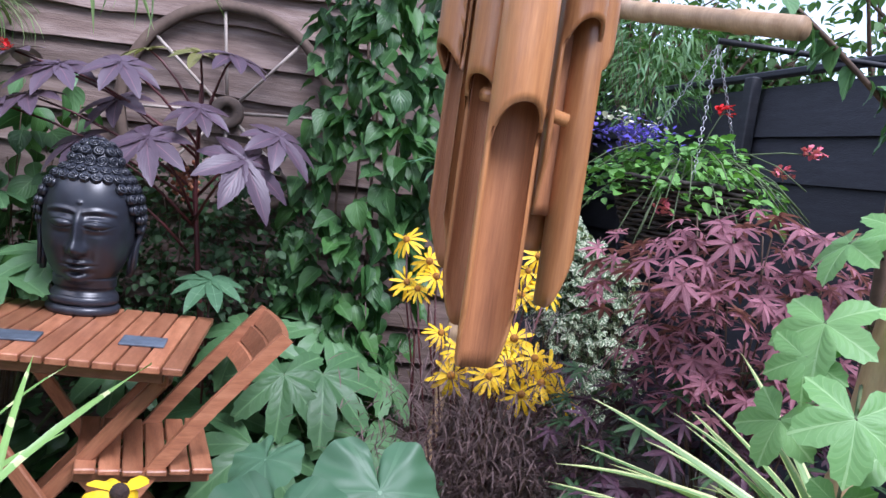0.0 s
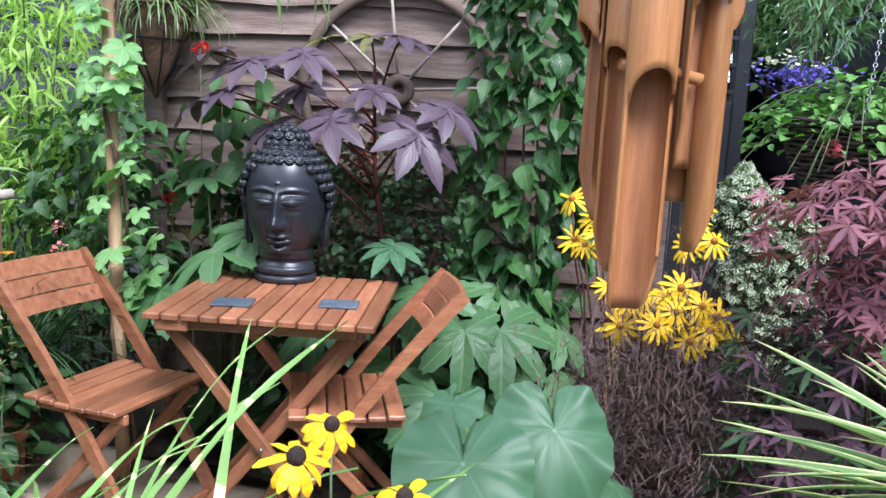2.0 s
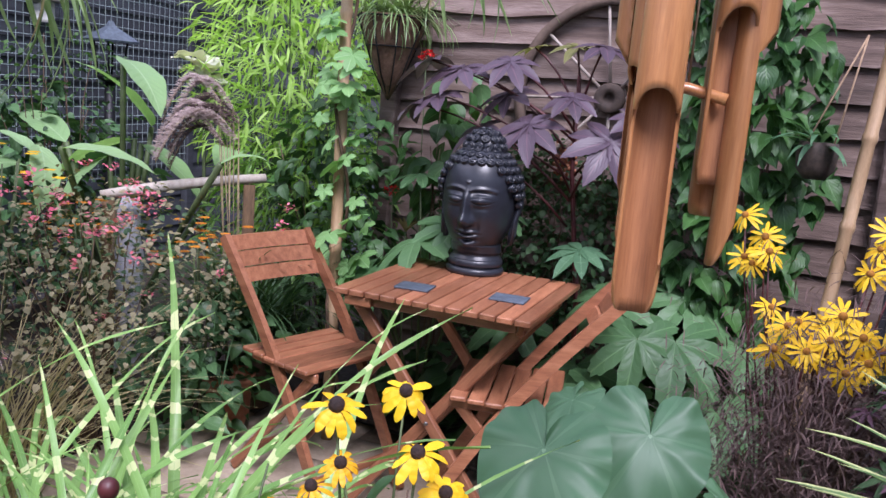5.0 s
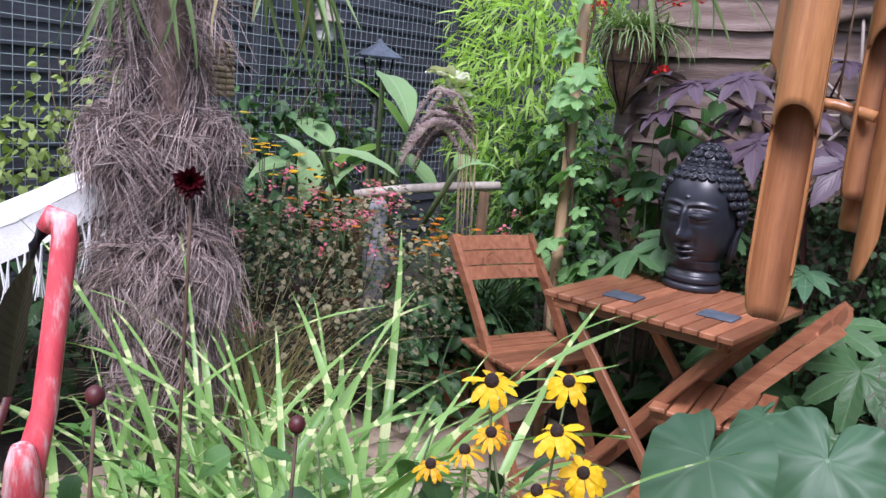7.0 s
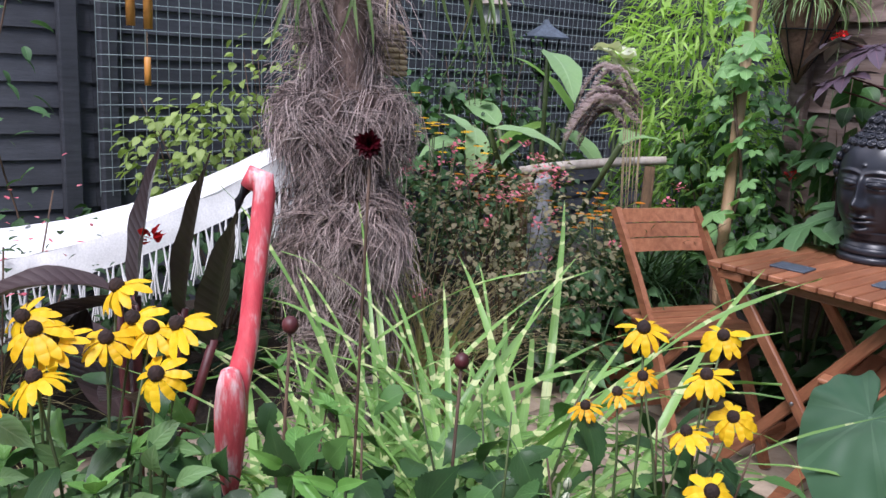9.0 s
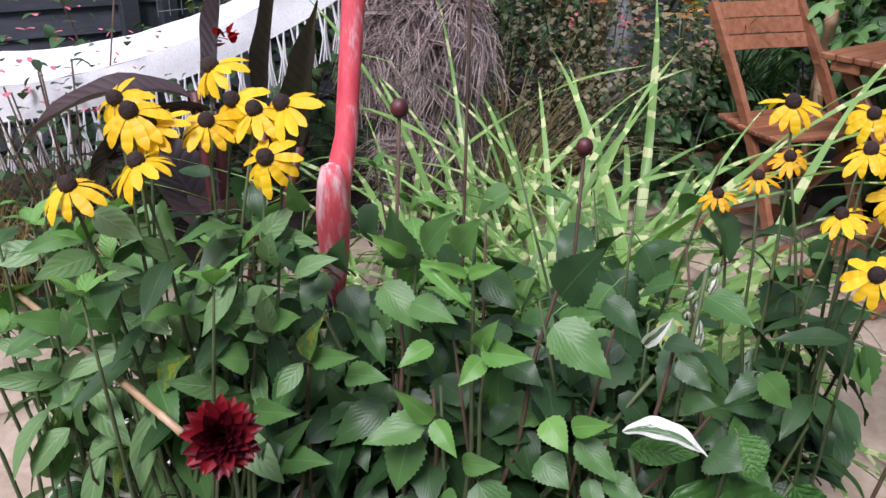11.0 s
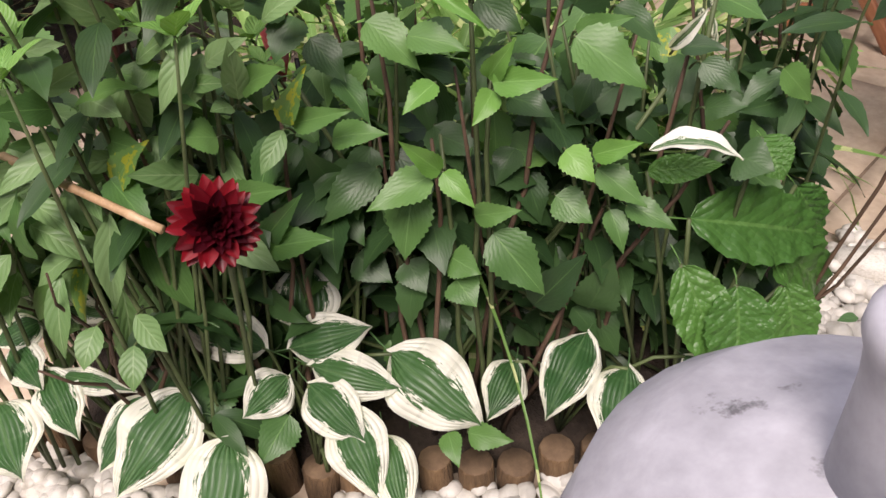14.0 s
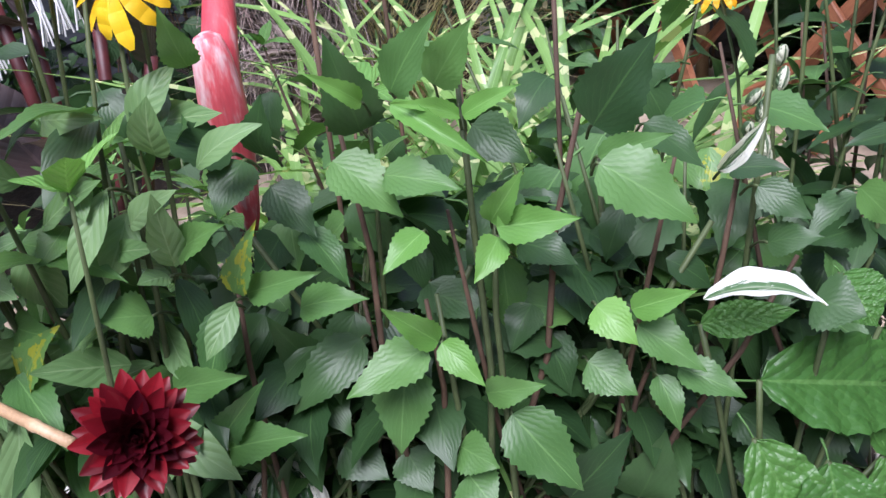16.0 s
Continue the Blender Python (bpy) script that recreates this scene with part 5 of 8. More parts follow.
shoots("willowy_plant", "shoots with narrow pale green leaves beside the crimson bloom", "plant", (-0.45, -0.1, 0.05), ((-0.403, -0.048, 0.711, -0.401, -0.098, 0.642, 0.026), (-0.401, -0.04, 0.677, -0.346, -0.015, 0.715, 0.024), (-0.428, -0.062, 0.722, -0.397, -0.072, 0.694, 0.024), (-0.398, -0.023, 0.624, -0.384, -0.053, 0.636, 0.022), (-0.362, 0.012, 0.598, -0.353, -0.027, 0.563, 0.025), (-0.419, -0.053, 0.651, -0.37, -0.031, 0.664, 0.019), (-0.47, -0.16, 0.516, -0.455, -0.192, 0.403, 0.036), (-0.515, -0.224, 0.438, -0.486, -0.259, 0.344, 0.032), (-0.458, -0.217, 0.391, -0.435, -0.251, 0.359, 0.033), (-0.434, -0.177, 0.4, -0.383, -0.169, 0.373, 0.036), (-0.431, -0.191, 0.363, -0.401, -0.215, 0.325, 0.033), (-0.512, -0.183, 0.693, -0.451, -0.151, 0.718, 0.025), (-0.448, -0.093, 0.68, -0.384, -0.054, 0.727, 0.028)), fine_pale, M_GREENSTEM, "narrow-leaved plants in the bed")
shoots("low_plant", "low green leaves between the hostas and logs", "plant", (-0.35, 0.0, 0.05), ((-0.374, -0.048, 0.182, -0.348, -0.116, 0.153, 0.058), (-0.2, 0.116, 0.174, -0.147, 0.149, 0.179, 0.039), (-0.216, 0.096, 0.175, -0.173, 0.078, 0.16, 0.033), (-0.479, -0.099, 0.198, -0.441, -0.146, 0.172, 0.074)), fine_mid, M_GREENSTEM)

# mostly the darker leaf, its colour deepening the shade behind the hostas
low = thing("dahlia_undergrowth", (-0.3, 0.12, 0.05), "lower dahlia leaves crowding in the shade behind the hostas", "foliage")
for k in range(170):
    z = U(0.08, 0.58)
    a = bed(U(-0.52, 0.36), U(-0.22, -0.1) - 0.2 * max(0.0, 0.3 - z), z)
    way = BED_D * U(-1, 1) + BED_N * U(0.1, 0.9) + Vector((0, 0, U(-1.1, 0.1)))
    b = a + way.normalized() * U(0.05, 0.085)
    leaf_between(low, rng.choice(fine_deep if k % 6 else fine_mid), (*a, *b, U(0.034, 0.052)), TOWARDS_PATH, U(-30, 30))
for k in range(80):
    a = bed(U(-0.62, -0.24), U(-0.12, -0.01), U(0.4, 0.74))
    way = BED_D * U(-1, 1) + BED_N * U(-0.1, 0.9) + Vector((0, 0, U(-0.7, 0.7)))
    b = a + way.normalized() * U(0.06, 0.1)
    leaf_between(low, rng.choice(fine_pale + fine_pale + fine_mid), (*a, *b, U(0.024, 0.042)), TOWARDS_PATH, U(-30, 30))
for k in range(14):
    place("stem", tube(bend(bed(U(-0.5, 0.3), -0.13, 0.0), bed(U(-0.5, 0.3), -0.12, U(0.35, 0.6)), 0.0, 5, 0.01), 0.003, 5).mesh("stem", M_GREENSTEM), None, low)

# dahlia bloom and its cane
dahlia = thing("dahlia_flower", (-0.45, -0.06, 0.03), "deep crimson cactus dahlia bloom on a thin stem", "flower")
bloom_at = Vector((-0.305, -0.105, 0.565))
face = (Vector((0.374, -0.288, 0.95)) - bloom_at).to_track_quat("Z", "Y").to_matrix().to_4x4()
PETAL_BLUNT = lambda q: min(1.0, 0.45 + q * 1.1) * (1 - max(0, q - 0.6) ** 2 * 5.6)
petal = blade(0.046, 0.0165, PETAL_BLUNT, 8, 4, 0.45, -0.25, seed=3).mesh("petal", P_DAHLIA)
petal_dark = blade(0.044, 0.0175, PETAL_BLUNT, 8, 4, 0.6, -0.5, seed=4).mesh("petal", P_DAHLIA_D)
for ring, (n, tilt, sz) in enumerate(((16, -8, 1.0), (16, 8, 1.02), (15, 22, 0.95), (13, 36, 0.84), (11, 48, 0.7), (9, 60, 0.56), (7, 70, 0.44), (4, 82, 0.34))):
    for k in range(n):
        a = 360 * (k + 0.5 * (ring % 2)) / n + U(-5, 5)
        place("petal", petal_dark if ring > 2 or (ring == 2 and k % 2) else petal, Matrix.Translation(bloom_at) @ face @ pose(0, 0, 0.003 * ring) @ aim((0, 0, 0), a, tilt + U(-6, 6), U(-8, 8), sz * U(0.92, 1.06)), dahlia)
place("stem", tube(bend((-0.45, -0.06, 0.05), bloom_at - Vector((0.01, -0.01, 0.01)), 0.04, 6), 0.003, 6).mesh("stem", M_GREENSTEM), None, dahlia)
cane("plant_cane", (-0.724, -0.299, 0.607), (-0.356, -0.141, 0.547), 0.0048, "split bamboo cane leaning through the dahlias", "cane", knots=5)

# a darker bloom on a tall stem above the grass
tall = thing("dahlia_flower", (-0.56, 0.34, 0.05), "small near-black burgundy dahlia bloom on a tall stem", "flower")
tall_at = Vector((-0.646, 0.392, 1.113))
tall_face = (Vector((0.6, -0.2, 1.2)) - tall_at).to_track_quat("Z", "Y").to_matrix().to_4x4()
for ring, (n, tilt, sz) in enumerate(((14, 4, 0.62), (12, 22, 0.6), (10, 42, 0.52), (7, 62, 0.4))):
    for k in range(n):
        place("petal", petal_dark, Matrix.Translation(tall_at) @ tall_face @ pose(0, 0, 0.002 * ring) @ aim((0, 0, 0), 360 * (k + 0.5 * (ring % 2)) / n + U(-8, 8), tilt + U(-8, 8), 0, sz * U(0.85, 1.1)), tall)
place("stem", tube(bend((-0.56, 0.34, 0.05), tall_at - Vector((0.008, -0.008, 0.004)), 0.02, 6), 0.0028, 6).mesh("stem", M_BROWNSTEM), None, tall)

# dahlia buds over the grass
for x, y, z in ((-0.42, 0.46, 0.8), (-0.48, 0.2, 0.87)):
    b = thing("dahlia_bud", (x + 0.05, y - 0.05, 0.04), "closed purple dahlia bud on a long stem", "flower bud", "dahlia buds over the grass")
    place("bud", ball(0.0125, 12, 8, (1, 1, 1.1)).mesh("bud", M_REDSTEM), pose(x, y, z), b)
    place("stem", tube(bend((x + 0.05, y - 0.05, 0.04), (x, y, z - 0.008), 0.03), 0.0028, 6).mesh("stem", M_BROWNSTEM), None, b)
    sep = blade(0.018, 0.008, LANCE, 4, 2, 0.2, -0.9).mesh("sepal", L_DAHLIA)
    for k in range(7):
        place("sepal", sep, aim((x, y, z - 0.011), k * 51, 25), b)

# ---- hostas ----
OUTWARD = (0.51, -0.35, 0.78)


def hosta(px, py, rows):
    h = thing("hosta", (px, py, 0.04), "hosta with dark green leaves broadly edged in white", "plant", "hostas along the log edging")
    for n, row in enumerate(rows):
        leaf_between(h, hosta_leaves[(n * 3 + len(rows)) % 7], row, OUTWARD, U(-14, 14))
        place("leaf_stalk", tube(bend((px, py, 0.04), row[:3], 0.05), 0.0028, 5).mesh("leaf_stalk", M_GREENSTEM), None, h)
    return h


hosta(-0.46, 0.0, ((-0.451, -0.033, 0.241, -0.549, -0.118, 0.293, 0.077), (-0.446, 0.032, 0.243, -0.491, 0.065, 0.319, 0.101), (-0.418, -0.006, 0.247, -0.355, 0.085, 0.274, 0.076), (-0.383, 0.002, 0.234, -0.278, 0.075, 0.221, 0.073), (-0.323, 0.09, 0.243, -0.182, 0.131, 0.186, 0.114), (-0.544, -0.056, 0.267, -0.589, -0.102, 0.307, 0.041)))
hosta(-0.38, -0.02, ((-0.4, -0.029, 0.222, -0.391, -0.105, 0.203, 0.069), (-0.366, -0.015, 0.223, -0.266, 0.001, 0.186, 0.076), (-0.319, 0.003, 0.202, -0.212, -0.02, 0.137, 0.085), (-0.268, 0.031, 0.173, -0.18, -0.006, 0.113, 0.065)))
hosta(-0.55, -0.2, ((-0.47, -0.145, 0.212, -0.433, -0.278, 0.145, 0.11), (-0.39, -0.132, 0.179, -0.297, -0.219, 0.094, 0.114), (-0.509, -0.186, 0.204, -0.475, -0.28, 0.156, 0.066), (-0.601, -0.275, 0.243, -0.505, -0.282, 0.196, 0.065), (-0.6, -0.27, 0.236, -0.501, -0.195, 0.229, 0.037), (-0.739, -0.254, 0.323, -0.621, -0.183, 0.297, 0.057), (-0.652, -0.298, 0.268, -0.574, -0.292, 0.242, 0.06), (-0.664, -0.222, 0.288, -0.585, -0.168, 0.286, 0.038), (-0.617, -0.345, 0.218, -0.518, -0.36, 0.165, 0.094), (-0.66, -0.255, 0.28, -0.658, -0.316, 0.274, 0.061)))
hosta(-0.2, 0.29, ((-0.177, 0.306, 0.245, -0.139, 0.195, 0.19, 0.077), (-0.229, 0.226, 0.208, -0.2, 0.15, 0.171, 0.066), (-0.114, 0.322, 0.218, -0.063, 0.236, 0.163, 0.089), (-0.084, 0.403, 0.21, -0.011, 0.407, 0.184, 0.044), (-0.216, 0.269, 0.183, -0.135, 0.307, 0.17, 0.056)))
hv = thing("variegated_sprig", (-0.17, 0.42, 0.05), "white-edged leaf curling on a thin upright stem", "plant")
place("stem", tube(bend((-0.17, 0.42, 0.05), (-0.16, 0.46, 0.72), 0.0), 0.003, 6).mesh("stem", M_GREENSTEM), None, hv)
leaf_between(hv, blade(0.12, 0.04, LANCE, 16, 6, 0.45, 1.5, ripple=0.05, seed=4).mesh("leaf", L_SPRIG), (-0.129, 0.33, 0.544, -0.057, 0.384, 0.551, 0.032), (0.3, -0.1, 0.95))
leaf_between(hv, blade(0.12, 0.04, LANCE, 12, 6, 0.5, 0.7, ripple=0.05, seed=5).mesh("leaf", L_SPRIG), (-0.138, 0.353, 0.654, -0.1, 0.357, 0.708, 0.016), (0.6, -0.3, 0.5))
for k in range(7):
    place("pod", ball(0.006, 8, 6, (1, 1, 1.9)).mesh("pod", L_IVY), pose(-0.16 + U(-0.014, 0.014), 0.46 + U(-0.014, 0.014), 0.62 + k * 0.016, U(-40, 40), U(-40, 40), 0), hv)

# wrinkled broad leaves at the bed's end
rp = thing("broad_leaf_plant", (-0.1, 0.42, 0.05), "plant with broad wrinkled bright green leaves", "plant")
for n, row in enumerate(((-0.109, 0.397, 0.429, -0.042, 0.632, 0.322, 0.103), (-0.104, 0.389, 0.365, -0.013, 0.401, 0.213, 0.08), (-0.05, 0.435, 0.34, -0.002, 0.395, 0.213, 0.096), (-0.032, 0.523, 0.305, 0.007, 0.531, 0.18, 0.076), (-0.081, 0.472, 0.525, -0.042, 0.473, 0.482, 0.058), (-0.161, 0.374, 0.482, -0.091, 0.423, 0.504, 0.036), (-0.067, 0.496, 0.373, -0.056, 0.711, 0.161, 0.095), (-0.097, 0.619, 0.383, -0.076, 0.69, 0.272, 0.061))):
    leaf_between(rp, rugose_leaves[n % 3], row, (0.6, -0.42, 0.6), U(-8, 8))
    place("leaf_stalk", tube(bend((-0.1, 0.42, 0.05), row[:3], 0.03), 0.0032, 5).mesh("leaf_stalk", M_GREENSTEM), None, rp)

# ---- black-eyed flowers ----


def daisy(parent, at, tilt_to, size, petals, pmesh, eye_mat, eye, droop):
    """A daisy head: strap petals round a raised cone, tipped towards a point."""
    d = Vector(tilt_to).normalized()
    m = Matrix.Translation(at) @ d.to_track_quat("Z", "Y").to_matrix().to_4x4() @ Matrix.Scale(size, 4)
    head_ob = place("flower_head", lathe([(eye * 0.9, -0.003), (eye, 0.002), (eye * 0.92, eye * 0.6), (eye * 0.6, eye * 1.05), (eye * 0.2, eye * 1.2)], 12).mesh("flower_head", eye_mat), m, parent)
    off = U(0, 360)
    for k in range(petals):
        place("petal", rng.choice(pmesh), m @ aim((0, 0, 0.0), off + k * 360 / petals + U(-6, 6), droop + U(-10, 10), U(-14, 14), U(0.86, 1.1)) @ pose(0, eye * 0.6, 0), head_ob)


rud_petals = [blade(0.037, 0.0125, PETAL, 5, 2, 0.25, d, seed=k).mesh("petal", P_YELLOW) for k, d in enumerate((0.3, 0.6, 0.9))]
gold_petals = [blade(0.03, 0.009, PETAL, 5, 2, 0.25, d, seed=k).mesh("petal", P_GOLD) for k, d in enumerate((0.3, 0.6, 0.9))]
lance_leaves = [blade(0.1, 0.034, LANCE, 12, 4, 0.2, U(0.4, 1.0), 1, 0.03, 0.03, 2, stalk=0.02, seed=60 + k).mesh("leaf", L_DEEP) for k in range(3)]
for group, base, heads in (
    ("left", (-0.5, -0.08, 0.05), ((-0.493, -0.145, 0.916), (-0.46, -0.136, 0.908), (-0.464, -0.116, 0.889), (-0.405, -0.142, 0.867), (-0.429, -0.212, 0.843), (-0.528, -0.027, 0.935), (-0.481, -0.016, 0.903), (-0.446, 0.0, 0.898), (-0.433, 0.03, 0.905), (-0.457, -0.054, 0.888), (-0.391, -0.006, 0.857))),
    ("right", (-0.22, 0.72, 0.05), ((-0.28, 0.7, 0.87), (-0.315, 0.925, 0.82), (-0.16, 0.715, 0.835), (-0.17, 0.7, 0.745), (-0.07, 0.65, 0.71), (-0.26, 0.69, 0.8), (-0.29, 0.67, 0.765), (-0.35, 0.66, 0.72), (-0.14, 0.76, 0.77)))):
    for k, h in enumerate(heads):
        p = thing("black_eyed_daisy", (base[0] + U(-0.08, 0.08), base[1] + U(-0.08, 0.08), 0.04), "yellow daisy with a black cone and drooping petals" if k % 4 != 1 else "small golden daisy with a dark cone", "flower", "black-eyed daisies in the bed")
        b = p.matrix_basis.translation
        pts = bend(b, Vector(h) - Vector((0, 0, 0.004)), 0.02, 6, 0.008)
        place("stem", tube(pts, [0.0028] * 5 + [0.002, 0.002], 6).mesh("stem", M_GREENSTEM), None, p)
        gold = group == "right" and k in (5, 6, 7)
        daisy(p, h, (U(-0.2, 0.55), U(-0.65, -0.2), U(0.7, 1.0)), U(0.95, 1.15) if not gold else 0.9, rng.choice((11, 12, 13)), gold_petals if gold else rud_petals, M_EYE, 0.0098, -16)
        for n in range(8):
            q = pts[1 + n % 5]
            place("leaf", rng.choice(lance_leaves), aim(q, U(0, 360), U(-40, 25), U(-20, 20), U(0.7, 1.1)), p)

# ---- zebra grass ----
zebra = thing("zebra_grass", (-0.85, 0.72, 0.04), "tall ornamental grass with pale bands across its arching blades", "grass")
zebra_far = Shape()
for k in range(400):
    L = U(0.7, 1.2)
    bx, by = -0.86 + rng.gauss(0, 0.2), 0.7 + rng.gauss(0, 0.2)
    az = U(0, 360)
    if math.cos(radians(az + 40)) > 0.25:
        L *= 0.55
    piece = blade(L, U(0.008, 0.013) if k % 3 == 0 else U(0.016, 0.028), STRAP, 18, 2, 0.3, U(1.0, 3.6), ripple=0.15, seed=k)
    m = aim((bx, by, 0.04), az, U(74, 104), U(-60, 60))
    if k < 220:
        place("blade", piece.mesh("blade", L_GRASS), m, zebra)
    else:
        zebra_far.add(piece, m)
for k in range(46):
    piece = blade(U(0.6, 0.95), U(0.018, 0.028), STRAP, 18, 2, 0.25, U(0.9, 2.6), ripple=0.1, seed=500 + k)
    place("blade", piece.mesh("blade", L_GRASS), aim((-0.62 + U(-0.14, 0.12), 0.78 + U(-0.16, 0.14), 0.04), U(60, 290), U(74, 98), U(-50, 50)), zebra)
tagged(place("foliage", zebra_far.mesh("foliage", L_GRASS), None, zebra), kind="stuff")

# ---- great heart-shaped leaves ----
taro = thing("elephant_ear", (-0.12, 1.4, 0.04), "elephant-ear plant with great matt heart-shaped leaves", "plant")
big = [heart_leaf(0.2, rings=10, cols=84, seed=k, droop=0.35).mesh("leaf", L_TARO) for k in range(3)]
for n, (x, y, z, az, el, rl, sz) in enumerate(((-0.165, 1.15, 0.69, -80, -38, 3, 0.95), (-0.03, 1.32, 0.7, -72, -44, -4, 0.92), (-0.25, 1.5, 0.66, -110, -28, 12, 0.6), (-0.3, 1.42, 0.42, 205, -30, 0, 0.8), (0.1, 1.55, 0.5, 10, -30, 0, 0.7))):
    place("leaf", big[n % 3], aim((x, y, z), az, el, rl, sz), taro)
    place("leaf_stalk", tube(bend((-0.12, 1.4, 0.04), (x, y, z - 0.004), 0.06), [0.009, 0.008, 0.007, 0.006, 0.004], 8).mesh("leaf_stalk", M_GREENSTEM), None, taro)

# ---- castor plant with purple hands of leaf ----
castor_me = [palmate(0.175, 8, 290, 0.36, 0.42, 14, 0.45, 0.22, teeth=0.06, outer=0.6, stalk=0.06, seed=k).mesh("leaf", L_CASTOR) for k in (1, 11, 21)]
castor_young = palmate(0.13, 7, 270, 0.3, 0.4, 7, 0.3, 0.3, outer=0.6, seed=5).mesh("leaf", L_CASTOR_Y)
castor = thing("castor_plant", (-0.66, 2.62, 0.04), "castor oil plant with purple star-shaped leaves on crimson stems", "plant")
trunk_pts = [(-0.66, 2.62, 0.04), (-0.68, 2.6, 0.6), (-0.74, 2.58, 1.05), (-0.76, 2.6, 1.38)]
place("stem", tube(trunk_pts, [0.01, 0.009, 0.008, 0.006], 10).mesh("stem", M_REDSTEM), None, castor)
for n, (x, y, z, az, el, sz) in enumerate(((-0.57, 2.44, 1.17, -66, -46, 1.15), (-1.12, 2.43, 1.37, -120, -24, 0.95), (-1.18, 2.39, 1.275, -125, -22, 1.0), (-0.84, 2.4, 1.2, -95, -38, 1.0), (-1.06, 2.48, 1.17, -130, -40, 0.85), (-0.77, 2.58, 1.47, -85, -16, 0.95), (-0.5, 2.54, 1.25, -50, -34, 0.95), (-0.98, 2.53, 1.3, -100, -30, 0.85), (-0.66, 2.55, 1.47, -40, -14, 0.85), (-0.92, 2.57, 1.46, -120, -14, 0.8), (-1.24, 2.42, 1.39, -150, -22, 0.9), (-1.27, 2.4, 1.24, -160, -35, 0.95), (-0.95, 2.44, 1.4, -70, -30, 0.85), (-1.0, 2.42, 1.08, -100, -45, 0.85), (-0.72, 2.46, 1.3, -80, -28, 0.75))):
    place("leaf", castor_young if n in (5, 9) else castor_me[n % 3], aim((x, y, z), az, el, U(-10, 10), sz), castor)
    place("leaf_stalk", tube(bend((-0.74, 2.585, max(0.85, z - 0.22)), (x, y, z), 0.03), [0.005, 0.005, 0.004, 0.004, 0.003], 6).mesh("leaf_stalk", M_REDSTEM), None, castor)
for x, y, z in ((-0.78, 2.6, 1.08),):
    s = Shape()
    for k in range(45):
        s.add(ball(0.008, 6, 4), pose(x + rng.gauss(0, 0.022), y + rng.gauss(0, 0.02), z + rng.gauss(0, 0.03)))
    tagged(place("seed_head", s.mesh("seed_head", M_TERRA), None, castor), "bristly rust-red seed head", kind="stuff")

# ---- fatsia: great lobed leaves round the table ----
fatsia_me = [web_leaf(0.21, 7, 310, 0.5, 6, 7, 0.45, 0.1, 0.78, seed=k, tip=1.7).mesh("leaf", L_FATSIA) for k in (2, 3, 4)]
for base, leaves in (
    ((-0.2, 2.6, 0.04), ((-0.26, 2.36, 0.6, -75, -38, 1.0), (-0.5, 2.4, 0.68, -110, -35, 0.85), (-0.36, 2.3, 0.6, -80, -45, 0.85), (-0.29, 2.6, 0.68, -60, -25, 0.9), (-0.4, 2.2, 0.42, -80, -35, 1.0), (-0.12, 2.4, 0.4, -70, -30, 1.0), (-0.6, 2.45, 0.42, -95, -30, 1.0), (-0.1, 2.62, 0.55, -30, -30, 0.8))),
    ((-1.25, 2.52, 0.04), ((-1.05, 2.36, 0.84, -85, -20, 0.8), (-1.33, 2.25, 0.64, -110, -40, 0.9), (-1.16, 2.3, 0.78, -120, -20, 0.95), (-1.45, 2.4, 0.55, 220, -35, 0.9), (-0.98, 2.5, 0.9, -60, -15, 0.7), (-0.9, 2.55, 0.5, -85, -30, 0.9), (-1.3, 2.5, 0.98, -140, -5, 0.55)))):
    p = thing("fatsia", base, "fatsia with great lobed glossy green leaves beside the table", "plant", "fatsias by the fence")
    for n, (x, y, z, az, el, sz) in enumerate(leaves):
        place("leaf", fatsia_me[n % 3], aim((x, y, z), az, el, U(-12, 12), sz), p)
        place("leaf_stalk", tube(bend(base, (x, y, z), 0.08), [0.007, 0.006, 0.005, 0.004, 0.003], 6).mesh("leaf_stalk", M_GREENSTEM), None, p)
p = thing("silver_castor_leaf", (-0.62, 2.5, 0.04), "pale grey-green star leaf behind the table", "plant")
place("leaf", palmate(0.15, 8, 280, 0.33, 0.45, 7, 0.4, 0.2, outer=0.6, seed=8).mesh("leaf", L_TARO), aim((-0.63, 2.45, 0.81), -85, -18), p)
place("leaf_stalk", tube(bend((-0.62, 2.5, 0.04), (-0.63, 2.45, 0.81), 0.0), 0.004, 6).mesh("leaf_stalk", M_REDSTEM), None, p)
p = thing("tan_leaf_rosette", (-1.4, 2.62, 0.04), "tan young leaf rosette fanned open among the fatsia", "plant")
for k in range(9):
    place("leaf", blade(0.075, 0.016, STRAP, 6, 2, 0.5, 0.3).mesh("leaf", L_BROWN), aim((-1.41, 2.6, 0.735), 180 - k * 22, 52, 0), p)
place("stem", tube(bend((-1.4, 2.62, 0.04), (-1.41, 2.6, 0.74), 0.0), 0.004, 6).mesh("stem", M_GREENSTEM), None, p)

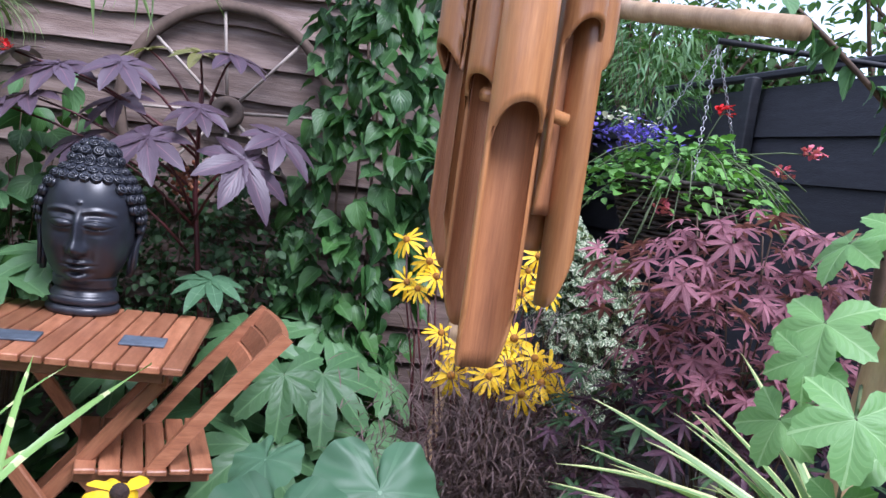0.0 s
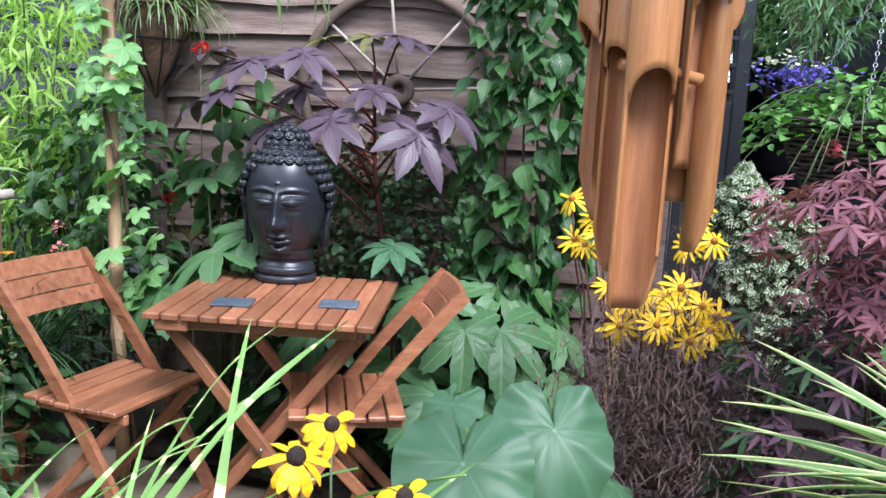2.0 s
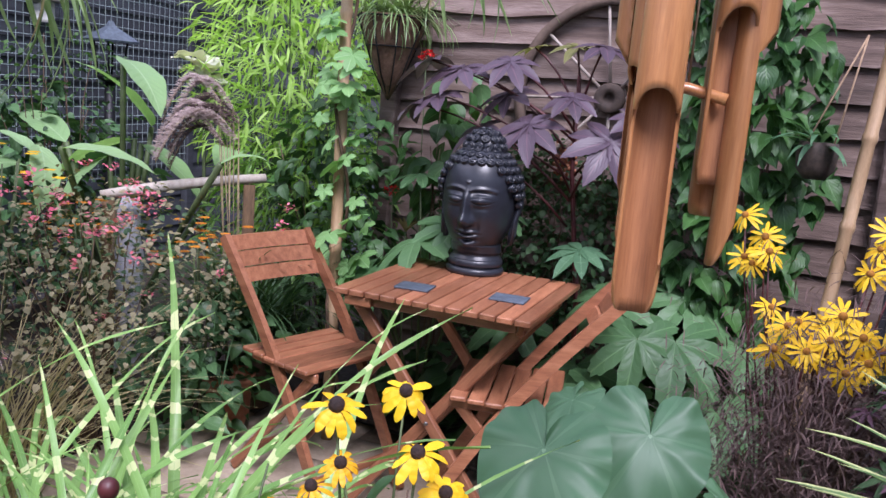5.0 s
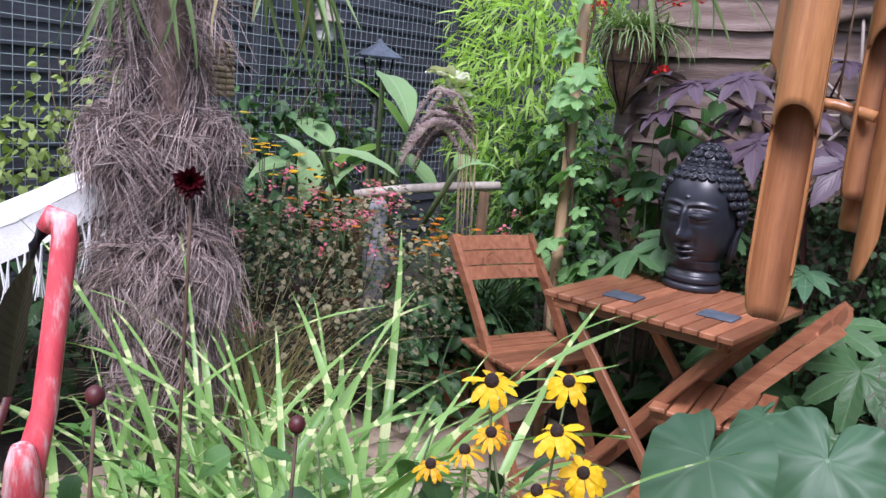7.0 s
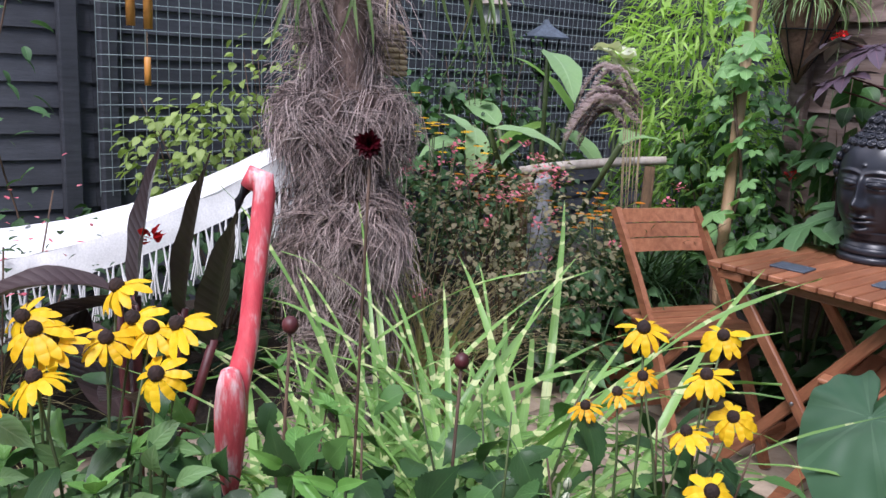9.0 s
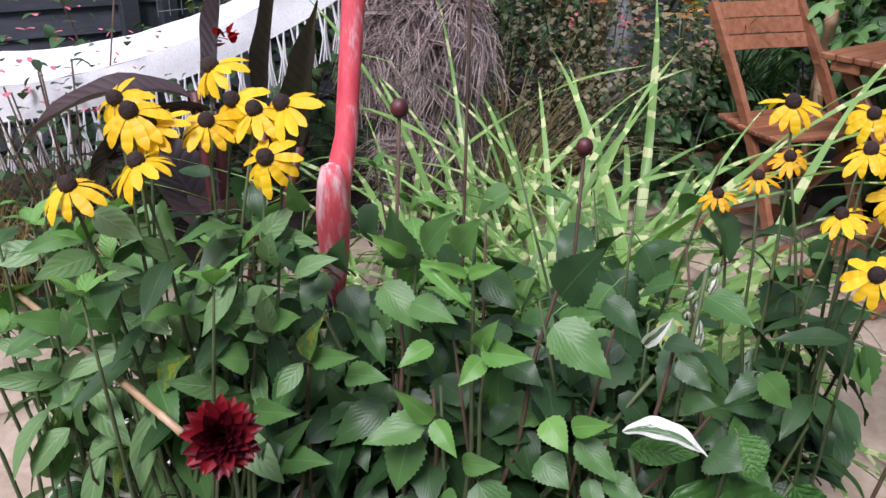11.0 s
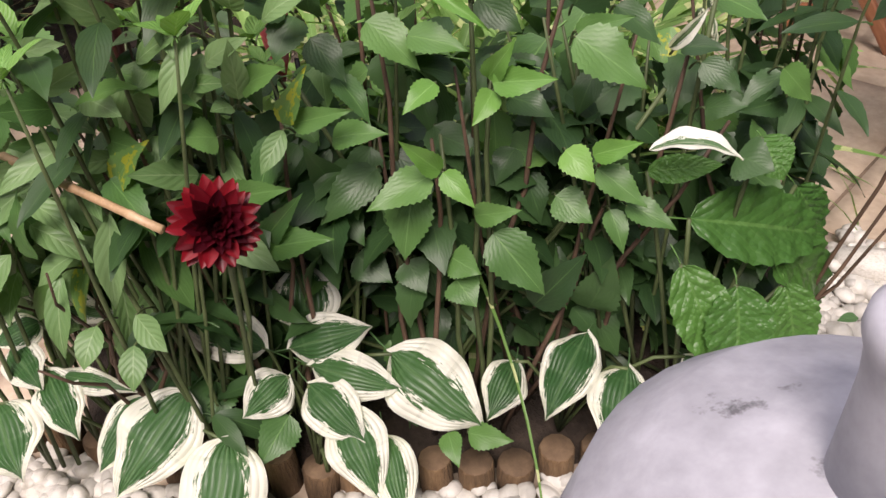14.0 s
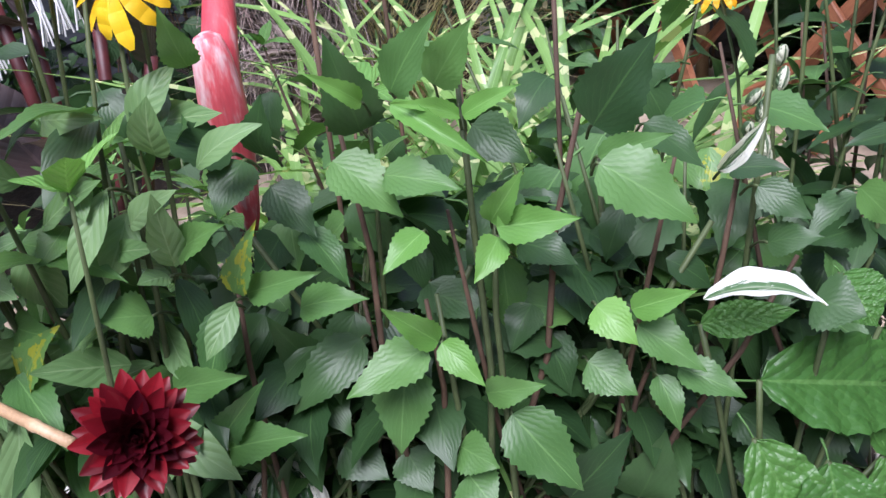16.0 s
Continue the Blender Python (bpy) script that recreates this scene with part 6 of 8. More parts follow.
# ---- climber column on the fence ----
climb_me = [blade(0.085, 0.05, POINTED, 9, 4, 0.3, d, ripple=0.04, seed=70 + k) for k, d in enumerate((0.2, 0.6, 1.1))]
cl = thing("climber", (-0.2, 2.9, 0.03), "dense climber of pointed dark green leaves hanging down the fence", "climbing plant")
cl_mesh = [s.mesh("leaf", L_CLIMBER) for s in climb_me]
rest = Shape()
for k in range(760):
    z = U(0.25, 1.9)
    half = 0.23 - 0.04 * math.sin(z * 4)
    mid = -0.3 + 0.14 * (1 - z / 1.8) - 0.06 * math.sin(z * 3.2)
    x = mid + U(-half, half)
    edge = 1 - abs((x - mid) / half)
    y = 2.93 + 0.14 * x - 0.06 - 0.19 * edge ** 0.6 - U(0, 0.05)
    m = aim((x, y - U(0, 0.05), z), -84 + U(-80, 80), U(-62, -8), U(-35, 35), U(0.7, 1.35))
    if k < 290:
        place("leaf", rng.choice(cl_mesh), m, cl)
    else:
        rest.add(rng.choice(climb_me), m)
tagged(place("foliage", rest.mesh("foliage", L_CLIMBER), None, cl), kind="stuff")
for k in range(6):
    place("stem", tube(bend((-0.2 + U(-0.1, 0.1), 2.88, 0.03), (-0.27 + U(-0.15, 0.15), 2.9, 1.8), 0, 7, 0.02), 0.005, 6).mesh("stem", M_BROWNSTEM), None, cl)

# ---- red maple ----
maple_p = [palmate(0.052, 7, 250, 0.22, 0.35, 5, 0.4, 0.2, outer=0.5, seed=k) for k in (1, 2, 3)]
thicket("red_maple", "red-leaved maple with fine star-shaped purple leaves", "shrub", (0.66, 1.75, 1.0), (0.3, 0.26, 0.24), 360, maple_p, [L_MAPLE], (0.7, 1.4), parts=250, elev=(-45, 10), twigs=14, twig_mat=M_BROWNSTEM, base=(0.72, 1.85, 0.03))
# these boughs take the darker leaf, so part of their shade is colour
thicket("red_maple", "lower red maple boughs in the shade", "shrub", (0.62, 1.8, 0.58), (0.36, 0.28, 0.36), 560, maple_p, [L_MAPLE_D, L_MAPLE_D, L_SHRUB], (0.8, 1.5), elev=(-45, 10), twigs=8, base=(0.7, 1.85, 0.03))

# ---- hanging basket with lobelia and geraniums ----
hb = thing("hanging_basket", (0.66, 2.31, 1.1), "dark wicker hanging basket spilling green trailers and blue lobelia", "hanging basket")
wick = Shape()
for k in range(15):
    z = 1.1 + k * 0.0125
    r = 0.11 + 0.085 * (k / 14) ** 0.6
    place("wicker_ring", tube([(r * math.cos(a * 0.2618) + 0.0, r * math.sin(a * 0.2618), z + 0.003 * (-1) ** (a + k)) for a in range(25)], 0.0065, 5, False).mesh("wicker_ring", M_WICKER), pose(0.66, 2.31, 0), hb)
wick.add(lathe([(0.1, 1.1), (0.108, 1.105), (0.185, 1.27), (0.18, 1.275)], 24))
place("basket", wick.mesh("basket", M_WICKER), pose(0.66, 2.31, 0), hb)
for a in (20, 140, 260):
    s = Shape()
    p0, p1 = Vector((0.66 + 0.19 * math.cos(radians(a)), 2.31 + 0.19 * math.sin(radians(a)), 1.28)), Vector((0.7, 2.335, 1.66))
    for k in range(26):
        q = p0.lerp(p1, (k + 0.5) / 26)
        ring = [(0.0075 * math.cos(t * 0.785), 0.0045 * math.sin(t * 0.785), 0) for t in range(9)]
        s.add(tube(ring, 0.0013, 4, False), Matrix.Translation(q) @ (p1 - p0).to_track_quat("X", "Z" if k % 2 else "Y").to_matrix().to_4x4())
    place("chain", s.mesh("chain", M_CHAIN), None, hb)
small = [blade(0.03, 0.022, OVATE, 5, 2, 0.2, 0.6, seed=k) for k in range(2)]
trail = Shape()
for k in range(760):
    a, r = U(0, 6.283), 0.27 * U(0.1, 1) ** 0.6
    x, y = 0.66 + r * math.cos(a), 2.31 + r * math.sin(a) * 0.85
    z = 1.36 - 0.75 * max(0, r - 0.1) + U(-0.05, 0.05)
    trail.add(rng.choice(small), aim((x, y, z), math.degrees(a) + U(-70, 70), U(-40, 40), U(-30, 30), U(0.6, 1.4)))
tagged(place("foliage", trail.mesh("foliage", L_FRESH), None, hb), kind="stuff")
for k in range(26):
    a = U(-2.8, 0.0)
    p0 = Vector((0.66, 2.31, 1.33))
    p1 = Vector((0.66 + 0.34 * math.cos(a), 2.31 + 0.3 * math.sin(a), U(1.08, 1.3)))
    place("trailer", tube(bend(p0, p1, 0.06), 0.0017, 4).mesh("trailer", M_GREENSTEM), None, hb)
flo = [blade(0.011, 0.009, PETAL, 3, 2, 0.2, 0.3, seed=1)]
lob = Shape()
for k in range(330):
    lob.add(flo[0], aim((0.49 + rng.gauss(0, 0.055), 2.26 + rng.gauss(0, 0.05), 1.385 + rng.gauss(0, 0.02)), U(0, 360), U(-30, 60), 0, U(0.8, 1.5)))
place("lobelia_blossom", lob.mesh("lobelia_blossom", P_BLUE), None, hb, "violet-blue lobelia blossom")
cr = Shape()
for k in range(40):
    cr.add(flo[0], aim((0.46 + rng.gauss(0, 0.05), 2.27 + rng.gauss(0, 0.03), 1.425 + rng.gauss(0, 0.012)), U(0, 360), U(-30, 60), 0, U(1.0, 1.8)))
place("cream_blossom", cr.mesh("cream_blossom", P_CREAM), None, hb)


def floret_head(parent, at, mat, n=34, r=0.024, size=1.4, stem_from=None):
    s = Shape()
    for k in range(n):
        v = Vector((rng.gauss(0, 1), rng.gauss(0, 1), rng.gauss(0.3, 1))).normalized() * r
        s.add(flo[0], aim(Vector(at) + v * Vector((1, 1, 0.75)), U(0, 360), U(-20, 70), 0, size * U(0.8, 1.2)))
    place("flower_head", s.mesh("flower_head", mat), None, parent)
    if stem_from:
        place("stem", tube(bend(stem_from, at, 0.02), 0.002, 5).mesh("stem", M_GREENSTEM), None, parent)


for at, mt in (((0.745, 2.33, 1.485), P_RED), ((0.95, 2.2, 1.39), P_PINK), ((0.9, 2.25, 1.33), P_PINK), ((0.57, 2.14, 1.2), P_PINK)):
    floret_head(hb, at, mt, 30, 0.022, 1.5, (0.68, 2.31, 1.32))
cane("basket_bracket", (0.7, 2.335, 1.67), (1.62, 2.55, 1.7), 0.009, "black iron bracket that carries the hanging basket", "bracket", M_IRON, 2)

# ---- yellow ligularia over bronze thread leaves ----
lig = thing("ligularia", (0.12, 2.02, 0.04), "tall ligularia with shaggy golden-yellow daisies", "flowering plant")
lig_petals = [blade(0.043, 0.0085, PETAL, 5, 2, 0.2, d, seed=k).mesh("petal", P_YELLOW) for k, d in enumerate((0.2, 0.5, 0.8))]
heads = [(-0.064, 2.092, 1.04), (-0.05, 2.081, 0.936), (-0.02, 2.03, 0.93), (0.049, 1.97, 0.842), (0.298, 1.863, 0.813), (0.343, 1.857, 0.761), (0.251, 2.12, 1.0), (0.082, 1.863, 0.77), (0.212, 1.87, 0.872), (0.16, 1.78, 0.8), (0.1, 1.9, 0.82), (0.24, 2.1, 0.94), (0.3, 2.08, 0.96), (0.02, 2.0, 0.97), (0.24, 1.82, 0.76), (0.27, 2.12, 1.04), (0.19, 1.9, 0.84), (0.2, 1.8, 0.83), (0.26, 1.84, 0.84), (0.13, 1.83, 0.85), (0.28, 1.82, 0.79), (0.17, 1.85, 0.78), (0.0, 2.04, 1.0)]
for k, h in enumerate(heads):
    place("stem", tube(bend((0.12 + U(-0.03, 0.03), 2.02, 0.04), Vector(h), 0.03, 6, 0.01), 0.0026, 6).mesh("stem", M_REDSTEM), None, lig)
    daisy(lig, h, (U(-0.4, 0.4), U(-0.95, -0.4), U(0.3, 0.8)), U(0.9, 1.2), 13, lig_petals, M_EYE_G, 0.0085, -8)
thread = Shape()
for k in range(8500):
    v = Vector((rng.gauss(0, 0.12), rng.gauss(0, 0.095), max(-0.45, rng.gauss(0.02, 0.15))))
    thread.add(blade(U(0.03, 0.075), 0.0034, LANCE, 3, 1, 0, 0.6, seed=k), aim(Vector((0.2, 1.84, 0.52)) + v, U(0, 360), U(-40, 70)))
bz = thing("bronze_thread_plant", (0.2, 1.84, 0.03), "bronze feathery thread-leaved shrub below the yellow flowers", "shrub")
tagged(place("foliage", thread.mesh("foliage", L_FERN), None, bz), kind="stuff")
for k in range(14):
    place("stem", tube(bend((0.2, 1.84, 0.03), (0.2 + U(-0.14, 0.14), 1.82 + U(-0.12, 0.12), U(0.5, 0.75)), 0.02, 5, 0.015), 0.004, 5).mesh("stem", M_BROWNSTEM), None, bz)

# ---- spiky palm leaves by the path ----
sp = thing("spiky_yucca", (0.66, 1.12, 0.04), "spiky plant with stiff narrow yellow-edged leaves", "plant")
place("stem", tube([(0.66, 1.12, 0.04), (0.66, 1.12, 0.72)], [0.03, 0.026], 10).mesh("stem", M_FIBRE), None, sp)
spike = [blade(0.46, 0.025, STRAP, 10, 4, 0.6, d, seed=k).mesh("blade", L_YUCCA) for k, d in enumerate((0.1, 0.25, 0.4, 0.55))]
for k in range(64):
    place("blade", rng.choice(spike), aim((0.66, 1.12, 0.72 + U(-0.05, 0.03)), U(95, 300), U(-12, 48), U(-20, 20), U(0.75, 1.05)), sp)

# ---- vine on the uprights ----
vine_me = [web_leaf(0.066, 5, 320, 0.4, 5, 5, 0.32, 0.12, 0.85, seed=k, tip=1.5).mesh("leaf", L_VINE) for k in (1, 2, 3)]
vn = thing("grape_vine", (0.57, 0.97, 0.03), "grape vine with broad pale green toothed leaves", "climbing plant")
place("stem", tube([(0.57, 0.97, 0.03), (0.545, 0.97, 0.6), (0.52, 0.965, 1.2), (0.51, 0.97, 1.9)], [0.014, 0.012, 0.01, 0.006], 8).mesh("stem", M_BROWNSTEM), None, vn)
for n, (x, y, z, az, el, sz) in enumerate(((0.425, 0.86, 1.215, -155, -42, 0.95), (0.475, 0.86, 1.235, -100, -45, 0.85), (0.395, 0.82, 1.135, -125, -52, 1.05), (0.378, 0.81, 1.1, -110, -68, 0.8), (0.372, 0.83, 1.03, -150, -58, 0.9), (0.405, 0.75, 1.06, -110, -55, 1.1), (0.46, 0.78, 1.03, -70, -50, 1.1), (0.5, 0.84, 1.14, -60, -40, 0.9), (0.43, 0.8, 0.96, -120, -55, 0.8))):
    place("leaf", vine_me[n % 3], aim((x, y, z), az, el, U(-15, 15), sz * 0.85), vn)
    place("leaf_stalk", tube(bend((0.52, 0.965, z - 0.02), (x, y, z), 0.02), 0.002, 5).mesh("leaf_stalk", M_GREENSTEM), None, vn)
cane("bamboo_upright", (0.33, 0.83, 0.0), (0.62, 0.94, 1.9), 0.016, "leaning bamboo upright under the grape vine", "pole")
vn = thing("grape_vine", (-1.42, 2.24, 0.03), "grape vine twining up the bamboo upright behind the chair", "climbing plant")
place("stem", tube([(-1.42 - 0.14 * q + 0.03 * math.sin(q * 16), 2.2 + 0.14 * q + 0.03 * math.cos(q * 16), 0.03 + 1.85 * q) for q in [k / 24 for k in range(25)]], 0.006, 6).mesh("stem", M_BROWNSTEM), None, vn)
for k in range(46):
    q = U(0.3, 0.95)
    place("leaf", rng.choice(vine_me), aim((-1.42 - 0.14 * q + U(-0.1, 0.12), 2.2 + 0.14 * q + U(-0.12, 0.03), 0.03 + 1.85 * q), U(180, 340), U(-60, -10), U(-20, 20), U(0.6, 1.15)), vn)
arch = thing("arching_stem", (0.95, 1.5, 0.03), "thin woody stem arching over the basket with a few leaves", "climbing plant")
place("stem", tube([(0.95, 1.5, 0.03), (0.93, 1.5, 0.8), (0.86, 1.48, 1.25), (0.76, 1.45, 1.42), (0.6, 1.42, 1.53), (0.46, 1.4, 1.62)], [0.009, 0.008, 0.007, 0.006, 0.005, 0.004], 7).mesh("stem", M_BROWNSTEM), None, arch)
arch_leaf = [s.mesh("leaf", L_FATSIA) for s in climb_me]
for k in range(34):
    q = U(0, 1)
    p = Vector((0.93, 1.5, 0.85)).lerp(Vector((0.78, 1.45, 1.42)), q) if k % 2 else Vector((0.78, 1.45, 1.42)).lerp(Vector((0.46, 1.4, 1.62)), q)
    place("leaf", rng.choice(arch_leaf), aim(p, U(0, 360), U(-75, 0), U(-20, 20), U(0.5, 1.0)), arch)

# ---- palm ----
palm = thing("fan_palm", (-1.5, 0.75, 0.04), "fan palm with a shaggy brown fibrous trunk and drooping fronds", "palm")
prof = [(0.085, 0.04), (0.09, 0.3), (0.095, 0.5), (0.1, 0.64), (0.15, 0.74), (0.135, 0.84), (0.085, 0.885), (0.125, 0.94), (0.175, 1.06), (0.16, 1.13), (0.075, 1.17), (0.085, 1.3), (0.09, 1.42), (0.075, 1.65)]
trunk = lathe(prof, 40)
trunk.v = [(x * (1 + 0.14 * noise.noise(Vector((x * 14, y * 14, z * 9)))), y * (1 + 0.14 * noise.noise(Vector((x * 14, y * 14, z * 9)))), z) for x, y, z in trunk.v]
TR = pose(-1.5, 0.75, 0) @ Matrix.Shear("XY", 4, (-0.14, 0.03))
place("trunk", trunk.mesh("trunk", M_TRUNK), TR @ Matrix.Diagonal((0.55, 0.55, 1, 1)), palm)
fib = Shape()


def trunk_radius(z):
    i = next(n for n in range(len(prof) - 1) if prof[n][1] <= z <= prof[n + 1][1])
    q = (z - prof[i][1]) / (prof[i + 1][1] - prof[i][1])
    return prof[i][0] * (1 - q) + prof[i + 1][0] * q


for k in range(1700):
    neck = k % 4 == 0
    z = U(1.17, 1.64) if neck else U(0.95, 1.17) if k % 4 == 1 else U(0.62, 0.92) if k % 4 == 2 else U(0.1, 0.9)
    a = U(0, 6.283)
    o = Vector((math.cos(a), math.sin(a), 0))
    t = Vector((-o.y, o.x, 0))
    drift, fall, curl = U(-1.3, 1.3), U(-1.0, 0.15), U(-0.8, 0.8)
    p0 = o * trunk_radius(z) * U(0.8, 0.98) + Vector((0, 0, z))
    for n in range(6 if neck else 13):
        L = U(0.08, 0.2) if neck else U(0.05, 0.15)
        d = drift + U(-0.35, 0.35)
        p = p0 + t * U(-0.012, 0.012) + Vector((0, 0, U(-0.015, 0.015)))
        flare = U(0.05, 0.5) if neck else U(0.25, 0.9)
        p1 = p + (o * flare + t * d * 0.6 + Vector((0, 0, 0.35 + 0.3 * fall))) * L * 0.35
        p2 = p1 + (o * flare * 0.5 + t * (d + curl * 0.6) + Vector((0, 0, fall))) * L * 0.35
        p3 = p2 + (o * U(-0.4, 0.2) + t * (d + curl) * 0.7 + Vector((0, 0, fall - 0.7))) * L * 0.35
        fib.add(tube([TR @ p, TR @ p1, TR @ p2, TR @ p3], [0.0016, 0.0014, 0.0011, 0.0006], 3, False))
tagged(place("fibre", fib.mesh("fibre", M_FIBRE), None, palm), kind="stuff")
leaflet = [blade(0.52, 0.021, STRAP, 9, 2, 0.5, d, seed=k).mesh("leaflet", L_PALM) for k, d in enumerate((0.5, 0.9, 1.4))]
dry = [blade(0.42, 0.018, STRAP, 9, 2, 0.5, d, seed=k).mesh("leaflet", L_PALMDRY) for k, d in enumerate((0.7, 1.2))]
crown = TR @ Vector((0, 0, 1.62))
for (tx, ty, tz), az0, n, sag, long in (((-0.78, 1.55, 1.78), 12, 24, -36, 0.92), ((-1.68, 0.72, 1.66), 250, 20, -62, 1.0), ((-1.5, 1.02, 1.68), 60, 22, -58, 1.1), ((-1.95, 0.95, 1.8), 140, 16, -30, 1.0), ((-1.35, 0.45, 1.85), 300, 14, -25, 1.0), ((-2.0, 0.4, 1.85), 200, 14, -25, 1.0)):
    frond = place("frond_stalk", tube(bend(crown, (tx, ty, tz), 0.1, 6), [0.012, 0.011, 0.01, 0.009, 0.008, 0.007, 0.006], 7).mesh("frond_stalk", M_GREENSTEM), None, palm)
    for k in range(n):
        a = (k / (n - 1) - 0.5) * 250
        place("leaflet", rng.choice(dry if rng.random() < 0.18 else leaflet), aim((tx, ty, tz), az0 + a, sag * (0.55 + 0.45 * math.cos(radians(a))) + U(-10, 10) + 14, U(-25, 25), long * U(0.75, 1.05)), frond)

# ---- bamboo and far bed ----
bleaf = [blade(0.085, 0.011, LANCE, 4, 2, 0.3, d, seed=k) for k, d in enumerate((0.3, 0.7, 1.1))]
thicket("bamboo_clump", "fresh yellow-green bamboo clump in fine leaf", "bamboo", (-2.25, 2.9, 1.3), (0.5, 0.44, 0.75), 3000, bleaf, [L_BAMBOO], (0.9, 1.6), elev=(-55, 45), inner=0.25, twigs=26, twig_mat=M_GREENSTEM, twig_r=0.006)
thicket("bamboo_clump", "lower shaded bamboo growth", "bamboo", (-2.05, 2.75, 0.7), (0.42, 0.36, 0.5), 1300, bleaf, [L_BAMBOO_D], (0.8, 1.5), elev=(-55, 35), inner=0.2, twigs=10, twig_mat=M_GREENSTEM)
thicket("dark_shrub", "dark small-leaved shrub in the shade of the fence", "shrub", (-0.8, 2.74, 0.68), (0.64, 0.15, 0.52), 4600, small, [L_SHRUB], (0.6, 1.3), inner=0.1, twigs=14)
thicket("dark_shrub", "dark shrub behind the vine upright", "shrub", (-1.75, 2.6, 0.75), (0.3, 0.25, 0.55), 900, small + climb_me, [L_SHRUB, L_CLIMBER], (0.6, 1.1), inner=0.1, twigs=10)
thicket("fuchsia_bush", "tall green bush with pointed leaves against the fence", "shrub", (-1.28, 2.66, 1.0), (0.22, 0.14, 0.4), 130, [blade(0.1, 0.07, OVATE, 9, 4, 0.2, 0.7, seed=5)], [L_FATSIA, L_CLIMBER], (0.6, 1.2), parts=130, elev=(-60, -10), inner=0.2, twigs=8, base=(-1.3, 2.66, 0.03))
for at, mt in (((-1.485, 2.6, 0.885), P_RED), ((-1.39, 2.62, 1.41), P_RED)):
    g = thing("geranium", (at[0], at[1] + 0.06, 0.03), "scarlet geranium head on a long stem", "flower", "scarlet geraniums")
    floret_head(g, at, mt, 34, 0.026, 1.5, (at[0], at[1] + 0.06, 0.03))

# ---- far bed before the netted fence ----
thicket("russet_shrub", "loose shrub of small russet leaves and pink buds", "shrub", (-1.95, 1.6, 0.55), (0.45, 0.5, 0.38), 3600, small, [L_RUSSET, L_RUSSET, L_SHRUB], (0.5, 1.0), inner=0.2, twigs=24, elev=(-40, 50))
buds = Shape()
for k in range(42):
    c = Vector((-1.8 + rng.gauss(0, 0.2), 1.55 + rng.gauss(0, 0.25), 0.78 + rng.gauss(0, 0.13)))
    for q in range(14):
        buds.add(flo[0], aim(c + Vector((rng.gauss(0, 0.014), rng.gauss(0, 0.014), rng.gauss(0, 0.009))), U(0, 360), U(-20, 60), 0, U(0.9, 1.5)))
tagged(place("pink_blossom", buds.mesh("pink_blossom", P_PINK)), "scattered small pink blossom over the russet shrub", "blossom", kind="stuff")
thicket("lime_shrub", "lime-yellow variegated shrub climbing the netting", "shrub", (-2.75, 0.75, 0.85), (0.3, 0.42, 0.24), 520, [blade(0.045, 0.03, OVATE, 5, 2, 0.2, 0.6, seed=3)], [L_LIME], (0.7, 1.3), inner=0.2, twigs=10)
thicket("lime_shrub", "thin lime-yellow shoots on the netting", "shrub", (-2.8, 1.0, 1.15), (0.2, 0.3, 0.2), 90, [blade(0.045, 0.03, OVATE, 5, 2, 0.2, 0.6, seed=3)], [L_LIME], (0.7, 1.2), inner=0.1, twigs=6)
thicket("mixed_shrub", "grey-green leafy shrubs along the netted fence", "shrub", (-3.2, 2.0, 0.7), (0.45, 0.8, 0.5), 1500, small + climb_me, [L_SHRUB, L_FATSIA], (0.6, 1.3), inner=0.15, twigs=18)
thicket("mixed_shrub", "dark low shrubs below the netting", "shrub", (-2.6, 0.6, 0.35), (0.4, 0.8, 0.35), 800, small + climb_me, [L_SHRUB], (0.6, 1.3), inner=0.1, twigs=8)
thicket("mixed_shrub", "slender shrub with airy grey-green sprays", "shrub", (-3.1, 2.3, 1.15), (0.35, 0.4, 0.3), 500, small, [L_SHRUB, L_TREE], (0.5, 1.1), inner=0.1, twigs=12)
pale = [blade(0.5, 0.2, OVATE, 14, 6, 0.15, d, ripple=0.02, seed=k).mesh("leaf", L_PALEBIG) for k, d in enumerate((0.7, 1.2))]
ban = thing("banana_plant", (-2.75, 2.35, 0.03), "young banana plant with great pale green paddle leaves", "plant")
for x, y, z, az, el, sz in ((-2.244, 1.687, 0.987, 38, 12, 0.66), (-2.56, 1.81, 0.93, -155, 47, 0.42), (-2.55, 2.18, 1.31, -12, -6, 0.85), (-1.83, 2.02, 0.97, 49, 44, 0.4), (-2.39, 1.7, 0.983, -14, -15, 0.6), (-2.62, 2.3, 0.98, 215, -8, 0.85), (-2.6, 2.32, 0.96, 20, -14, 0.75), (-2.75, 2.5, 1.02, -80, 58, 0.95), (-2.72, 2.25, 0.9, 262, -22, 0.75), (-2.3, 2.6, 0.95, -60, 20, 0.7), (-2.8, 2.1, 0.95, 190, 40, 0.7), (-2.85, 1.95, 0.85, -70, 30, 0.6)):
    place("leaf", pale[rng.randrange(2)], aim((x, y, z), az, el, U(-25, 25), sz), ban)
    place("leaf_stalk", tube(bend((-2.75, 2.35, 0.03), (x, y, z), 0.03), 0.012, 7).mesh("leaf_stalk", M_GREENSTEM), None, ban)
wf = thing("white_bloom", (-2.42, 2.6, 0.03), "large creamy white bloom of broad crumpled petals by the bamboo", "flower")
place("stem", tube([(-2.42, 2.6, 0.03), (-2.47, 2.56, 0.7), (-2.475, 2.55, 1.2)], 0.008, 6).mesh("stem", M_GREENSTEM), None, wf)
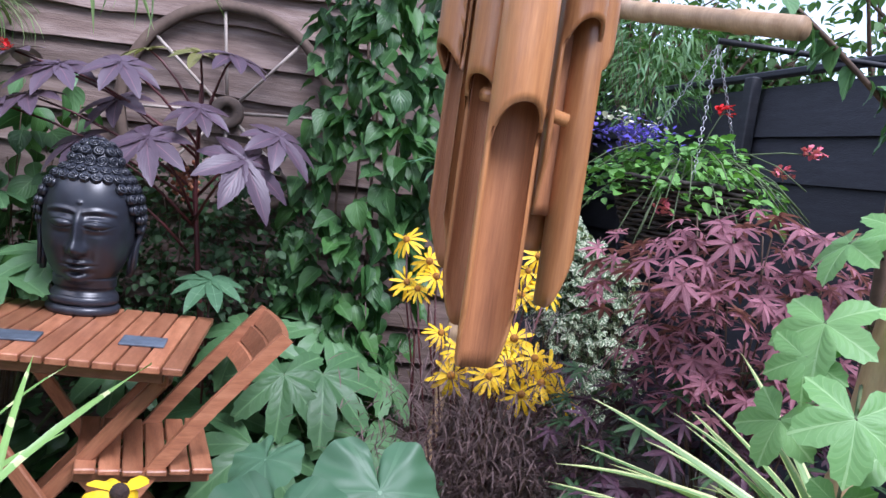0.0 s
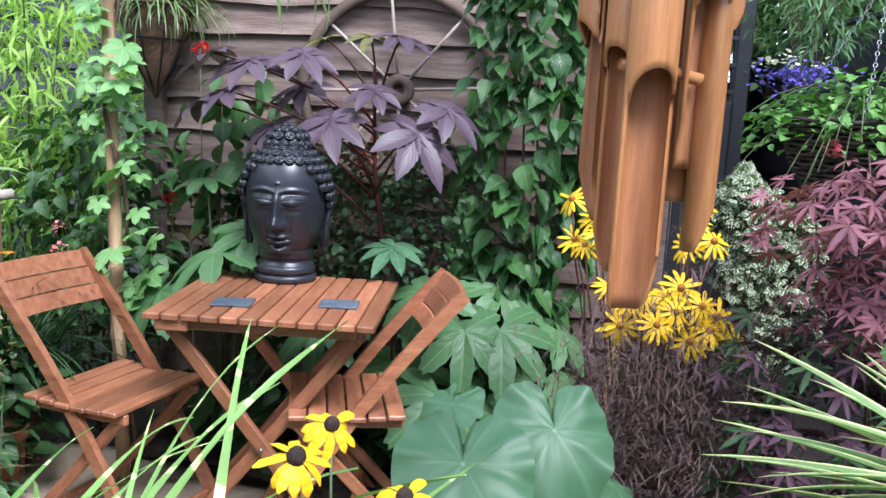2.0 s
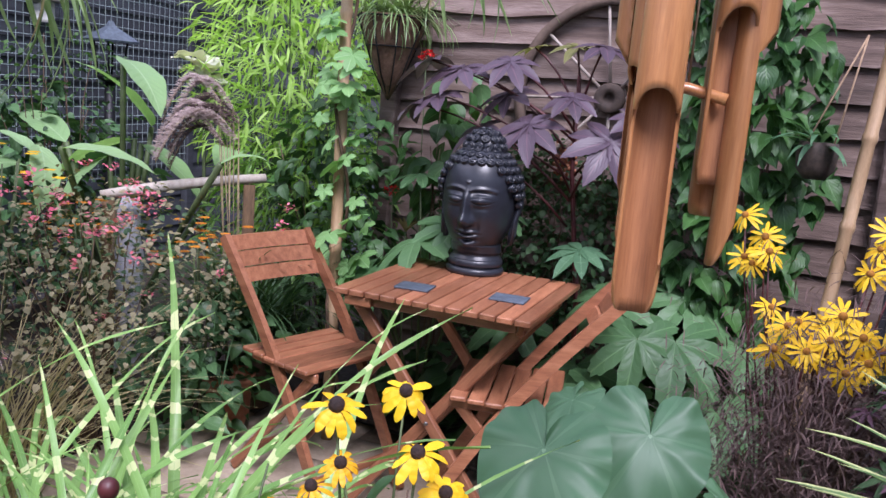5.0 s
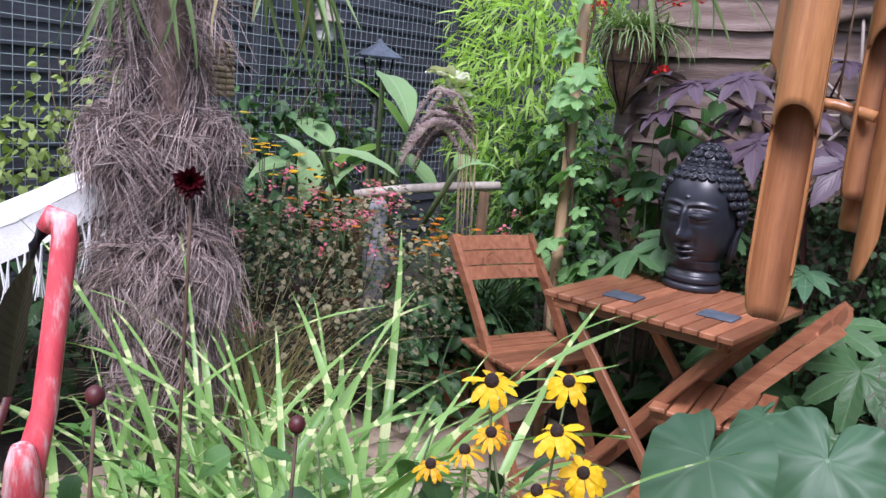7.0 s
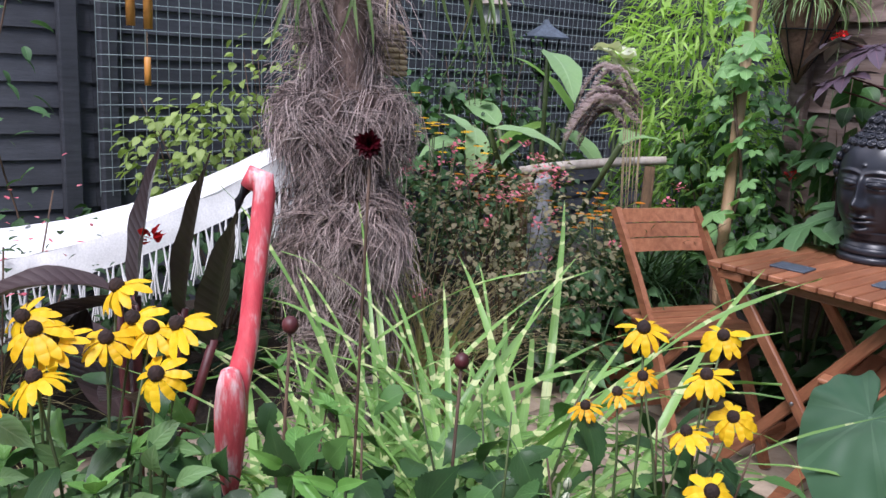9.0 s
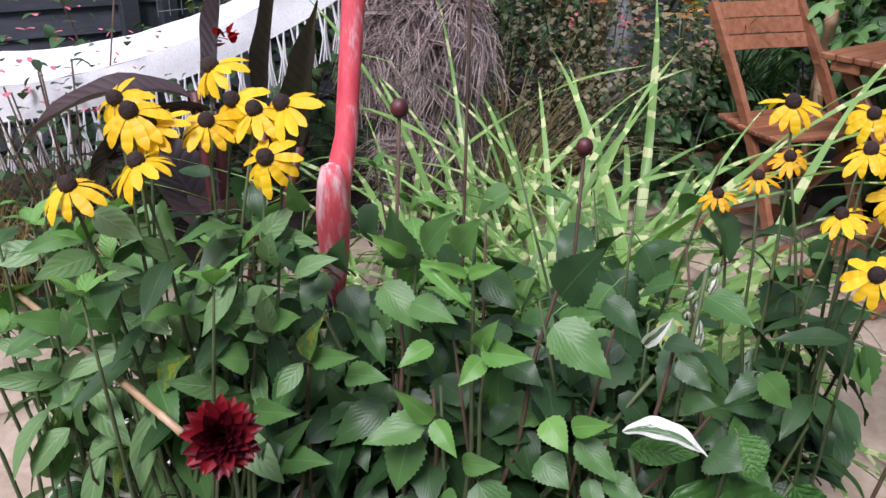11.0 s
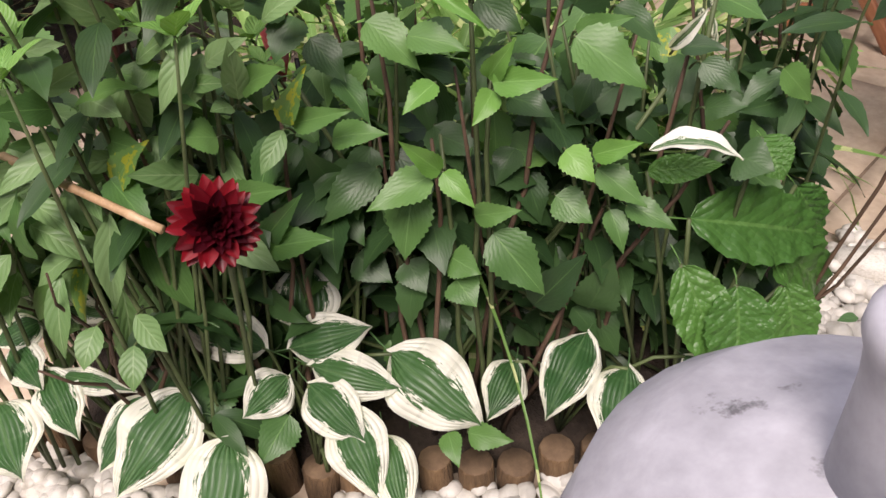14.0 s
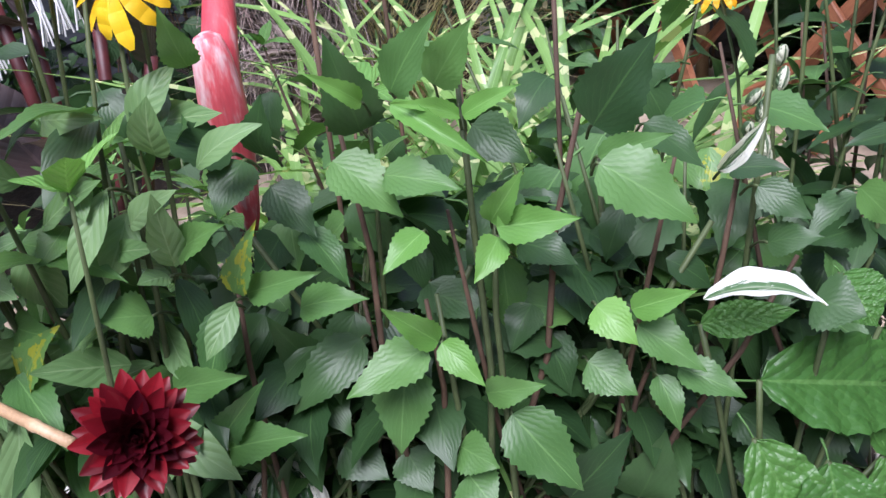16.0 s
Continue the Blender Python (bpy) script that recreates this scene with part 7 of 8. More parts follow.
for k in range(11):
    place("petal", blade(0.15, 0.12, OVATE, 9, 6, 0.2, U(0.3, 1.1), ripple=0.08, rises=2, seed=k).mesh("petal", P_CREAM), aim((-2.475, 2.55, 1.21 + 0.012 * k), k * 97, U(10, 70), U(-20, 20), U(0.75, 1.1)), wf)
pl = thing("fountain_grass", (-1.93, 2.22, 0.03), "fountain grass with arching pinkish plumes", "grass")
for k in range(11):
    a = U(185, 262)
    lean = Vector((math.cos(radians(a)), math.sin(radians(a)), 0))
    root = Vector((-1.93 + U(-0.06, 0.04), 2.22 + U(-0.05, 0.05), 0.03))
    top = root + lean * U(0.02, 0.1) + Vector((0, 0, U(0.98, 1.17)))
    reach, rise = U(0.2, 0.3), U(0.09, 0.17)
    arc = [top + lean * (reach * q) + Vector((0, 0, rise * math.sin(q * 2.4) - 0.2 * q * q)) for q in [n / 12 for n in range(13)]]
    place("stem", tube([root, root.lerp(top, 0.5), *arc], 0.0022, 4).mesh("stem", M_STRAW), None, pl)
    s = Shape()
    for n in range(420):
        q = U(0, 0.98) * 12
        i = int(q)
        c = arc[i].lerp(arc[i + 1], q - i)
        v = Vector((rng.gauss(0, 1), rng.gauss(0, 1), rng.gauss(0, 1))).normalized() * 0.0145 * (0.5 + math.sin(q / 12 * 3.1) * 0.6)
        s.add(tube([c, c + v * 0.6, c + v + lean * 0.012], [0.0016, 0.0012, 0.0005], 3, False))
    tagged(place("plume", s.mesh("plume", P_PLUME if k % 3 else L_FERN), None, pl), kind="stuff")
dg = thing("black_grass", (-1.78, 2.2, 0.03), "dark arching grass clump behind the chair", "grass")
s = Shape()
for k in range(260):
    s.add(blade(U(0.45, 0.8), 0.008, STRAP, 8, 1, 0.2, U(0.8, 2.0), seed=k), aim((-1.85 + U(-0.1, 0.1), 2.22 + U(-0.1, 0.1), 0.3), U(0, 360), U(55, 88)))
tagged(place("foliage", s.mesh("foliage", L_SHRUB), None, dg), kind="stuff")
place("stem", tube([(-1.85, 2.22, 0.03), (-1.85, 2.22, 0.32)], [0.1, 0.06], 10).mesh("stem", M_BROWNSTEM), None, dg)
st = thing("straw_grass", (-1.75, 1.1, 0.03), "dry straw-coloured grass clump beside the palm", "grass")
s = Shape()
for k in range(260):
    s.add(blade(U(0.5, 0.95), 0.0045, STRAP, 7, 1, 0.2, U(0.6, 1.8), seed=k), aim((-1.8 + U(-0.1, 0.1), 1.15 + U(-0.1, 0.1), 0.03), U(0, 360), U(60, 88)))
tagged(place("foliage", s.mesh("foliage", L_PALMDRY), None, st), kind="stuff")
st = thing("straw_grass", (-1.95, -0.35, 0.03), "dry straw-coloured grass clump by the paving", "grass")
s = Shape()
for k in range(240):
    s.add(blade(U(0.4, 0.8), 0.005, STRAP, 7, 1, 0.2, U(0.4, 1.6), seed=k), aim((-2.0 + U(-0.15, 0.12), -0.35 + U(-0.2, 0.25), 0.03), U(0, 360), U(60, 88)))
tagged(place("foliage", s.mesh("foliage", L_PALMDRY), None, st), kind="stuff")
for x, y, z, mt, lab in ((-2.3, 1.85, 0.72, P_ORANGE, "clump of burnt-orange daisies behind the chair"), (-2.35, 1.5, 0.95, P_YELLOW, "clump of small golden daisies by the palm"), (-1.85, 1.98, 0.7, P_ORANGE, "clump of rusty orange flowers by the rail")):
    d = thing("orange_daisies", (x, y, 0.03), lab, "flowers")
    s = Shape()
    for k in range(26):
        c = Vector((x + rng.gauss(0, 0.1), y + rng.gauss(0, 0.1), z + rng.gauss(0, 0.05)))
        for n in range(9):
            s.add(flo[0], aim(c, n * 40, 8, 0, 1.9))
    place("blossom", s.mesh("blossom", mt), None, d)
    for k in range(8):
        place("stem", tube(bend((x, y, 0.03), (x + U(-0.12, 0.12), y + U(-0.12, 0.12), z - 0.01), 0), 0.003, 5).mesh("stem", M_GREENSTEM), None, d)

# log rail
lr = thing("log_rail", (-2.36, 1.97, 0.03), "peeled pale log laid on short posts as a rail", "rail")
place("log", tube(bend((-2.38, 1.95, 0.79), (-1.98, 2.42, 0.885), 0.01, 6), [0.02, 0.021, 0.022, 0.021, 0.02, 0.019, 0.018], 10).mesh("log", M_DRIFT), None, lr)
for x, y, h in ((-2.36, 1.97, 0.775), (-2.02, 2.37, 0.855)):
    place("post", tube([(x, y, 0.0), (x, y, h)], [0.026, 0.024], 10).mesh("post", M_BARK), None, lr)
sg = place("stone_figure", lathe([(0.07, 0), (0.08, 0.04), (0.06, 0.3), (0.075, 0.45), (0.05, 0.55), (0.058, 0.62), (0.02, 0.7)], 20).mesh("stone_figure", M_STONE), pose(-2.4, 2.1, 0.02) @ Matrix.Diagonal((0.8, 0.8, 1.12, 1)))
tagged(sg, "weathered grey stone figure half hidden by leaves", "statue")

# lanterns
hl = thing("hanging_lantern", (-3.78, 2.66, 1.35), "small white lantern with a tiered roof on the netting", "lantern")
place("body", lathe([(0.058, 1.47), (0.062, 1.48), (0.058, 1.575), (0.05, 1.58)], 8).mesh("body", M_WHITE, smooth=False), pose(-3.78, 2.66, 0), hl)
place("roof", lathe([(0.11, 1.575), (0.115, 1.582), (0.06, 1.63), (0.055, 1.65), (0.03, 1.67), (0.012, 1.7)], 8).mesh("roof", M_SPOKE, smooth=False), pose(-3.78, 2.66, 0), hl)
place("hook", tube([(-3.78, 2.66, 1.7), (-3.78, 2.66, 1.76), (-3.87, 2.64, 1.8)], 0.004, 6).mesh("hook", M_IRON), None, hl)
lp = thing("lamp_post", (-3.55, 2.9, 0.03), "black lantern on a slim post with a pyramid roof", "lamp post")
place("pole", tube([(-3.55, 2.9, 0.0), (-3.55, 2.9, 1.22)], [0.035, 0.028], 10).mesh("pole", M_IRON), None, lp)
for k in range(4):
    a = radians(45 + 90 * k)
    place("corner_bar", tube([(-3.55 + 0.06 * math.cos(a), 2.9 + 0.06 * math.sin(a), 1.22), (-3.55 + 0.085 * math.cos(a), 2.9 + 0.085 * math.sin(a), 1.4)], 0.006, 6).mesh("corner_bar", M_IRON), None, lp)
place("roof", lathe([(0.15, 1.4), (0.155, 1.41), (0.03, 1.48), (0.012, 1.51)], 4).mesh("roof", M_SLATE, smooth=False), pose(-3.55, 2.9, 0, 0, 0, 30), lp)
place("base", lathe([(0.05, 1.19), (0.07, 1.215), (0.07, 1.225), (0.03, 1.23)], 16).mesh("base", M_IRON), pose(-3.55, 2.9, 0), lp)
hv = thing("straw_hive", (-1.86, 1.04, 1.17), "small banded straw hive hung by the palm's crown", "ornament")
for k in range(9):
    z = 1.2 + k * 0.018
    r = 0.042 * (1 - (k / 11) ** 3)
    place("coil", tube([(r * math.cos(a * 0.449), r * math.sin(a * 0.449), z) for a in range(15)], 0.0095, 6, False).mesh("coil", M_STRAW), pose(-1.86, 1.04, 0), hv)
place("cord", tube([(-1.86, 1.04, 1.36), (-1.8, 1.0, 1.62)], 0.002, 5).mesh("cord", M_CORD), None, hv)

# orange tubes on the fence post
oc = thing("orange_chime", (-3.05, 0.42, 1.1), "thin orange bamboo tubes hanging by the fence post", "wind chime")
for x, y, z0, z1, r in ((-2.985, 0.44, 1.31, 1.62, 0.018), (-2.95, 0.5, 1.3, 1.66, 0.018), (-2.95, 0.495, 1.08, 1.19, 0.013)):
    place("tube", lathe([(r, z0), (r * 1.02, (z0 + z1) / 2), (r, z1), (r * 0.7, z1 + 0.002)], 10).mesh("tube", M_ORANGE), pose(x, y, 0), oc)
place("cord", tube([(-2.95, 0.495, 1.18), (-2.95, 0.495, 1.3)], 0.0015, 4).mesh("cord", M_CORD), None, oc)
place("hanger", tube([(-3.2, 0.36, 1.72), (-2.97, 0.47, 1.72), (-2.95, 0.5, 1.65)], 0.004, 6).mesh("hanger", M_IRON), None, oc)
place("hanger", tube([(-2.985, 0.44, 1.61), (-2.985, 0.46, 1.72)], 0.002, 5).mesh("hanger", M_CORD), None, oc)

# hammock
hm = thing("hammock", (-2.0, -0.2, 0.3), "white cotton hammock with a knotted fringe slung by the palm", "hammock")
s = Shape()
cols, rows = 40, 10
h0, h1 = Vector((-2.5, -1.3, 0.9)), Vector((-1.72, 0.78, 1.02))
for i in range(cols + 1):
    t = i / cols
    c = h0.lerp(h1, t) - Vector((0, 0, 0.42 * 4 * t * (1 - t)))
    for k in range(rows + 1):
        q = k / rows - 0.5
        w = 0.62 * (0.2 + 0.8 * math.sin(math.pi * min(1, max(0, t))) ** 0.5)
        s.v.append((c.x + q * w * 0.75, c.y - q * w * 0.2, c.z + 0.55 * abs(q) ** 1.7 * w + 0.006 * noise.noise(Vector((i * 0.6, k * 0.8, 0)))))
        s.uv.append((t, k / rows))
for i in range(cols):
    for k in range(rows):
        a = i * (rows + 1) + k
        s.f.append((a, a + 1, a + rows + 2, a + rows + 1))
place("cloth", s.mesh("cloth", M_CLOTH), None, hm)
s = Shape()
for i in range(cols + 1):
    t = i / cols
    c = h0.lerp(h1, t) - Vector((0, 0, 0.42 * 4 * t * (1 - t)))
    w = 0.62 * (0.2 + 0.8 * math.sin(math.pi * t) ** 0.5)
    p = Vector((c.x + 0.5 * w * 0.75, c.y - 0.5 * w * 0.2, c.z + 0.55 * 0.5 ** 1.7 * w))
    for k in range(5):
        s.v.append((p.x + 0.003 * k + 0.012 * noise.noise(Vector((i * 0.4, k * 0.3, 4))), p.y, p.z - 0.022 * k))
for i in range(cols):
    for k in range(4):
        a = i * 5 + k
        s.f.append((a, a + 1, a + 6, a + 5))
place("valance", s.mesh("valance", M_CLOTH), None, hm)
fr = Shape()
for i in range(6, cols * 3 - 4):
    t = i / (cols * 3)
    c = h0.lerp(h1, t) - Vector((0, 0, 0.42 * 4 * t * (1 - t)))
    w = 0.62 * (0.2 + 0.8 * math.sin(math.pi * t) ** 0.5)
    p = Vector((c.x + 0.5 * w * 0.75, c.y - 0.5 * w * 0.2, c.z + 0.55 * 0.5 ** 1.7 * w))
    p = p + Vector((0.012, 0.0, -0.085))
    for g in range(3):
        p2 = p + Vector((0.012 + U(-0.004, 0.004), 0.006 * (g - 1), -0.13 + U(-0.012, 0.012)))
        fr.add(tube([p, p.lerp(p2, 0.5) + Vector((0.012, 0.008 * (-1) ** i, 0)), p2], 0.0024, 3, False))
tagged(place("fringe", fr.mesh("fringe", M_CLOTH), None, hm), kind="stuff")
for a, b in ((h0, (-2.98, -1.5, 1.5)), (h1, (-1.62, 0.76, 1.2))):
    place("rope", tube([a, b], 0.006, 6).mesh("rope", M_CLOTH), None, hm)

# bronze canna
cn = thing("bronze_canna", (-1.25, 0.1, 0.03), "bronze canna with broad upright purple-black leaves", "plant")
canna = [blade(0.44, 0.17, OVATE, 14, 6, 0.3, d, ripple=0.02, seed=k).mesh("leaf", L_CANNA) for k, d in enumerate((0.15, 0.5, 1.3))]
for x, y, z, az, el, rl, sz, k in ((-1.27, 0.13, 0.68, 60, 86, 30, 0.85, 0), (-1.21, 0.22, 0.66, 100, 86, -40, 0.85, 0), (-1.15, 0.27, 0.6, 30, 84, 10, 0.75, 0), (-1.25, 0.08, 0.72, 260, 30, 0, 0.9, 2), (-1.2, 0.12, 0.7, 235, 12, 20, 0.8, 2), (-1.25, 0.1, 0.4, 200, 50, 0, 0.9, 1), (-1.18, 0.15, 0.45, 330, 45, 0, 0.8, 1), (-1.22, 0.02, 0.6, 215, 25, -30, 0.95, 2)):
    place("leaf", canna[k], aim((x, y, z), az, el, rl, sz), cn)
for x, y, z in ((-1.27, 0.13, 0.7), (-1.21, 0.22, 0.68), (-1.15, 0.27, 0.62), (-1.22, 0.08, 0.74)):
    place("stem", tube(bend((-1.23, 0.12, 0.03), (x, y, z), 0), 0.011, 7).mesh("stem", M_REDSTEM), None, cn)
floret_head(cn, (-1.24, 0.16, 0.84), P_RED, 16, 0.02, 2.0)
sv = thing("pink_salvia", (-1.75, -0.15, 0.03), "salvia with small red and white flowers by the hammock", "flowering plant")
s = Shape()
for k in range(60):
    s.add(flo[0], aim((-1.75 + rng.gauss(0, 0.15), -0.15 + rng.gauss(0, 0.14), 0.72 + rng.gauss(0, 0.09)), U(0, 360), U(-20, 60), 0, U(1.2, 2)))
place("blossom", s.mesh("blossom", P_PINK), None, sv)
s = Shape()
for k in range(500):
    s.add(rng.choice(small), aim((-1.75 + rng.gauss(0, 0.16), -0.12 + rng.gauss(0, 0.17), abs(rng.gauss(0.4, 0.2)) + 0.04), U(0, 360), U(-40, 40), 0, U(0.6, 1.3)))
tagged(place("foliage", s.mesh("foliage", L_SHRUB), None, sv), kind="stuff")
for k in range(12):
    place("stem", tube(bend((-1.75, -0.15, 0.03), (-1.75 + U(-0.2, 0.2), -0.15 + U(-0.2, 0.2), U(0.6, 0.85)), 0), 0.0025, 5).mesh("stem", M_BROWNSTEM), None, sv)
fv = thing("fence_vine", (-3.0, -0.05, 0.03), "thin climbing vine with a few leaves on the black fence", "climbing plant")
place("stem", tube([(-2.95 + 0.03 * math.sin(q * 0.9), -0.02 + 0.05 * math.sin(q * 0.7), 0.03 + q * 0.14) for q in range(15)], 0.004, 5).mesh("stem", M_BROWNSTEM), None, fv)
fvl = blade(0.085, 0.042, OVATE, 9, 4, 0.2, 0.7, seed=9).mesh("leaf", L_FATSIA)
for k in range(34):
    z = 0.4 + k * 0.045
    place("leaf", fvl, aim((-2.94 + U(-0.02, 0.05), -0.02 + U(-0.1, 0.1), z), U(-120, 120), U(-50, 20), U(-20, 20), U(0.7, 1.2)), fv)

# pink garden flamingo
fl = thing("flamingo", (-0.7, 0.2, 0.03), "faded pink plastic garden flamingo with white streaks", "ornament")
place("neck", tube([(-0.655, 0.165, 0.64), (-0.665, 0.175, 0.7), (-0.68, 0.2, 0.78), (-0.7, 0.215, 0.86), (-0.715, 0.23, 0.95), (-0.722, 0.24, 1.02), (-0.726, 0.238, 1.045), (-0.735, 0.228, 1.05), (-0.742, 0.216, 1.03)], [0.026, 0.022, 0.018, 0.0175, 0.018, 0.019, 0.02, 0.019, 0.012], 14).mesh("neck", M_PINK), None, fl)
place("body", lathe([(0.004, 0.5), (0.013, 0.53), (0.021, 0.58), (0.026, 0.64), (0.026, 0.68), (0.022, 0.72), (0.015, 0.745), (0.006, 0.75)], 24).mesh("body", M_PINK), pose(-0.645, 0.16, 0.0), fl)
place("beak", tube([(-0.742, 0.216, 1.03), (-0.75, 0.205, 1.005), (-0.752, 0.202, 0.985)], [0.011, 0.008, 0.002], 10).mesh("beak", M_IRON), None, fl)
for dx in (-0.012, 0.016):
    place("leg", tube([(-0.65 + dx, 0.165 + dx, 0.53), (-0.68 + dx, 0.19 + dx, 0.02)], 0.004, 6).mesh("leg", M_IRON), None, fl)

# conical wall basket
wb = thing("wall_basket", (-1.62, 2.75, 1.25), "cone-shaped coir-lined wall basket of grassy trailers and geraniums", "hanging basket")
CX, CY = -1.58, 2.66
place("liner", lathe([(0.008, 1.24), (0.055, 1.34), (0.11, 1.47), (0.135, 1.545), (0.13, 1.56)], 20).mesh("liner", M_COIR), pose(CX, CY, 0), wb)
for k in range(8):
    a = k * 0.785
    place("wire", tube([(CX, CY, 1.235), (CX + 0.062 * math.cos(a), CY + 0.062 * math.sin(a), 1.34), (CX + 0.14 * math.cos(a), CY + 0.14 * math.sin(a), 1.55)], 0.003, 5).mesh("wire", M_IRON), None, wb)
for r, z in ((0.142, 1.55), (0.1, 1.44)):
    place("wire", tube([(CX + r * math.cos(a * 0.2618), CY + r * math.sin(a * 0.2618), z) for a in range(25)], 0.003, 5, False).mesh("wire", M_IRON), None, wb)
place("hook", tube([(CX, CY, 1.9), (CX, CY + 0.13, 1.95)], 0.006, 6).mesh("hook", M_IRON), None, wb)
for a in (0, 120, 240):
    place("chain", tube([(CX + 0.14 * math.cos(radians(a)), CY + 0.14 * math.sin(radians(a)), 1.55), (CX, CY, 1.9)], 0.002, 5).mesh("chain", M_IRON), None, wb)
s = Shape()
for k in range(420):
    s.add(blade(U(0.14, 0.3), 0.008, STRAP, 6, 1, 0.3, U(1.0, 2.4), seed=k), aim((CX + rng.gauss(0, 0.05), CY + rng.gauss(0, 0.05), 1.55), U(0, 360), U(15, 75)))
tagged(place("foliage", s.mesh("foliage", L_PALM), None, wb), kind="stuff")
for at in ((-1.45, 2.62, 1.7), (-1.38, 2.64, 1.68), (-1.3, 2.66, 1.69), (-1.7, 2.6, 1.64)):
    floret_head(wb, at, P_RED, 40, 0.034, 1.6, (CX, CY, 1.56))

# small hanging pot with strappy leaves
op = thing("hanging_pot", (0.02, 2.6, 1.12), "small wire hanging pot with strappy pale leaves", "hanging basket")
place("pot", lathe([(0.03, 1.12), (0.055, 1.15), (0.06, 1.2), (0.055, 1.23)], 18).mesh("pot", M_WICKER), pose(0.02, 2.6, 0), op)
for k in range(14):
    place("leaf", blade(U(0.12, 0.2), 0.022, LANCE, 8, 2, 0.3, U(0.8, 1.7), seed=k).mesh("leaf", L_TARO), aim((0.02, 2.6, 1.22), U(120, 320), U(10, 60)), op)
place("cord", tube([(0.06, 2.6, 1.21), (0.1, 2.66, 1.55)], 0.003, 5).mesh("cord", M_CORD), None, op)
place("cord", tube([(-0.02, 2.6, 1.21), (0.1, 2.66, 1.55)], 0.003, 5).mesh("cord", M_CORD), None, op)

# variegated ivy and hanging pot on the trellis
ivl = [web_leaf(0.028, 5, 300, 0.4, 2, 2, 0.3, 0.1, 0.8, seed=k) for k in (1, 2)]
thicket("variegated_ivy", "cream-edged ivy tumbling over a dark pot stand", "climbing plant", (0.55, 3.32, 0.84), (0.15, 0.13, 0.27), 900, ivl, [L_IVY], (0.8, 1.4), parts=120, elev=(-70, -10), inner=0.5, twigs=14, twig_mat=M_BROWNSTEM)
thicket("variegated_ivy", "cream-edged ivy trailing down the black fence", "climbing plant", (0.72, 3.3, 0.62), (0.16, 0.14, 0.36), 520, ivl, [L_IVY], (0.8, 1.3), parts=100, elev=(-70, -10), inner=0.4, twigs=10)
thicket("trellis_trailer", "cream and green trailer hanging on the trellis", "climbing plant", (0.42, 4.3, 1.35), (0.1, 0.08, 0.32), 170, ivl, [L_IVY], (0.8, 1.5), elev=(-70, -10), inner=0.1, twigs=6, base=(0.42, 4.35, 0.0))
# low plants on the ground between
thicket("low_foliage", "dark low leaves on the soil below the maple", "foliage", (0.45, 1.65, 0.22), (0.5, 0.5, 0.2), 420, climb_me, [L_DEEP, L_SHRUB], (0.8, 1.8), inner=0.1)
thicket("low_foliage", "dark low leaves beneath the table and chairs", "foliage", (-0.7, 2.5, 0.2), (0.8, 0.14, 0.2), 420, climb_me, [L_DEEP], (0.8, 1.8), inner=0.1)
thicket("low_foliage", "mixed low leaves beside the chair", "foliage", (-1.75, 1.9, 0.3), (0.2, 0.35, 0.25), 420, small + climb_me, [L_FATSIA, L_DEEP], (0.6, 1.2), inner=0.1)

# trees beyond the fence
def tree(x, y, h, crown_z, rad, count, label):
    t = thing("garden_tree", (x, y, -0.03), label, "tree", "trees beyond the fence")
    pts = [(x, y, -0.03), (x + 0.05, y, h * 0.3), (x - 0.04, y + 0.05, h * 0.6), (x, y, h * 0.9)]
    place("trunk", tube(pts, [0.09, 0.07, 0.05, 0.02], 10).mesh("trunk", M_BROWNSTEM), None, t)
    lf = [blade(0.07, 0.04, OVATE, 4, 2, 0.2, 0.6, seed=k) for k in range(2)]
    s = Shape()
    for b in range(22):
        z0 = U(0.35, 0.85) * h
        tip = Vector((x + U(-1, 1) * rad, y + U(-1, 1) * rad, crown_z + U(-0.5, 0.6) * rad))
        place("limb", tube(bend((x, y, z0), tip, 0.1, 5, 0.06), [0.03, 0.024, 0.018, 0.013, 0.009, 0.005], 6).mesh("limb", M_BROWNSTEM), None, t)
        for k in range(count // 22):
            c = Vector((x, y, z0)).lerp(tip, U(0.45, 1.05)) + Vector((rng.gauss(0, 1), rng.gauss(0, 1), rng.gauss(0, 1))) * rad * 0.17
            s.add(rng.choice(lf), aim(c, U(0, 360), U(-60, 20), U(-30, 30), U(0.7, 1.4)))
    tagged(place("crown", s.mesh("crown", L_TREE), None, t), kind="stuff")


tree(1.0, 6.9, 2.6, 2.2, 1.0, 2600, "leafy green tree behind the black fence")
tree(2.7, 5.0, 3.2, 2.7, 0.9, 900, "thin-leaved tree against the bright sky")
tree(-0.2, 6.2, 2.6, 2.3, 0.8, 2000, "leafy green tree behind the trellis gate")
tree(-1.9, 4.9, 3.2, 2.6, 0.9, 2000, "leafy tree behind the bamboo")
tree(1.5, 5.2, 2.4, 2.0, 0.5, 1800, "dense green tree overhanging the black fence")
tree(1.98, 5.1, 2.4, 2.0, 0.42, 1200, "green shrubby tree showing above the fence")
tree(1.2, 5.9, 2.5, 2.15, 0.7, 2000, "green tree crowding over the fence top")
thicket("wisteria_shoots", "pale narrow-leaved shoots hanging over the black fence", "climbing plant", (0.95, 4.3, 1.85), (0.3, 0.5, 0.32), 900, bleaf, [L_TREE, L_FATSIA], (0.7, 1.2), elev=(-60, 10), inner=0.1, twigs=12, base=(1.0, 4.5, 1.2))

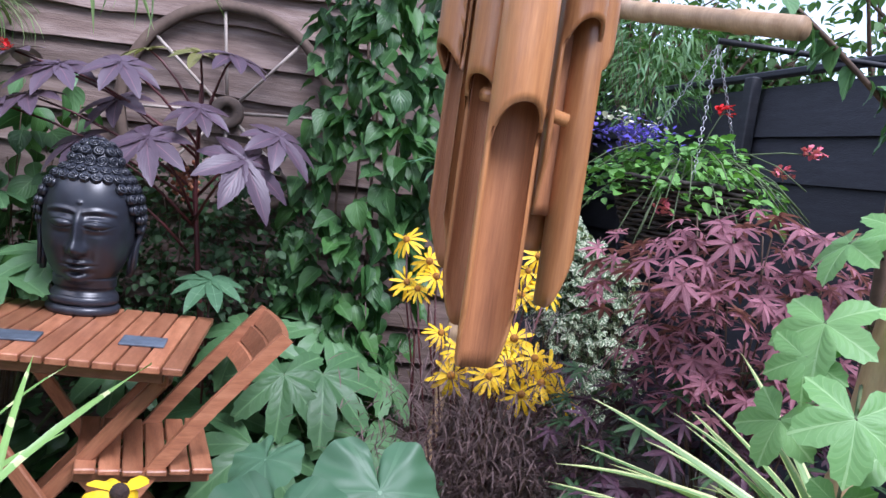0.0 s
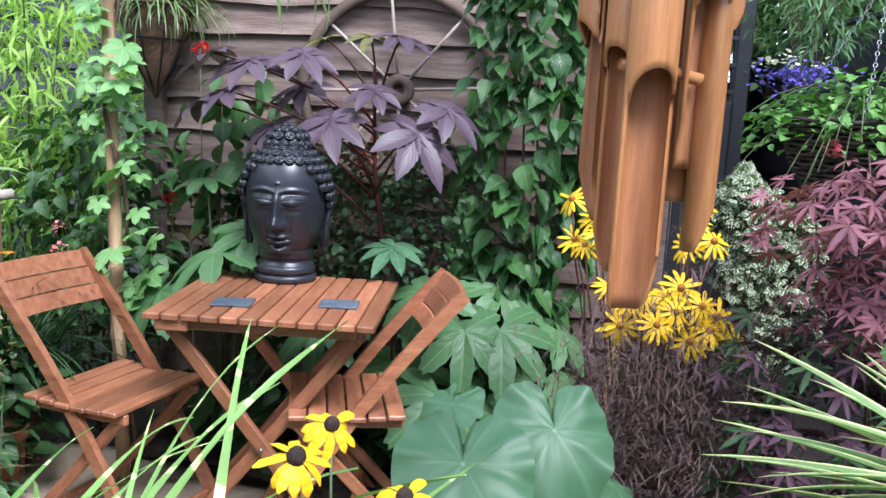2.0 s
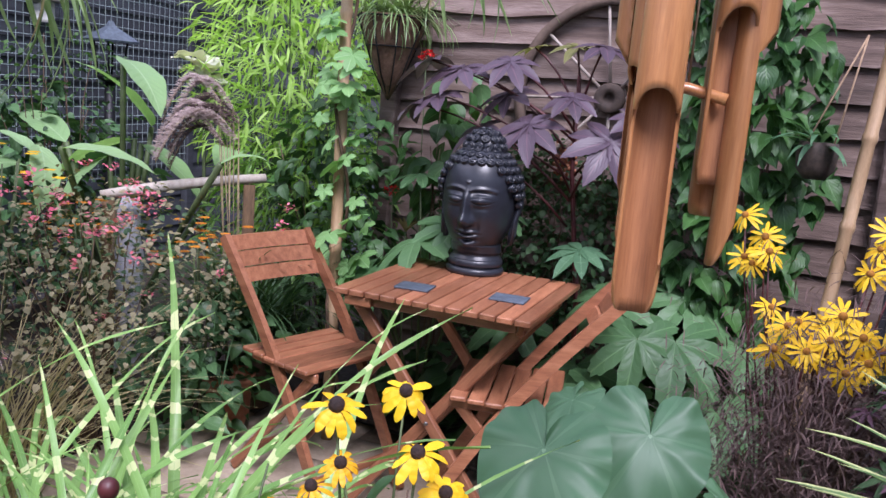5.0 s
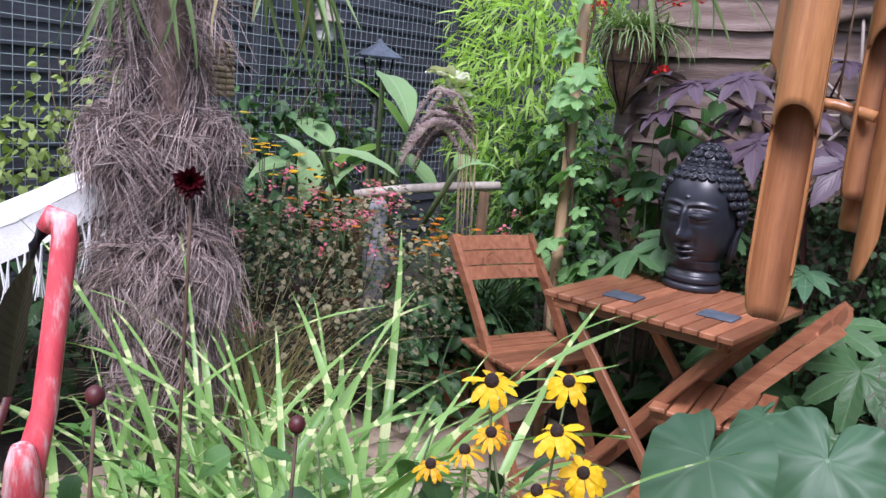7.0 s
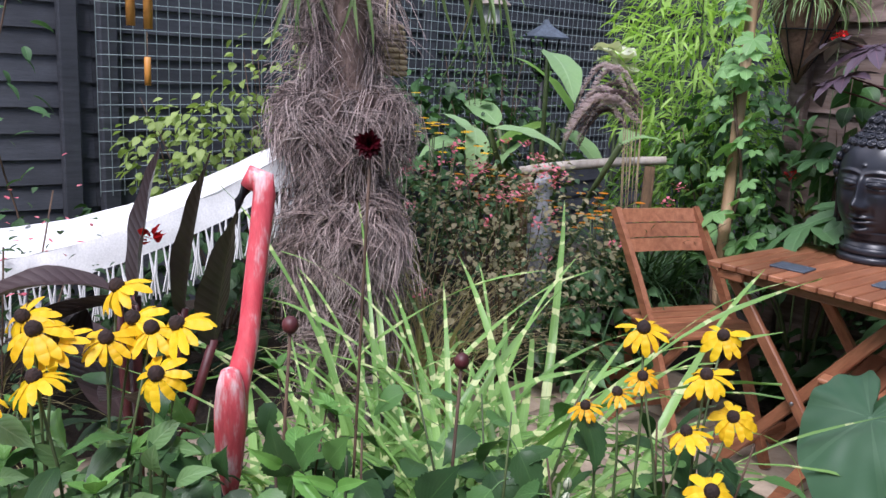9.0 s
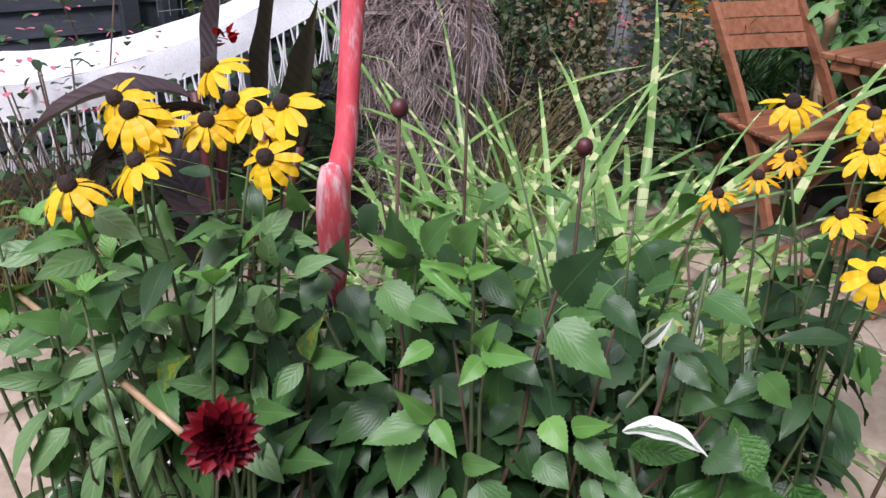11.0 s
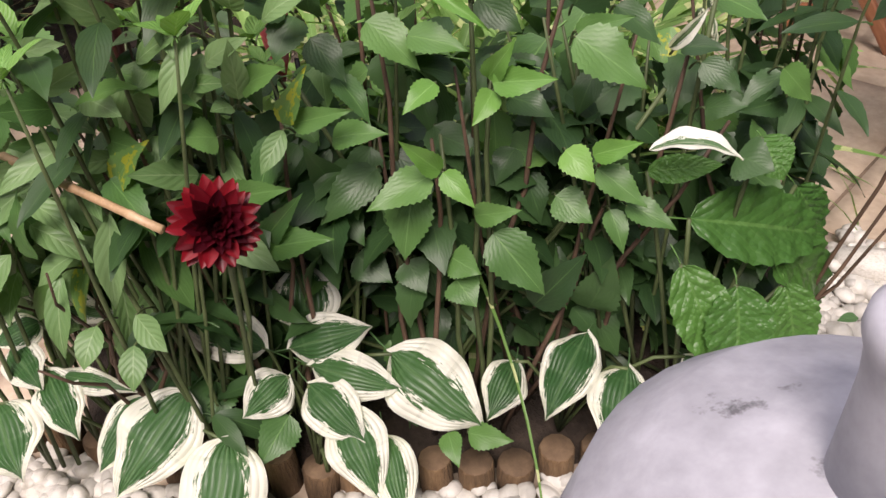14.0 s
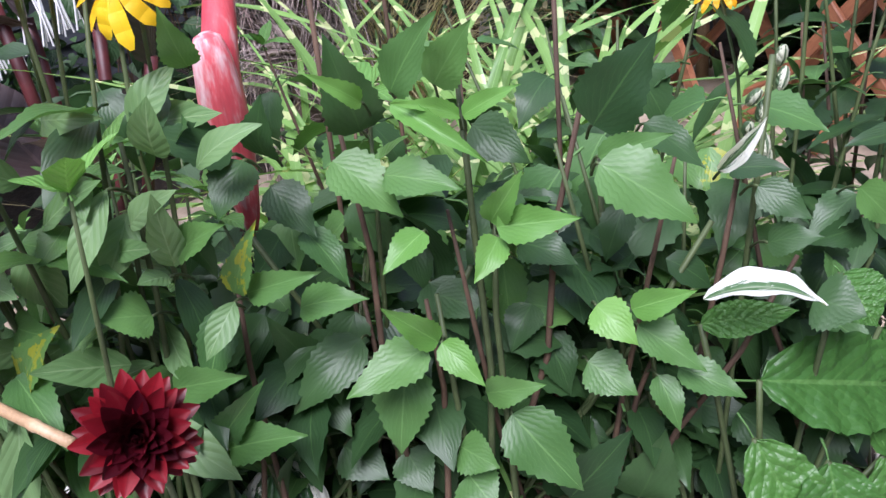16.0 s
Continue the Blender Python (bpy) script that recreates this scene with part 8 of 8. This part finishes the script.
# ---- grey stone jar close to the path ----
sj = thing("stone_jar", (0.3365, -0.2215, 0.0), "grey cast stone jar with a knobbed lid on a pedestal", "garden ornament")
SJ = pose(0.3365, -0.2215, 0)
place("pedestal", lathe([(0.07, 0.0), (0.07, 0.05), (0.045, 0.08), (0.034, 0.5), (0.036, 0.79), (0.026, 0.82)], 28).mesh("pedestal", M_STONE), SJ, sj)
place("jar", lathe([(0.026, 0.815), (0.046, 0.827), (0.057, 0.852), (0.0595, 0.873), (0.053, 0.898), (0.039, 0.914), (0.017, 0.923), (0.003, 0.924)], 40).mesh("jar", M_STONE), SJ, sj)
place("knob", lathe([(0.0108, 0.905), (0.0104, 0.944), (0.0112, 0.95), (0.0126, 0.9535), (0.0123, 0.9565), (0.0108, 0.9575), (0.002, 0.958)], 32).mesh("knob", M_STONE), pose(0.3365, -0.2275, 0) @ Matrix.Diagonal((0.9, 0.9, 1, 1)), sj)

# white bowl half under the leaves
tagged(place("white_bowl", lathe([(0.05, 0), (0.1, 0.03), (0.12, 0.09), (0.125, 0.1), (0.115, 0.1), (0.1, 0.04), (0.02, 0.02)], 28).mesh("white_bowl", M_WHITE), pose(-0.98, -0.14, 0.02)), "white glazed bowl standing on the paving under the leaves", "bowl")
tagged(place("terracotta_pot", lathe([(0.06, 0), (0.085, 0.16), (0.095, 0.17), (0.095, 0.2), (0.085, 0.2), (0.075, 0.04), (0.01, 0.03)], 28).mesh("terracotta_pot", M_TERRA), pose(-1.75, 2.02, 0.02)), "round terracotta pot beside the folding chair", "pot")
# salvia spikes over the pebbles
sa = thing("blue_salvia", (0.1, 0.72, 0.0), "salvia with upright violet flower spikes over the pebbles", "flowering plant")
for x, y, z in ((0.03, 0.67, 0.45), (0.075, 0.7, 0.36), (0.16, 0.7, 0.3)):
    place("stem", tube(bend((0.1, 0.72, 0.0), (x, y, z), 0.02), 0.0022, 5).mesh("stem", M_GREENSTEM), None, sa)
    s = Shape()
    for k in range(60):
        q = U(0, 1) ** 1.3 * 2.0
        s.add(flo[0], aim(Vector((x, y, z)).lerp(Vector((0.1, 0.72, 0.0)), 0.2 * q) + Vector((U(-0.007, 0.007), U(-0.007, 0.007), 0)), U(0, 360), U(-10, 50), 0, U(0.5, 0.9)))
    place("flower_spike", s.mesh("flower_spike", P_BLUE), None, sa)
sml = small[0].mesh("leaf", L_FATSIA)
for k in range(70):
    place("leaf", sml, aim((0.11 + rng.gauss(0, 0.045), 0.71 + rng.gauss(0, 0.045), U(0.02, 0.22)), U(0, 360), U(-20, 40), 0, U(0.8, 1.5)), sa)

# ---- log edging, pebbles, paving ----
edging = [(-0.78, -0.34), (-0.56, -0.19), (-0.31, 0.035), (-0.18, 0.22), (-0.1, 0.4), (-0.08, 0.52), (-0.16, 0.68), (-0.28, 0.8)]
logs = thing("log_edging", (-0.3, 0.02, 0.0), "row of short upright half-log stakes edging the bed", "edging")
for i in range(len(edging) - 1):
    a, b = Vector((*edging[i], 0)), Vector((*edging[i + 1], 0))
    n = max(1, int((b - a).length / 0.056))
    for k in range(n):
        p = a.lerp(b, (k + 0.5) / n)
        h, r = U(0.045, 0.08), U(0.024, 0.029)
        s = lathe([(r * 0.96, -0.03), (r, h * 0.5), (r * 0.97, h - 0.004), (r * 0.9, h)], 11)
        s.mi[-1] = 1
        place("log", s.mesh("log", M_BARK, M_LOGTOP), pose(p.x + U(-0.004, 0.004), p.y, 0, U(-3, 3), U(-3, 3), U(0, 360)), logs)

peb = Shape()
pieces = []
for k in range(5):
    b = ball(1.0, 9, 6)
    b.v = [tuple(Vector(v) * (1 + 0.14 * noise.noise(Vector(v) * 1.4 + Vector((k * 7, 0, 0))))) for v in b.v]
    pieces.append(b)


def in_pebbles(x, y):
    """The strip on the path's side of the logs, and the corner beyond the bed's end."""
    v = Vector((x, y, 0)) - Vector((-0.2, 0.2, 0))
    s, t = v.dot(Vector((0.57, 0.82, 0))), v.dot(Vector((0.82, -0.57, 0)))
    return (-1.05 < s < 0.95) and (0.015 - 1.25 * max(0, s - 0.3) - 0.45 * max(0, -s - 0.4) < t < 0.42) and y < 1.1


count = 0
while count < 5000:
    x, y = U(-1.0, 0.62), U(-0.95, 1.12)
    if not in_pebbles(x, y):
        continue
    count += 1
    r = U(0.009, 0.019)
    peb.add(pieces[count % 5], pose(x, y, U(0.004, 0.028), U(-25, 25), U(-25, 25), U(0, 360)) @ Matrix.Diagonal((r * U(1.0, 1.5), r, r * U(0.6, 0.8), 1)))
tagged(place("white_pebbles", peb.mesh("white_pebbles", M_PEBBLE)), "smooth white pebbles spread along the log edging", "pebbles", kind="stuff")
for x, y, sx, r in ((-0.1, 1.0, 0.075, 30), (0.02, 0.98, 0.04, 80), (0.09, 1.0, 0.04, 10)):
    tagged(place("white_stone", pieces[1].mesh("white_stone", M_PEBBLE), pose(x, y, 0.03, 0, 0, r) @ Matrix.Diagonal((sx, sx * 0.55, 0.035, 1))), "large smooth white stone lying on the pebbles", "stone", "large white stones")

paving = thing("paving", (-0.9, 0.8, -0.03), "patio of sandy riven stone slabs", "paving", kind="structure")
joint = box(3.0, 4.4, 0.02)
place("joint_bed", joint.mesh("joint_bed", M_JOINT, smooth=False), pose(-0.62, 0.4, -0.024, 0, 0, 8.5), paving)
PV = pose(-0.62, 0.4, 0, 0, 0, 8.5)
slabs = []
for k in range(4):
    s = Shape()
    n = 8
    for i in range(n + 1):
        for j in range(n + 1):
            gx, gy = i / n - 0.5, j / n - 0.5
            edge_drop = -0.006 if i in (0, n) or j in (0, n) else 0.0
            s.v.append((gx * 0.44, gy * 0.44, 0.0 + edge_drop + 0.004 * noise.noise(Vector((gx * 7 + k * 9, gy * 7, k)))))
    for i in range(n):
        for j in range(n):
            a = i * (n + 1) + j
            s.f.append((a, a + n + 1, a + n + 2, a + 1))
    rim_ids = [i * (n + 1) for i in range(n + 1)] + [n * (n + 1) + j for j in range(1, n + 1)] + [i * (n + 1) + n for i in range(n - 1, -1, -1)] + [j for j in range(n - 1, 0, -1)]
    base = len(s.v)
    s.v += [(s.v[i][0], s.v[i][1], -0.03) for i in rim_ids]
    m = len(rim_ids)
    s.f += [(rim_ids[q], base + q, base + (q + 1) % m, rim_ids[(q + 1) % m]) for q in range(m)]
    slabs.append(s.mesh("slab", M_PAVE))
for i in range(6):
    for j in range(9):
        place("slab", slabs[(i * 3 + j) % 4], PV @ pose(-1.12 + i * 0.45 + 0.0, -1.85 + j * 0.45 + (0.22 if i % 2 else 0), U(-0.003, 0.003), 0, 0, 90 * ((i + j) % 4)), paving)
